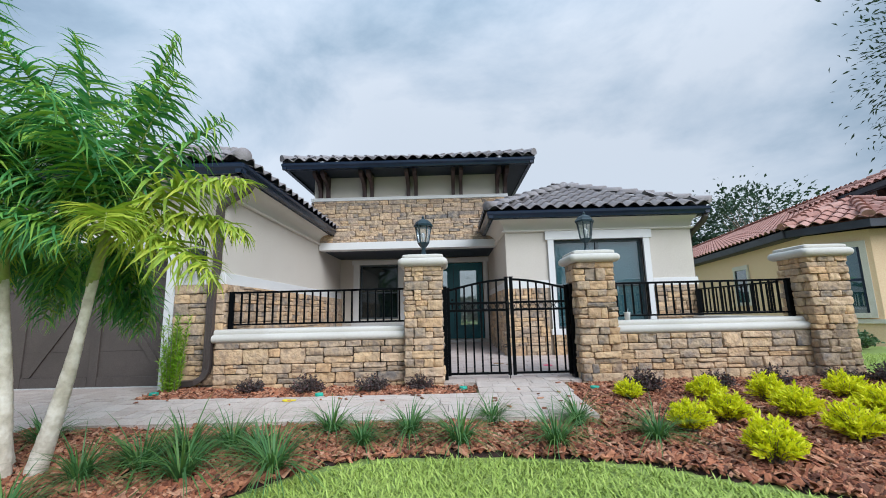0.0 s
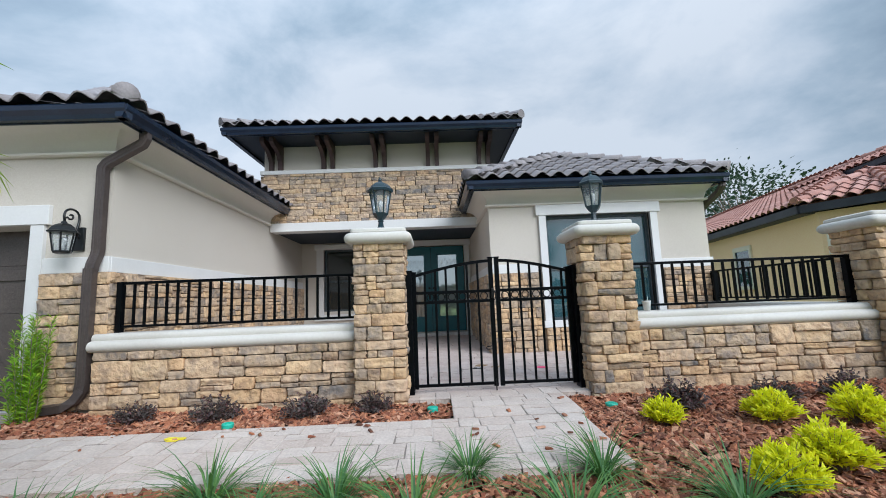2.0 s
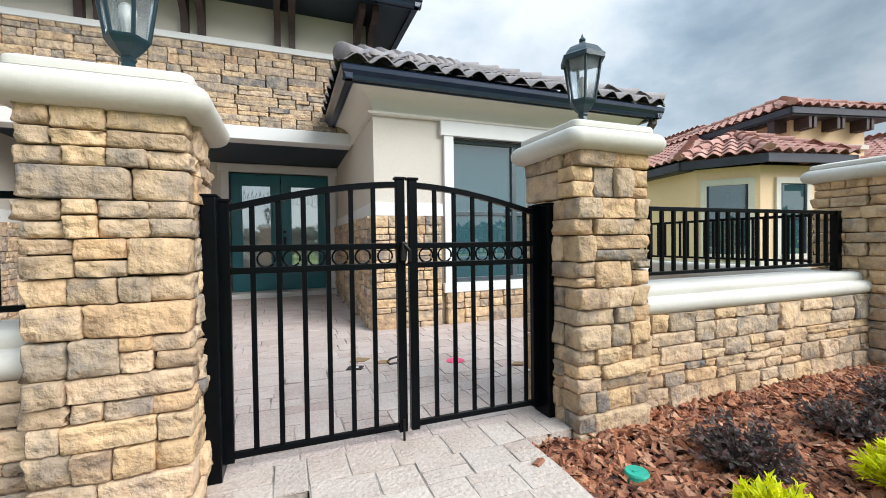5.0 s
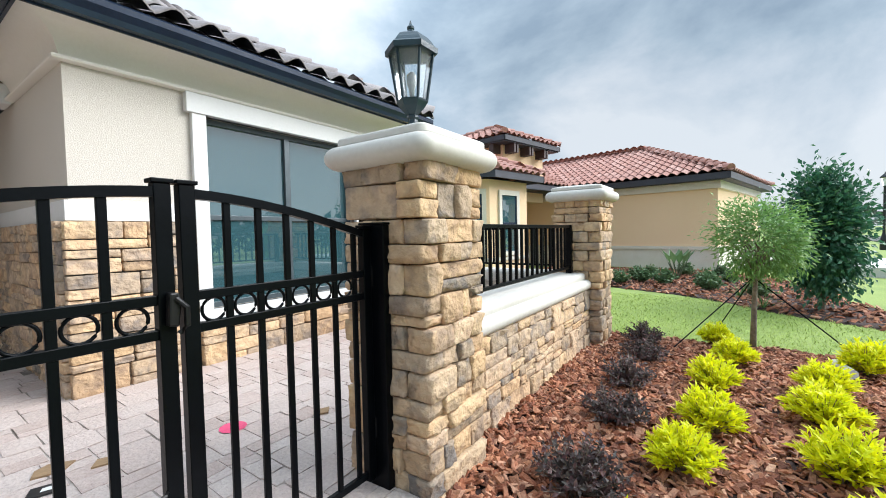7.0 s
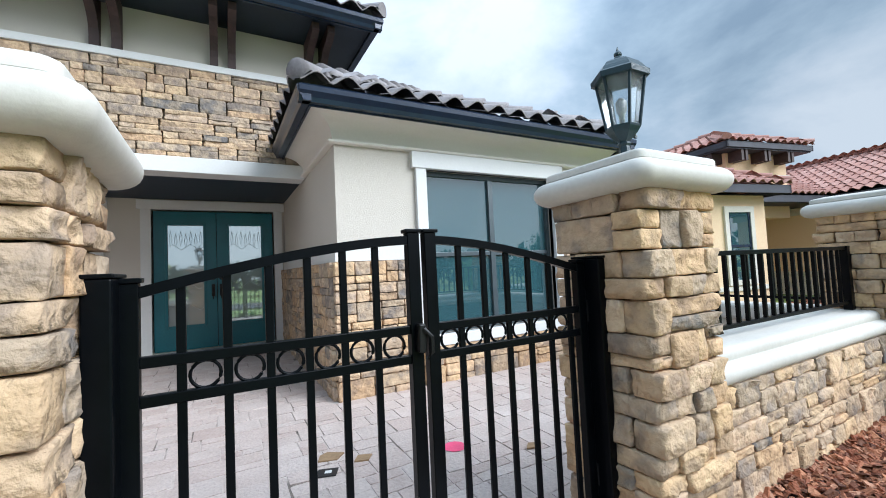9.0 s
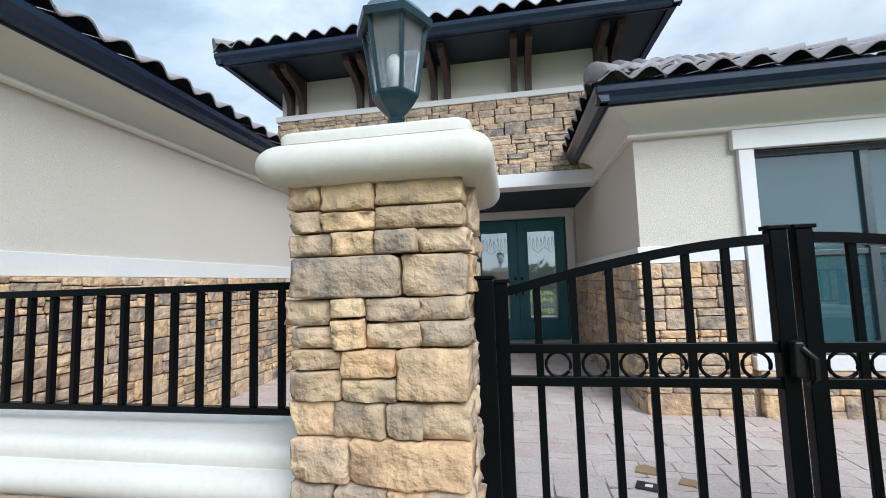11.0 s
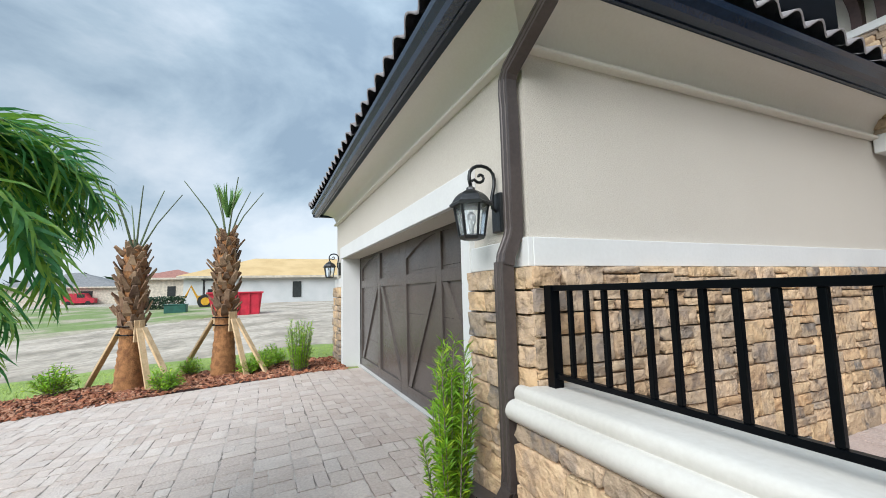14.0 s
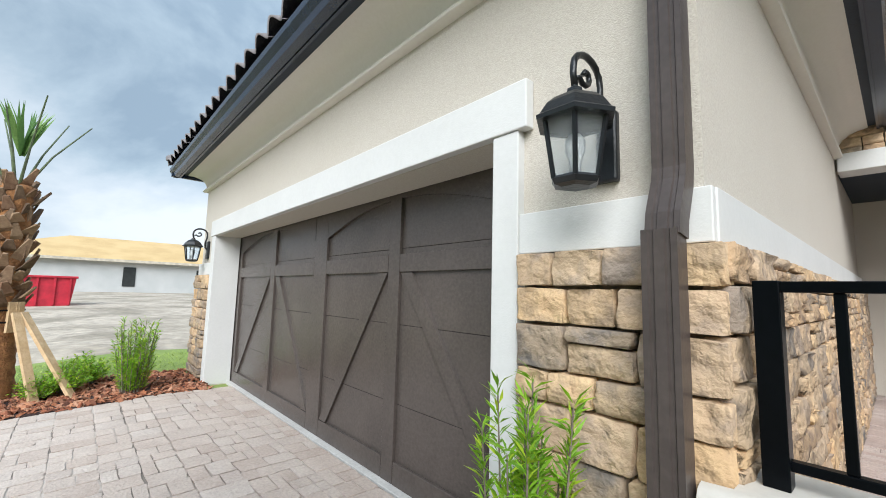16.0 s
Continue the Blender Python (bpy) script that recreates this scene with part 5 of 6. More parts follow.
def podocarpus(name, label, stems, height, radius, per, seed):
    rr = random.Random(seed)
    t = thing(name, (0, 0, 0), label, "shrub", "upright shrubs")
    heap, bm = Heap(), bmesh.new()
    for i in range(stems):
        a, r = rr.uniform(0, 2 * math.pi), radius * math.sqrt(rr.random())
        h = height * rr.choice((0.45, 0.6, 0.72, 0.85, 1.0)) * rr.uniform(0.92, 1.0)
        foot = Vector((r * 0.5 * math.cos(a), r * 0.5 * math.sin(a), 0))
        top = Vector((r * math.cos(a), r * math.sin(a), h))
        rod(bm, [foot, top], [0.006, 0.003], 4, False)
        for k in range(per):
            u = 0.04 + 0.98 * (k + rr.random()) / per
            b = rr.uniform(0, 2 * math.pi)
            out = (math.cos(b), math.sin(b), rr.uniform(0.3, 1.7))
            heap.add(NEEDLE_T, aimed(foot.lerp(top, u), out, 0.076 * rr.uniform(0.7, 1.2), rr))
    tagged(part("stem", bm, BARK, t), kind="stuff")
    heap.make("foliage", PODO, t)
    return t


def stand(t, x, y, s=1.0):
    t.matrix_basis = pose(x, y, ground_z(x, y) + 0.04) @ Matrix.Scale(s, 4)


stand(podocarpus("podocarpus", "upright fresh-green podocarpus by the garage corner", 30, 1.06, 0.19, 165, 31), -3.75, 5.60, 0.98)
pod = podocarpus("podocarpus", "upright dark-green shrub beside the driveway", 36, 0.88, 0.24, 95, 32)
stand(pod, -9.35, 5.15)
lowb = bush("low_shrub", "low light-green shrub beside the driveway", "shrub", "driveway shrubs", PODO, 0.30, 0.42, 75, 18, 0.06, LONG_T, 33)
scatter([lowb], [(-9.2, 3.15, 0.9), (-9.85, 4.55, 0.9), (-10.3, 4.75, 0.9), (-10.55, 3.3, 0.8), (-10.3, 1.4, 1.1), (-9.75, 4.3, 0.7)], rng)


def frond(heap_leaf, bm, foot, heading, lift, length, width, n, rr, plume=0.5, sag=1.0):
    """A feather leaf: a bent midrib with two ranks of hanging leaflets."""
    pts = []
    d = Vector((math.cos(heading) * math.cos(lift), math.sin(heading) * math.cos(lift), math.sin(lift)))
    p = Vector(foot)
    for i in range(13):
        pts.append(p.copy())
        p = p + d * (length / 12)
        d = (d + Vector((0, 0, -0.115 * sag * (0.4 + i / 12)))).normalized()
    rod(bm, pts, [0.014 * (1 - i / 14) for i in range(13)], 5, False)
    for i in range(n):
        t = 0.14 + 0.86 * i / n
        k = min(11, int(t * 12))
        f = t * 12 - k
        at = pts[k].lerp(pts[k + 1], f)
        ahead = (pts[k + 1] - pts[k]).normalized()
        side = ahead.cross(Vector((0, 0, 1))).normalized()
        up = side.cross(ahead)
        for s in (-1, 1):
            spread = rr.uniform(-plume, plume)
            way = side * s * math.cos(spread) + up * (math.sin(spread) + 0.15) + ahead * rr.uniform(0.25, 0.6)
            size = width * (0.55 + 0.75 * math.sin(math.pi * min(1, t * 0.95 + 0.05))) * rr.uniform(0.85, 1.1)
            heap_leaf.add(rr.choice(PALM_B), aimed(at, way, size, rr, False) @ pose(0, 0, 0, 0, rr.uniform(-35, 35), 0))


PALM_B = [blade_template(0.085, b, 3) for b in (0.6, 0.95, 1.3)]


def add_frond(palm, foot, heading, lift, length, sag, rr, yellow):
    heap, bm = Heap(), bmesh.new()
    frond(heap, bm, foot, heading, lift, length, 0.29, 74, rr, 0.6, sag)
    f = part("frond", bm, SHAFT, palm)
    heap.make("foliage", PALM_D if yellow else PALM_A, f)


# heading, lift, length, sag and whether it yellows, of the fronds on the leaning trunk
LEANING = [(176, 1.36, 1.8, 0.55, False), (12, 1.42, 1.75, 0.8, False), (-20, 1.2, 1.35, 0.7, False), (4, 1.02, 1.25, 0.65, False), (-8, 0.62, 1.25, 0.9, True),
           (-16, -0.05, 1.15, 0.75, True), (2, 0.35, 1.1, 0.9, True), (-70, 0.9, 1.25, 1.0, False), (-105, 1.15, 1.4, 0.8, False), (-140, 0.8, 1.25, 1.0, False), (-172, 0.75, 1.3, 0.9, False),
           (188, 0.3, 1.1, 1.0, True), (-125, 0.3, 0.9, 1.2, False), (-50, 0.35, 0.95, 1.2, True), (165, 1.1, 1.3, 0.8, False)]
UPRIGHT = [(-165, 1.2, 1.6, 0.8, False), (-120, 0.9, 1.4, 1.0, False), (-70, 1.0, 1.3, 1.0, False), (-30, 1.15, 1.3, 0.8, False), (5, 0.8, 1.1, 1.0, False), (-150, 0.4, 1.2, 1.1, True), (-95, 0.2, 1.0, 1.2, True), (-20, 0.3, 0.9, 1.2, False), (178, 0.7, 1.4, 1.0, False)]


def feather_palm(trunks, seed):
    rr = random.Random(seed)
    t = thing("feather_palm", (trunks[0][0][0], trunks[0][0][1], trunks[0][0][2]), "multi-trunk feather palm with pale ringed trunks in mulch", "palm tree")
    for base, tip, crown, own in trunks:
        b, e = Vector(base), Vector(tip)
        bm = bmesh.new()
        n = 26
        rod(bm, [b.lerp(e, i / n) + Vector((0.03 * math.sin(3 * i / n), 0, 0)) for i in range(n + 1)], [0.050 * (1.42 - 0.75 * min(1, i / n * 1.3)) * (1 + 0.05 * (i % 2)) for i in range(n + 1)], 10)
        tr = part("trunk", bm, PALE_BARK, t, smooth=True)
        bm = bmesh.new()
        way = (e - b).normalized()
        top = e + way * 0.42
        rod(bm, [e - way * 0.06, e + way * 0.05, e + way * 0.25, top], [0.036, 0.040, 0.034, 0.022], 10)
        part("crownshaft", bm, SHAFT, t, "green crownshaft", True)
        for i in range(crown):
            heading = radians((rr.uniform(100, 160), rr.uniform(-40, 22), rr.uniform(-205, 25), rr.uniform(-120, 10))[i % 4])
            lift = (rr.uniform(0.85, 1.3), rr.uniform(0.4, 0.85), rr.uniform(-0.1, 0.4))[i % 3]
            back = math.sin(heading) > 0.35
            L = 1.05 if back else (1.60, 1.40, 1.15)[i % 3] * rr.uniform(0.9, 1.1)
            if own and not back:
                continue
            add_frond(t, top - way * 0.08, heading, rr.uniform(-0.5, 0.35) if back else lift, L, 1.6 if back else 1.15, rr, lift < 0.12)
        for h, lift, L, sag, yellow in own:
            add_frond(t, top - way * 0.08, radians(h), lift, L, sag, rr, yellow)
    return t


feather_palm([((-3.12, 3.20, -0.20), (-2.66, 3.0, 1.25), 15, LEANING), ((-3.28, 3.10, -0.20), (-3.22, 2.88, 1.25), 13, UPRIGHT), ((-3.40, 3.25, -0.20), (-3.75, 3.05, 1.75), 14, ())], 41)

BOOT_T = (np.array([(-0.5, 0, 0), (0.5, 0, 0), (0.62, 0.55, 0.55), (-0.62, 0.55, 0.55), (-0.28, 0.55, 1.5), (0.28, 0.55, 1.5), (-0.4, 0.25, 0.5), (0.4, 0.25, 0.5), (-0.2, 0.75, 1.45), (0.2, 0.75, 1.45)], float), [(0, 1, 7, 6), (6, 7, 5, 4), (4, 5, 9, 8), (0, 6, 4, 3), (1, 2, 5, 7), (3, 4, 8), (5, 2, 9), (3, 8, 9, 2), (0, 3, 2, 1)])
BOOT_M = template_mesh("boot", BOOT_T, BOOT, False)


def sabal(x, y, height, label, fan, seed):
    rr = random.Random(seed)
    z0 = ground_z(x, y)
    t = thing("cabbage_palm", (x, y, z0), label, "palm tree", "braced palms")
    bm = bmesh.new()
    n = 40
    rings = [(0.215 - 0.06 * min(1, k / 14) + 0.012 * (k % 2) + 0.01 * noise.noise((x, y, k * 0.7)), z0 + height * 0.96 * k / n) for k in range(n + 1)]
    lathe(bm, rings, 16, x, y)
    tr = part("trunk", bm, SABAL, t, "brown fibrous trunk", True)
    rows = 14
    for r in range(rows):
        z = z0 + height * (0.40 + 0.58 * r / rows)
        for k in range(7):
            a = 2 * math.pi * (k + 0.5 * (r % 2)) / 7 + rr.uniform(-.12, .12)
            rad = 0.125 - 0.075 * max(0, r - 8) / 6
            m = pose(x + rad * math.cos(a), y + rad * math.sin(a), z, 0, 0, math.degrees(a) - 90) @ pose(0, 0, 0, rr.uniform(-34, 4), rr.uniform(-24, 24), 0) @ Matrix.Diagonal((0.115 * rr.uniform(.65, 1.2), 0.10, 0.15 * rr.uniform(.7, 1.5), 1))
            piece("boot", BOOT_M, t, m)
    top = z0 + height
    for k in range(6):
        bm = bmesh.new()
        a = 2 * math.pi * k / 6 + 0.4
        lean = rr.uniform(0.3, 0.75)
        L = rr.uniform(0.75, 1.1)
        rod(bm, [(x, y, top - 0.25), (x + 0.5 * L * lean * math.cos(a), y + 0.5 * L * lean * math.sin(a), top + 0.4 * L), (x + L * lean * 1.1 * math.cos(a), y + L * lean * 1.1 * math.sin(a), top + L)], [0.02, 0.012, 0.008], 6)
        part("stalk", bm, SPEAR, t)
    if fan:
        heap = Heap()
        for k in range(26):
            a = -0.75 + 1.5 * k / 25
            heap.add(blade_template(0.07, 0.3, 3), aimed((x - 0.02, y, top + 0.28), (0.15 * math.sin(k), math.sin(a) * 0.55, 1.0), 0.75, rr, False) @ pose(0, 0, 0, 0, 80, 0))
        heap.make("fan_leaf", TREE_L, t, "folded fresh green fan leaf")
    bm = bmesh.new()
    for z in (z0 + 1.08, z0 + 0.94):
        rod(bm, [(x + 0.21 * math.cos(2 * math.pi * k / 16), y + 0.21 * math.sin(2 * math.pi * k / 16), z) for k in range(17)], 0.012, 5, False)
    part("strap", bm, BLACK, t, "black strap")
    for a, reach in ((0.62, 0.72), (0.9, 0.95), (3.95, 1.1)):
        c, s = math.cos(a), math.sin(a)
        bt = bmesh.new()
        box(bt, -0.05, 0.05, -0.02, 0.02, -0.18, 0.18)
        bmesh.ops.transform(bt, matrix=pose(x + 0.215 * c, y + 0.215 * s, z0 + 1.0, 0, 0, math.degrees(a) + 90), verts=bt.verts[:])
        part("batten", bt, LUMBER, t, "pale wooden batten")
        bm = bmesh.new()
        foot, head = Vector((x + reach * c, y + reach * s, ground_z(x + reach * c, y + reach * s) + 0.02)), Vector((x + 0.27 * c, y + 0.27 * s, z0 + 1.05))
        sweep(bm, [(-0.045, -0.02), (0.045, -0.02), (0.045, 0.02), (-0.045, 0.02)], [foot, head], (-s, c, 0))
        part("brace", bm, LUMBER, t, "pale lumber brace")
    return t


sabal(-9.98, 2.49, 2.50, "cabbage palm with trimmed stalks, propped by lumber", False, 51)
sabal(-10.20, 3.88, 2.72, "cabbage palm with one fan leaf, propped by lumber", True, 52)


def tree(name, x, y, trunk, label, leaf_mat, centre, radii, clumps, per, size, template, seed, girth=0.05, group=""):
    """Trunk, limbs and a loose crown of leaf clumps with gaps between them."""
    rr = random.Random(seed)
    z0 = ground_z(x, y)
    t = thing(name, (x, y, z0), label, "tree", group)
    bm = bmesh.new()
    c = Vector(centre)
    head = Vector((x + (c.x - x) * 0.3, y + (c.y - y) * 0.3, z0 + trunk))
    rod(bm, [(x, y, z0 - 0.05), Vector((x, y, z0)).lerp(head, 0.5) + Vector((girth * 0.4, 0, 0)), head, head.lerp(c, 0.8)], [girth * 1.25, girth, girth * 0.85, girth * 0.4], 8)
    part("trunk", bm, BARK, t, smooth=True)
    heap, limbs = Heap(), bmesh.new()
    for i in range(clumps):
        v = Vector((rr.gauss(0, 1), rr.gauss(0, 1), rr.gauss(0, 1))).normalized() * rr.uniform(0.45, 1.0) ** 0.6
        p = c + Vector((v.x * radii[0], v.y * radii[1], v.z * radii[2]))
        root = head.lerp(c, rr.uniform(0, 0.8))
        if i % 3 == 0:
            rod(limbs, [root, root.lerp(p, 0.55) + Vector((0, 0, 0.08 * radii[2])), p], [girth * 0.4, girth * 0.22, girth * 0.06], 5, False)
        spread = 0.24 * (radii[0] + radii[2]) * rr.uniform(0.5, 1.2)
        for k in range(per):
            q = p + Vector((rr.gauss(0, 1), rr.gauss(0, 1), rr.gauss(0, 0.8))) * spread * 0.5
            way = (q - c).normalized() + Vector((rr.uniform(-1, 1), rr.uniform(-1, 1), rr.uniform(-0.8, 0.6)))
            heap.add(template, aimed(q, way, size * rr.uniform(0.7, 1.3), rr))
    part("branchwork", limbs, BARK, t)
    heap.make("crown", leaf_mat, t)
    return t


young = tree("young_tree", 6.09, 4.27, 0.75, "young staked tree with feathery light-green crown", TREE_L, (6.09, 4.22, 1.14), (0.38, 0.40, 0.46), 95, 60, 0.062, LONG_T, 61, 0.028)
for i, (px, py) in enumerate(((5.9, 3.35), (6.9, 4.6), (5.4, 5.0))):
    bm = bmesh.new()
    rod(bm, [(6.09, 4.27, 0.68), (px, py, ground_z(px, py) + 0.04)], 0.007, 5)
    part("guy_strap", bm, BLACK, young, "dark guy strap")
tree("magnolia", 9.35, 3.22, 0.4, "dense dark-green broadleaf tree in a mulch bed", TREE_D, (9.35, 3.20, 1.12), (0.36, 0.38, 1.0), 210, 56, 0.090, LEAF_T, 62, 0.05)
tree("street_oak", 4.3, 2.3, 2.0, "slender oak with small dark leaves", OAK, (3.88, 2.75, 2.70), (0.42, 0.42, 0.95), 110, 60, 0.05, LONG_T, 63, 0.06)
for i, (x, y, h, r) in enumerate(((27, 36, 11.0, 4.6), (34, 44, 13.5, 5.6), (21.5, 40, 8.0, 3.6), (44, 47, 11.5, 5.0), (15, 46, 8.5, 4.0))):
    tree("background_oak", x, y, h * 0.35, "large dark-green oak behind the houses", OAK, (x, y, h * 0.68), (r, r, h * 0.33), 90, 34, 0.42, LEAF_T, 70 + i, 0.28, "oaks behind the houses")
far = Heap()
rr = random.Random(81)
for i in range(4200):
    a = rr.uniform(0, 2 * math.pi)
    d = rr.uniform(170, 215)
    base = 6.5 + 3.0 * noise.noise((math.cos(a) * 9, math.sin(a) * 9, 2.0))
    if 1.3 < a < 2.4:
        base *= 0.8
    far.add(LEAF_T, aimed((d * math.cos(a), d * math.sin(a), rr.uniform(0, 1) ** 0.7 * base), (rr.uniform(-1, 1), rr.uniform(-1, 1), rr.uniform(0.2, 1)), rr.uniform(3.0, 6.0), rr))
tagged(far.make("distant_woods", FAR_GREEN), "low line of distant green woods", "woods")
across = Heap()
for i in range(5000):
    x = rr.uniform(-45, 50)
    top = 2.6 + 1.6 * noise.noise((x * 0.15, 3.0, 0.0))
    across.add(LEAF_T, aimed((x, -34 + rr.uniform(-3, 3), rr.uniform(-0.5, top)), (rr.uniform(-1, 1), rr.uniform(-1, 1), rr.uniform(0, 1)), rr.uniform(0.6, 1.2), rr))
tagged(across.make("woods_across_street", FAR_GREEN), "leafy trees on the far side of the street", "woods")

# shrubs beside the next house
hedge = bush("grey_shrub", "rounded grey-green shrub in a mulch bed", "shrub", "shrubs by the yellow house", SHRUB, 0.26, 0.36, 50, 14, 0.07, LEAF_T, 91)
scatter([hedge], [(10.7, 6.6, 1.0), (11.2, 6.2, 1.0), (11.0, 5.7, 1.1), (11.9, 6.4, 1.0), (12.6, 6.2, 0.9), (10.5, 4.8, 1.1), (11.7, 4.9, 1.0), (12.4, 4.4, 0.9), (10.2, 4.0, 1.0), (13.2, 5.4, 1.0), (13.6, 4.6, 1.0), (9.9, 8.9, 0.9), (9.2, 9.4, 1.1), (8.6, 9.0, 1.2)], rng)
strel = thing("bird_of_paradise", (0, 0, 0), "bird of paradise with broad upright leaves", "shrub")
heap, bm = Heap(), bmesh.new()
for k in range(11):
    a = 2 * math.pi * k / 11
    way = Vector((0.45 * math.cos(a), 0.45 * math.sin(a), 1.0))
    rod(bm, [(0, 0, 0), way * 0.45], 0.012, 5, False)
    heap.add(leaf_template(0.42, 0.15), aimed(way * 0.42, way, 0.42, rng, False))
part("stalk", bm, SPEAR, strel)
heap.make("foliage", SHRUB, strel)
stand(strel, 11.9, 5.5)
agave = tuft(24, 34, 0.45)
agave["label"] = "pale arching grass clump beside the dark tree"
agave["group"] = "accent grass"
stand(agave, 9.0, 4.0)
ac2 = copy_thing(agave, pose(10.1, 4.3, ground_z(10.1, 4.3) + 0.04, 0, 0, 80))

# ---- the house next door ----
nb = thing("neighbour_house", (0, 0, 0), "tan-yellow stucco house with terracotta tile roof", "house")
CREAMY = material("cream_wainscot", (0.66, 0.62, 0.55), 0.85, second=(0.62, 0.58, 0.5), bump=0.2)
PLANK = material("dark_navy_fascia", (0.034, 0.038, 0.055), 0.6, bump=0.1)


def nb_walls(outline, z0, z1, mat, name):
    bm = bmesh.new()
    prism(bm, outline, "z", z0, z1)
    return part(name, bm, mat, nb)


nb_walls([(0.4, 26), (0.4, 0.15), (1.35, -0.62), (3.1, -0.62), (3.1, 2.4), (7.45, 2.4), (7.45, 26)], -0.3, 2.76, YELLOW_WALL, "wall")
nb_walls([(7.45, 2.4), (7.45, -4.6), (14.1, -4.6), (14.1, 26), (7.5, 26)], -0.3, 2.76, YELLOW_WALL, "wall")
nb_walls([(3.95, 0.9), (6.4, 0.9), (6.4, 6), (3.95, 6)], 2.4, 4.3, YELLOW_WALL, "tower_wall")
nb_walls([(3.88, 0.83), (6.47, 0.83), (6.47, 0.9), (3.95, 0.9), (3.95, 6), (3.88, 6)], 3.55, 3.68, CREAMY, "ledge")
nb_walls([(7.40, 2.4), (7.40, -4.65), (14.1, -4.65), (14.1, -4.6), (7.45, -4.6), (7.45, 2.4)], -0.3, 0.62, CREAMY, "wainscot")
nb_walls([(7.36, 2.4), (7.36, -4.69), (14.1, -4.69), (14.1, -4.6), (7.45, -4.6), (7.45, 2.4)], 0.62, 0.72, CREAMY, "band")
nb_walls([(7.36, 2.4), (7.36, -4.69), (14.1, -4.69), (14.1, -4.6), (7.45, -4.6), (7.45, 2.4)], 2.52, 2.76, CREAMY, "frieze")
nb_walls([(0.36, 26), (0.36, 0.13), (1.33, -0.66), (3.14, -0.66), (3.14, 0), (3.1, 0), (3.1, -0.62), (1.35, -0.62), (0.4, 0.15), (0.4, 26)], 0.5, 0.6, CREAMY, "band")


def nb_window(a, b, z0, z1, depth=0.05):
    """A trimmed window on the wall from a to b (plan points, outside on the right-hand side)."""
    a, b = Vector((*a, 0)), Vector((*b, 0))
    d = (b - a).normalized()
    out = Vector((d.y, -d.x, 0))
    L = (b - a).length

    def slab(u0, u1, o0, o1, c0, c1, name, mat, par):
        bm = bmesh.new()
        prism(bm, [tuple((a + d * u + out * o).xy) for u, o in ((u0, o0), (u1, o0), (u1, o1), (u0, o1))], "z", c0, c1)
        return part(name, bm, mat, par)
    w = slab(-0.12, 0, 0, 0.05, z0 - 0.12, z1 + 0.14, "window", CREAMY, nb)
    slab(L, L + 0.12, 0, 0.05, z0 - 0.12, z1 + 0.14, "trim", CREAMY, w)
    slab(0, L, 0, 0.05, z1, z1 + 0.14, "trim", CREAMY, w)
    slab(0, L, 0, 0.07, z0 - 0.12, z0, "sill", CREAMY, w)
    slab(0, L, 0.004, 0.016, z0, z1, "pane", PANE, w)
    slab(0, L, 0.016, 0.03, (z0 + z1) / 2 - 0.03, (z0 + z1) / 2 + 0.03, "check_rail", BRONZE, w)
    for u0, u1 in ((0, 0.05), (L - 0.05, L)):
        slab(u0, u1, 0.016, 0.03, z0, z1, "frame", BRONZE, w)


nb_window((0.56, 0.02), (1.18, -0.48), 0.75, 2.35)
nb_window((1.85, -0.62), (2.55, -0.62), 0.75, 2.35)
for v in (3.2, 7.5, 12.0):
    nb_window((0.4, v + 0.8), (0.4, v), 1.1, 2.2)


def tri_roof(points, apex, z, heap, bm_deck):
    ax, ay, az = apex
    for (x0, y0), (x1, y1) in zip(points, points[1:]):
        d = Vector((x1 - x0, y1 - y0, 0))
        W = d.length
        d.normalize()
        up = Vector((-d.y, d.x, 0))
        ta = (Vector((ax - x0, ay - y0, 0))).dot(d)
        run = (Vector((ax - x0, ay - y0, 0))).dot(up)
        tiled(nb, heap, (x0, y0, z), d, up, W, run, (az - z) / run, ta / run, (W - ta) / run, 0, 5)
        bm_deck.faces.new([bm_deck.verts.new(p) for p in ((x0, y0, z - .03), (x1, y1, z - .03), (ax, ay, az - .03))])
        caps(nb, (x0, y0, z), apex, heap)


def nb_fascia(points, z, zt):
    for (x0, y0), (x1, y1) in zip(points, points[1:]):
        d = Vector((x1 - x0, y1 - y0, 0)).normalized()
        o = Vector((-d.y, d.x, 0))
        bm = bmesh.new()
        prism(bm, [(x0, y0), (x1, y1), (x1 + o.x * .06, y1 + o.y * .06), (x0 + o.x * .06, y0 + o.y * .06)], "z", z, zt)
        part("fascia", bm, PLANK, nb)


heap, deck = Heap(), bmesh.new()
bay = [(0.0, 0.25), (1.15, -1.0), (3.5, -1.0), (3.5, 1.2)]
tri_roof(bay, (2.1, 0.75, 3.75), 2.95, heap, deck)
nb_fascia(bay, 2.76, 2.95)
tow = [(3.45, 6.0), (3.45, 0.43), (6.9, 0.43), (6.9, 6.0)]
tri_roof(tow, (5.17, 2.2, 5.25), 4.5, heap, deck)
nb_fascia(tow, 4.34, 4.5)
part("roof", deck, RED_TILE, nb)
heap.make("roof_tiles", RED_TILE, nb)
block("soffit", PLANK, nb, (3.5, 6.85, 0.48, 6.0, 4.30, 4.34))
for u in (4.05, 4.95, 5.9):
    for k in (0, 1):
        block("bracket", TIMBER, nb, (u + 0.16 * k, u + 0.16 * k + 0.09, 0.5, 0.9, 4.0, 4.3))
for v in (1.0, 2.0):
    block("bracket", TIMBER, nb, (3.55, 3.95, v, v + 0.2, 4.0, 4.3))


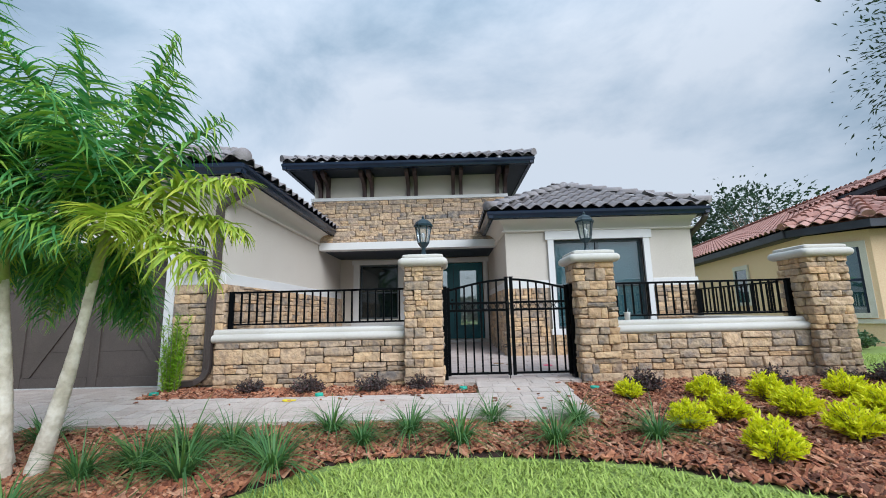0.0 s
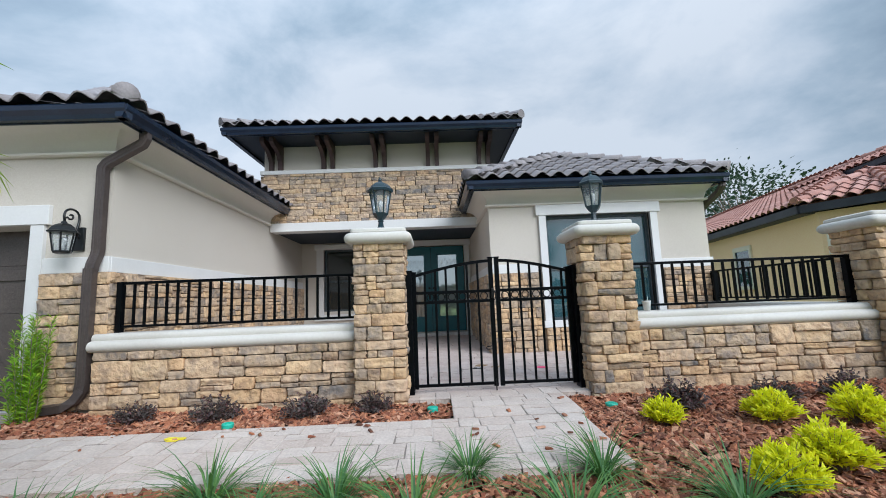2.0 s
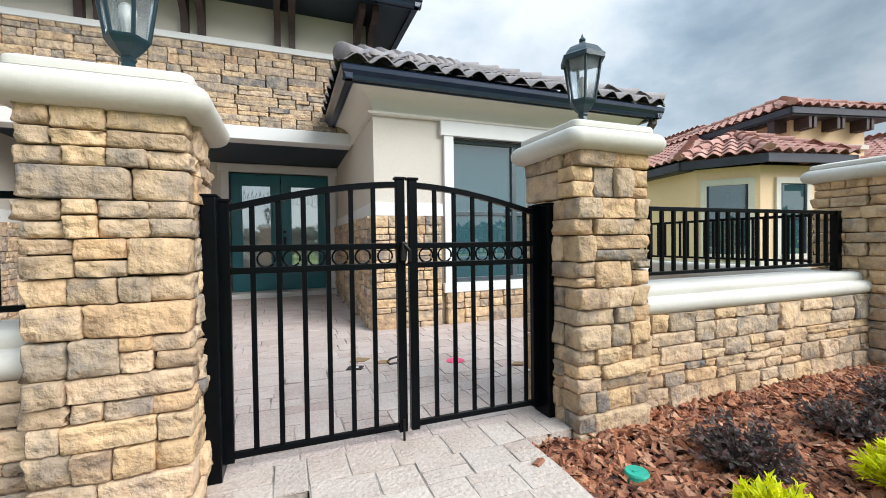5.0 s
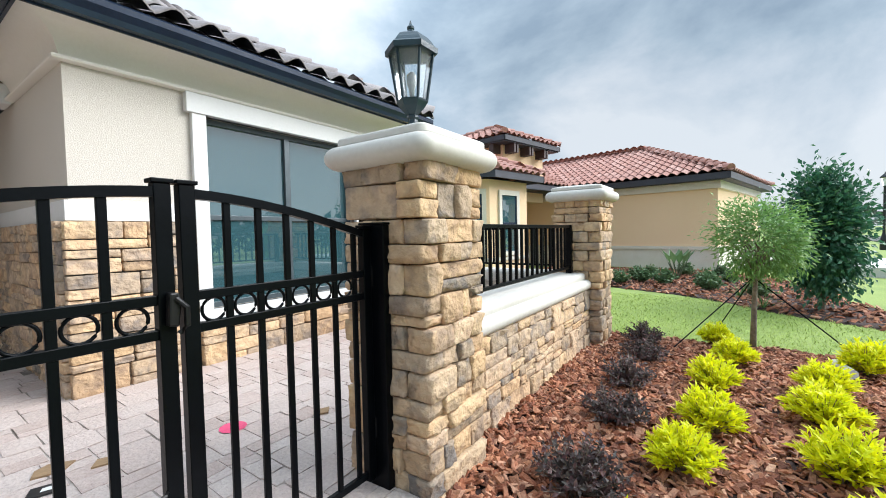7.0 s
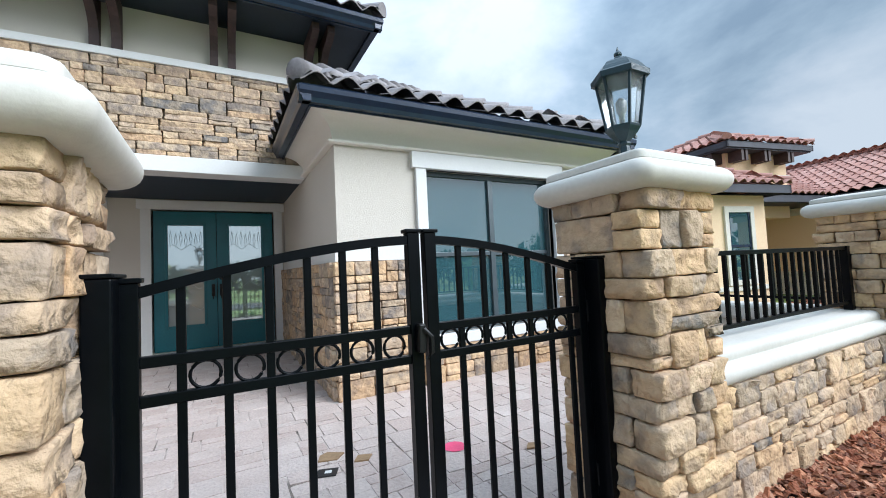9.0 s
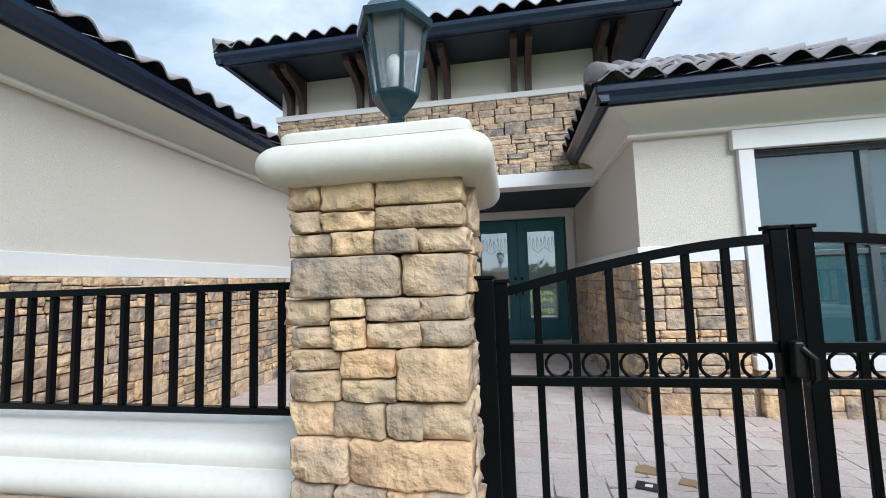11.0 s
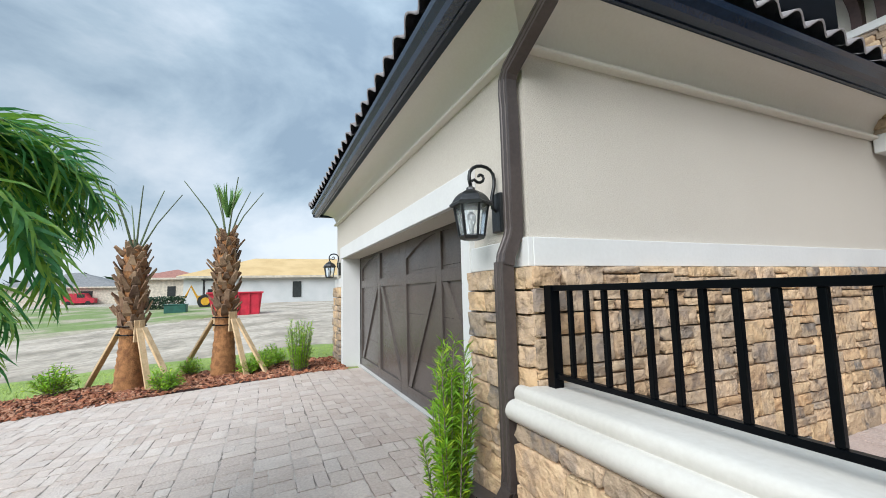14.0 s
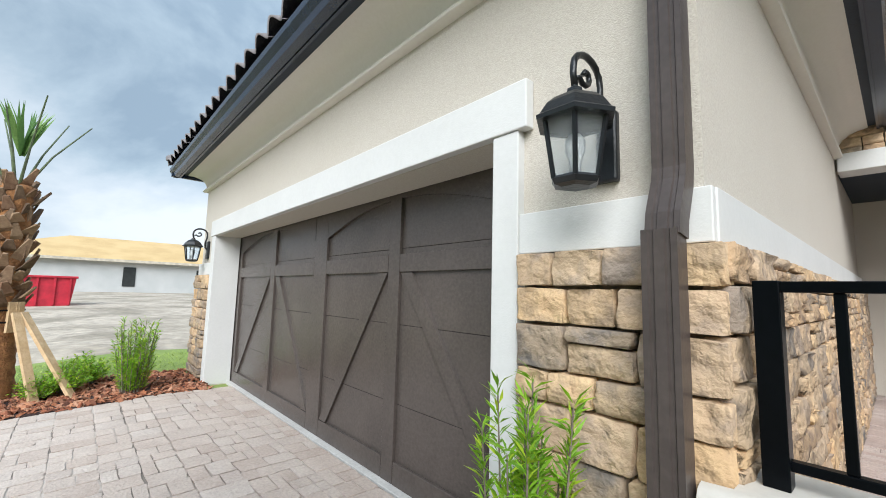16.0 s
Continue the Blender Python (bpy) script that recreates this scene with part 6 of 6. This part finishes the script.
def nb_hip(x0, x1, y0, y1, z, pitch, label):
    hip_roof(x0, x1, y0, y1, z, pitch, (0, 0, 0), nb, RED_TILE, PLANK, label, 77, False)
    nb_fascia([(x0, y1), (x0, y0), (x1, y0), (x1, y1)], z - 0.19, z)
    block("soffit", PLANK, nb, (x0 + 0.05, x1 - 0.05, y0 + 0.05, y1, z - 0.205, z - 0.19))


nb_hip(0.0, 13.5, 0.2, 26, 2.95, 0.42, "terracotta main roof")
nb_hip(7.05, 14.5, -5.0, 8, 2.955, 0.44, "terracotta garage roof")
nb.matrix_basis = pose(9.0, 10.7, -0.05, 0, 0, -11.5)

# ---- paving ----
PAVE_T = [grid_box(4, 4, 1, 300 + s, False, 0.022, 0.016) for s in range(10)]
PAVE_M = [template_mesh("paver", t, PAVER, False) for t in PAVE_T]
PINK_M = [template_mesh("paver", t, PINK_PAVER, False) for t in PAVE_T]


def pave(name, x0, x1, y0, y1, keep, z, label, single, seed, lo=0.15, hi=0.25, short=0.17, long=0.36, kinds=(PINK_M, PINK_PAVER_REST, RED_SAND), split=0.0):
    """Rectangular pavers with sanded joints over part of the ground."""
    rr = random.Random(seed)
    bed = bmesh.new()
    n = 12
    ys = [y0 + (y1 - y0) * i / n for i in range(n + 1)]
    for a, b in zip(ys, ys[1:]):
        va = [bed.verts.new(p) for p in ((x0, a, z(a) - 0.006), (x1, a, z(a) - 0.006), (x1, b, z(b) - 0.006), (x0, b, z(b) - 0.006))]
        bed.faces.new(va)
    floor = tagged(part(name, bed, kinds[2]), label, "paving", kind="structure")
    heap = Heap()
    for u0, u1, v0, v1 in ashlar(x1 - x0, y1 - y0, rr, lo, hi, short, long, split):
        x, y = x0 + (u0 + u1) / 2, y0 + (v0 + v1) / 2
        if not keep(x, y):
            continue
        tilt = -math.degrees(math.atan(z(y - 0.5) - z(y + 0.5)))
        m = pose(x, y, z(y) - 0.03 + rr.uniform(-0.002, 0.002), tilt + rr.uniform(-.5, .5), rr.uniform(-.5, .5), rr.uniform(-1.6, 1.6)) @ Matrix.Diagonal((u1 - u0 - rr.uniform(0.0, 0.006), v1 - v0 - rr.uniform(0.0, 0.006), 0.06, 1))
        if single(x, y):
            piece("paver", rr.choice(kinds[0]), floor, m)
        else:
            heap.add(rr.choice(PAVE_T), m)
    if heap.n:
        heap.make("pavers", kinds[1], floor)
    return floor


def walk_z(y):
    return slope(y) + 0.035


pave("front_walk", -4.05, 1.42, 4.11, 5.05, lambda x, y: True, walk_z, "pale grey-tan paver walk along the garden", lambda x, y: True, 401, 0.16, 0.27, 0.14, 0.30, (PAVE_M, PAVER_REST, SAND), 0.45)
for i, (xa, xb, ya) in enumerate(((0.33, 1.46, 5.05), (-0.10, 0.33, 5.68), (1.46, 1.77, 5.72))):
    pave("gate_apron_%d" % (i + 1), xa, xb, ya, 5.95, lambda x, y: True, lambda y: walk_z(y) + 0.001, "pale tan paver apron before the gate", lambda x, y: True, 402 + 10 * i, 0.17, 0.30, 0.16, 0.33, (PAVE_M, PAVER_REST, SAND), 0.45)
pave("courtyard", -3.26, 5.08, 5.95, 12.5, lambda x, y: not (x > 1.2 and y > 8.68), lambda y: 0.004 + 0.012 * max(0, y - 6.5), "pale grey-tan courtyard pavers", lambda x, y: y < 8.4 and -0.45 < x < 2.3, 403, 0.17, 0.30, 0.15, 0.33, (PINK_M, PINK_PAVER_REST, RED_SAND), 0.5)
pave("driveway", -9.0, -4.05, -9.0, 6.2, lambda x, y: y < 5.9 or GL + 0.1 < x < GR - 0.1, lambda y: slope(y) - 0.02, "grey-tan paver driveway", lambda x, y: y > 4.3 and x > -6.6, 404, 0.19, 0.30, 0.13, 0.30, (PAVE_M, PAVER_REST, SAND), 0.6)

# ---- mulch chips and lawn ----
rr = random.Random(91)
CHIP_T = [(np.array([(-.5, -.5, 0), (.5, -.5, .1), (.5, .5, 0), (-.5, .5, .12), (-.4, -.35, .55), (.4, -.4, .6), (.36, .4, .5), (-.42, .36, .62)]) * np.array([1, 1, 1]) + np.random.default_rng(s).uniform(-.12, .12, (8, 3)), [(4, 5, 6, 7), (0, 1, 5, 4), (1, 2, 6, 5), (2, 3, 7, 6), (3, 0, 4, 7)]) for s in range(8)]


def chips(name, poly, per_m2, size, label, lift=0.0, tilt=42):
    xs, ys = [p[0] for p in poly], [p[1] for p in poly]
    heap = Heap()
    n = int((max(xs) - min(xs)) * (max(ys) - min(ys)) * per_m2)
    for i in range(n):
        x, y = rr.uniform(min(xs), max(xs)), rr.uniform(min(ys), max(ys))
        if not inside(x, y, poly):
            continue
        L = size * rr.uniform(0.5, 1.5)
        m = pose(x, y, ground_z(x, y) + (lift or 0.032 + 0.03 * noise.noise((x * 3, y * 3, 0.5)) + rr.uniform(-0.006, 0.018)), rr.uniform(-tilt, tilt), rr.uniform(-tilt, tilt), rr.uniform(0, 360)) @ Matrix.Diagonal((L, L * rr.uniform(0.28, 0.6), 0.022, 1))
        heap.add(rr.choice(CHIP_T), m)
    return tagged(heap.make(name, MULCH), label, "mulch")


chips("mulch_chips", BED_FRONT, 1250, 0.066, "loose red bark mulch chips")
chips("mulch_chips", BED_WALL, 1300, 0.066, "loose red bark mulch chips under the wall")
chips("mulch_chips", BED_LEFT, 500, 0.07, "loose red bark mulch chips by the driveway")
chips("mulch_chips", BED_NEXT, 110, 0.10, "loose red bark mulch chips by the yellow house")
chips("stray_chips", [(-3.9, 4.85), (-3.9, 5.05), (0.4, 5.06), (0.6, 5.6), (1.4, 5.5), (1.4, 4.2), (-0.5, 4.5)], 9, 0.05, "stray bark chips and dry leaves on the walk", 0.088, 6)

GRASS_B = [blade_template(0.10, b, 2) for b in (0.3, 0.8, 1.3)]


def lawn(name, x0, x1, y0, y1, per_m2, length, label, shut):
    heap = Heap()
    for i in range(int((x1 - x0) * (y1 - y0) * per_m2)):
        x, y = rr.uniform(x0, x1), rr.uniform(y0, y1)
        if any(inside(x, y + 0.06, p) for p in shut):
            continue
        a = rr.uniform(0, 2 * math.pi)
        heap.add(rr.choice(GRASS_B), aimed((x, y, ground_z(x, y) - 0.004), (math.cos(a) * 0.7, math.sin(a) * 0.7, rr.uniform(0.5, 1.2)), length * rr.uniform(0.6, 1.3), rr, False))
    return tagged(heap.make(name, BLADE), label, "grass")


lawn("lawn_grass", -2.6, 3.6, 1.2, 3.4, 4200, 0.085, "fine bright green lawn blades at the bed", [BED_FRONT])
lawn("lawn_grass", 5.6, 9.4, 1.2, 8.5, 1700, 0.07, "bright green lawn blades between the houses", [BED_FRONT, BED_NEXT])
lawn("lawn_grass", -12.8, -10.2, -1.5, 8.0, 500, 0.08, "bright green lawn blades by the sandy lot", [BED_LEFT])

# ---- street and far side ----
ASPHALT = material("grey_asphalt", (0.07, 0.07, 0.072), 0.9, bump=0.3)
sheet_bm = bmesh.new()
box(sheet_bm, -200, 200, -17, -10.5, -1.2, -0.72)
tagged(part("road", sheet_bm, ASPHALT), "grey asphalt residential street", "road", kind="structure")
block("neighbour_driveway", CONCRETE, None, (17.5, 22.5, -10.5, 5.0, -0.6, -0.035))
tagged(bpy.data.objects["neighbour_driveway"], "pale concrete driveway beside the yellow house", "driveway", kind="structure")
street_lamp = thing("street_lamp", (40, -4.36, -0.5), "black metal street lamp with a small lantern head", "street lamp")
IRON = material("street_lamp_black", (0.02, 0.022, 0.024), 0.45, 0.4, bump=0.05)
bm = bmesh.new()
lathe(bm, [(0.2, -0.5), (0.2, 0.2), (0.12, 0.5), (0.08, 0.7), (0.065, 3.75), (0.10, 3.85)], 12, 40, -4.36)
part("pole", bm, IRON, street_lamp)
bm = bmesh.new()
lathe(bm, [(0.10, 3.85), (0.20, 4.4)], 8, 40, -4.36)
part("glass", bm, glass("street_lamp_glass", (0.8, 0.84, 0.86), 0.2, 0.6), street_lamp)
bm = bmesh.new()
lathe(bm, [(0.26, 4.4), (0.25, 4.46), (0.10, 4.62), (0.04, 4.66), (0.02, 4.80)], 8, 40, -4.36)
part("hood", bm, IRON, street_lamp)

# unfinished houses and building site beyond the sandy lot
GREYBLOCK = material("pale_block_wall", (0.55, 0.56, 0.56), 0.9, second=(0.48, 0.50, 0.50), coarse=0.6, bump=0.2)
SHEATH = material("yellow_roof_sheathing", (0.55, 0.39, 0.19), 0.85, second=(0.48, 0.33, 0.15), coarse=0.5, bump=0.15)
PINK = material("brick_red_roof", (0.36, 0.16, 0.12), 0.85, bump=0.2)
GREYROOF = material("grey_shingle_roof", (0.22, 0.22, 0.22), 0.9, bump=0.2)
CREAM_WALL = material("cream_far_wall", (0.62, 0.56, 0.46), 0.9, bump=0.1)


def far_house(x0, x1, y0, y1, z0, h, rise, wall_mat, roof_mat, label, openings=()):
    t = thing("far_house", ((x0 + x1) / 2, (y0 + y1) / 2, z0), label, "house", "far houses")
    block("wall", wall_mat, t, (x0, x1, y0, y1, z0 - 0.5, z0 + h))
    bm = bmesh.new()
    o = 0.6
    m = min(x1 - x0, y1 - y0) / 2
    a = [bm.verts.new(p) for p in ((x0 - o, y0 - o, z0 + h), (x1 + o, y0 - o, z0 + h), (x1 + o, y1 + o, z0 + h), (x0 - o, y1 + o, z0 + h), ((x0 + x1) / 2, y0 + m, z0 + h + rise), ((x0 + x1) / 2, y1 - m, z0 + h + rise))]
    for f in ((0, 1, 4), (1, 2, 5, 4), (2, 3, 5), (3, 0, 4, 5), (3, 2, 1, 0)):
        bm.faces.new([a[i] for i in f])
    part("roof", bm, roof_mat, t)
    block("fascia", CREAM_WALL, t, (x1 + o - 0.05, x1 + o + 0.02, y0 - o, y1 + o, z0 + h - 0.25, z0 + h))
    # flat slabs on the wall, interior shade put into their dark colour
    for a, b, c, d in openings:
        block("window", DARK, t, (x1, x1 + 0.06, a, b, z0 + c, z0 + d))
    return t


far_house(-68, -54, -3.6, 22, 0.55, 3.1, 2.6, GREYBLOCK, SHEATH, "unfinished block house with bare yellow roof sheathing", [(7.7, 8.7, 0.5, 2.4), (14, 15, 0.5, 2.4)])
far_house(-84, -70, -12, -4, 0.55, 3.6, 1.6, CREAM_WALL, PINK, "finished cream house with brick-red roof", [(-8, -7, 1, 2.4)])
far_house(-112, -95, -38, -20, 0.5, 3.2, 3.0, CREAM_WALL, GREYROOF, "far cream house with grey roof", [(-30, -28, 1, 2.4), (-26, -24, 1, 2.4)])
far_house(-112, -95, -66, -46, 0.5, 3.2, 3.0, CREAM_WALL, GREYROOF, "far cream house with grey roof", [(-56, -54, 1, 2.4)])
REDP = material("red_steel", (0.52, 0.02, 0.045), 0.5, bump=0.05)
YEL = material("yellow_machine_paint", (0.68, 0.36, 0.02), 0.45, bump=0.05)
TYRE = material("black_rubber", (0.018, 0.018, 0.018), 0.85, bump=0.2)
GREENM = material("dark_green_steel", (0.02, 0.11, 0.085), 0.6, bump=0.1)
WHITEM = material("white_vehicle_paint", (0.7, 0.7, 0.72), 0.4, bump=0)

zb = ground_z(-30, 4)
d = thing("waste_skip", (-30.4, 2.95, zb), "red steel waste skip on sandy ground", "skip")
bm = bmesh.new()
prism(bm, [(1.75, zb + 0.05), (4.30, zb + 0.05), (4.45, zb + 1.45), (1.4, zb + 1.45)], "x", -31.6, -29.8)
part("body", bm, REDP, d)
for y in (1.9, 2.5, 3.1, 3.7, 4.25):
    block("rib", REDP, d, (-29.8, -29.72, y - 0.04, y + 0.04, zb + 0.1, zb + 1.4))
block("rim", REDP, d, (-31.65, -29.7, 1.34, 4.52, zb + 1.4, zb + 1.5), 0.02)

zt = ground_z(-42, -0.6) + 0.06
tr = thing("backhoe", (-42, -0.6, zt), "yellow backhoe loader parked on the lot", "backhoe")
bm = bmesh.new()
prism(bm, [(-2.0, zt + 0.7), (1.0, zt + 0.55), (1.1, zt + 1.35), (0.2, zt + 1.5), (-2.0, zt + 1.3)], "x", -42.5, -41.5)
soften(bm, 0.05)
part("body", bm, YEL, tr)
for y0, z0, z1 in ((-1.5, 1.3, 2.85), (-0.1, 1.4, 2.85)):
    for x in (-42.5, -41.55):
        block("cab_post", TYRE, tr, (x, x + 0.08, y0, y0 + 0.09, zt + z0, zt + z1))
block("cab_roof", TYRE, tr, (-42.6, -41.4, -1.65, 0.1, zt + 2.85, zt + 2.98), 0.03)
block("seat", TYRE, tr, (-42.3, -41.7, -1.1, -0.6, zt + 1.3, zt + 1.95), 0.08)
for y, r in ((-1.2, 0.72), (0.75, 0.48)):
    for x in (-42.75, -41.45):
        bm = bmesh.new()
        rod(bm, [(x, y, zt + r), (x + 0.3, y, zt + r)], r, 20)
        wh = part("wheel", bm, TYRE, tr)
        bm = bmesh.new()
        rod(bm, [(x + 0.28, y, zt + r), (x + 0.33, y, zt + r)], r * 0.55, 14)
        part("rim", bm, YEL, wh)
bm = bmesh.new()
rod(bm, [(-42, -1.9, zt + 0.9), (-42, -2.6, zt + 2.3), (-42, -3.1, zt + 1.1)], 0.12, 6)
part("boom", bm, YEL, tr)
bm = bmesh.new()
prism(bm, [(1.2, zt + 0.15), (1.9, zt + 0.1), (1.6, zt + 0.8), (1.25, zt + 0.9)], "x", -43, -41)
part("bucket", bm, TYRE, tr)
tr.matrix_basis = Matrix.Translation((-46.5, 0.05, zt)) @ Matrix.Scale(0.93, 4)
zg = ground_z(-38, -2) + 0.08
gb = thing("utility_box", (-38, -1.6, zg), "dark green steel utility box on grass", "utility box")
block("body", GREENM, gb, (-38.6, -37.6, -2.25, -0.85, zg, zg + 0.62), 0.03)
block("lid", GREENM, gb, (-38.65, -37.55, -2.3, -0.8, zg + 0.62, zg + 0.68), 0.02)
hh = Heap()
for i in range(1400):
    x, y = rr.uniform(-46, -44.5), rr.uniform(-6.6, -2.1)
    hh.add(LEAF_T, aimed((x, y, ground_z(x, y) + rr.uniform(0.0, 1.15)), (rr.uniform(-1, 1), rr.uniform(-1, 1), rr.uniform(0, 1)), 0.26, rr))
tagged(hh.make("clipped_hedge", OAK), "dark clipped hedge by the site", "hedge")
for i, (x, y, m, words) in enumerate(((-94, -25.4, REDP, "red van far across the lot"), (-98, -25.0, WHITEM, "white truck far across the lot"))):
    z = ground_z(x, y)
    v = thing("parked_van", (x, y, z), words, "van", "far vehicles")
    bm = bmesh.new()
    prism(bm, [(y - 2.2, z + 0.4), (y + 2.2, z + 0.4), (y + 2.2, z + 1.2), (y + 1.4, z + 1.35), (y + 0.9, z + 2.1), (y - 2.2, z + 2.1)], "x", x - 0.9, x + 0.9)
    part("body", bm, m, v)
    # dark slab, the cab's inner shade painted on
    block("window", DARK, v, (x + 0.9, x + 0.93, y - 0.2, y + 0.9, z + 1.35, z + 1.95))
    for yy in (y - 1.4, y + 1.4):
        bm = bmesh.new()
        rod(bm, [(x + 0.75, yy, z + 0.38), (x + 0.95, yy, z + 0.38)], 0.38, 14)
        part("wheel", bm, TYRE, v)

# ---- small things ----
CUPW = material("white_foam", (0.82, 0.82, 0.80), 0.7, bump=0.05)
TEALP = material("green_plastic", (0.03, 0.42, 0.30), 0.5, bump=0.05)
YTAPE = material("yellow_leaf", (0.75, 0.62, 0.03), 0.7, bump=0.1)
PINKP = material("pink_marking_paint", (0.85, 0.10, 0.22), 0.8, bump=0.1)
BROWN = material("flat_brown", (0.34, 0.22, 0.12), 0.9, bump=0.1)
cup = thing("foam_cup", (2.47, 5.96, 0.772), "white foam cup standing on the wall coping", "cup")
bm = bmesh.new()
lathe(bm, [(0.032, 0.773), (0.044, 0.875), (0.047, 0.88), (0.044, 0.884), (0.040, 0.88), (0.030, 0.79)], 16, 2.47, 5.96)
part("body", bm, CUPW, cup, smooth=True)
bm = bmesh.new()
rod(bm, [(2.46, 5.96, 0.79), (2.485, 5.95, 0.93)], 0.003, 5)
part("straw", bm, CUPW, cup)
cup.location.x += 0.08


def lid(x, y, r, label):
    z = ground_z(x, y) + 0.06
    t = thing("valve_lid", (x, y, z), label, "valve lid", "irrigation lids")
    bm = bmesh.new()
    lathe(bm, [(r, z - 0.03), (r, z + 0.018), (r * 0.93, z + 0.026)], 20, x, y)
    part("lid", bm, TEALP, t)
    bm = bmesh.new()
    box(bm, x - r * 0.4, x + r * 0.4, y - 0.006, y + 0.006, z + 0.026, z + 0.032)
    part("grip", bm, TEALP, t)


lid(1.77, 5.26, 0.055, "round green irrigation lid in mulch")
lid(-1.63, 5.20, 0.05, "round green irrigation lid in mulch by the wall")
lid(-3.84, 5.41, 0.055, "round green irrigation lid beside the shrub")
lid(0.15, 5.38, 0.05, "round green irrigation lid in mulch by the gate")
bm = bmesh.new()
for k, (x, y) in enumerate(((-1.88, 4.84), (-1.84, 4.87), (-1.91, 4.87))):
    prism(bm, [(x - .04, y - .015), (x + .04, y - .02), (x + .045, y + .015), (x - .025, y + .022)], "z", walk_z(y) + 0.002, walk_z(y) + 0.007 + 0.004 * k)
tagged(part("yellow_leaves", bm, YTAPE), "fallen yellow leaves on the walk", "leaf")
bm = bmesh.new()
lathe(bm, [(0.075, 0.012), (0.085, 0.017), (0.05, 0.020)], 11, 1.65, 7.18)
tagged(part("paint_mark", bm, PINKP), "pink paint spot on courtyard pavers", "paint mark")
bm = bmesh.new()
prism(bm, [(0.70, 7.29), (0.82, 7.25), (0.86, 7.34), (0.74, 7.38)], "z", 0.014, 0.022)
scrap = tagged(part("printed_scrap", bm, material("black_print", (0.02, 0.02, 0.022), 0.5, bump=0.05)), "black printed packaging scrap on pavers", "litter")
bm = bmesh.new()
prism(bm, [(0.76, 7.305), (0.80, 7.29), (0.815, 7.325), (0.775, 7.335)], "z", 0.022, 0.0235)
part("pale_mark", bm, CUPW, scrap)
# two fallen brown leaves and a dark spot, each a thin brown slab
for pts, words in ((((0.76, 7.50), (0.88, 7.46), (0.95, 7.54), (0.85, 7.61), (0.79, 7.58)), "curled brown leaf on pavers"), (((0.97, 7.36), (1.06, 7.33), (1.11, 7.40), (1.02, 7.44)), "small brown leaf on pavers"), (((2.04, 6.86), (2.13, 6.82), (2.19, 6.88), (2.10, 6.92)), "dark brown spot on pavers by the pillar")):
    bm = bmesh.new()
    prism(bm, pts, "z", 0.014, 0.024)
    tagged(part("brown_bit", bm, BROWN), words, "litter")
bm = bmesh.new()
rod(bm, [(5.3, 3.6, ground_z(5.3, 3.6) + 0.10), (5.62, 3.66, ground_z(5.6, 3.6) + 0.10)], 0.045, 12)
tagged(part("white_pipe", bm, CUPW), "short white plastic pipe in mulch", "pipe")
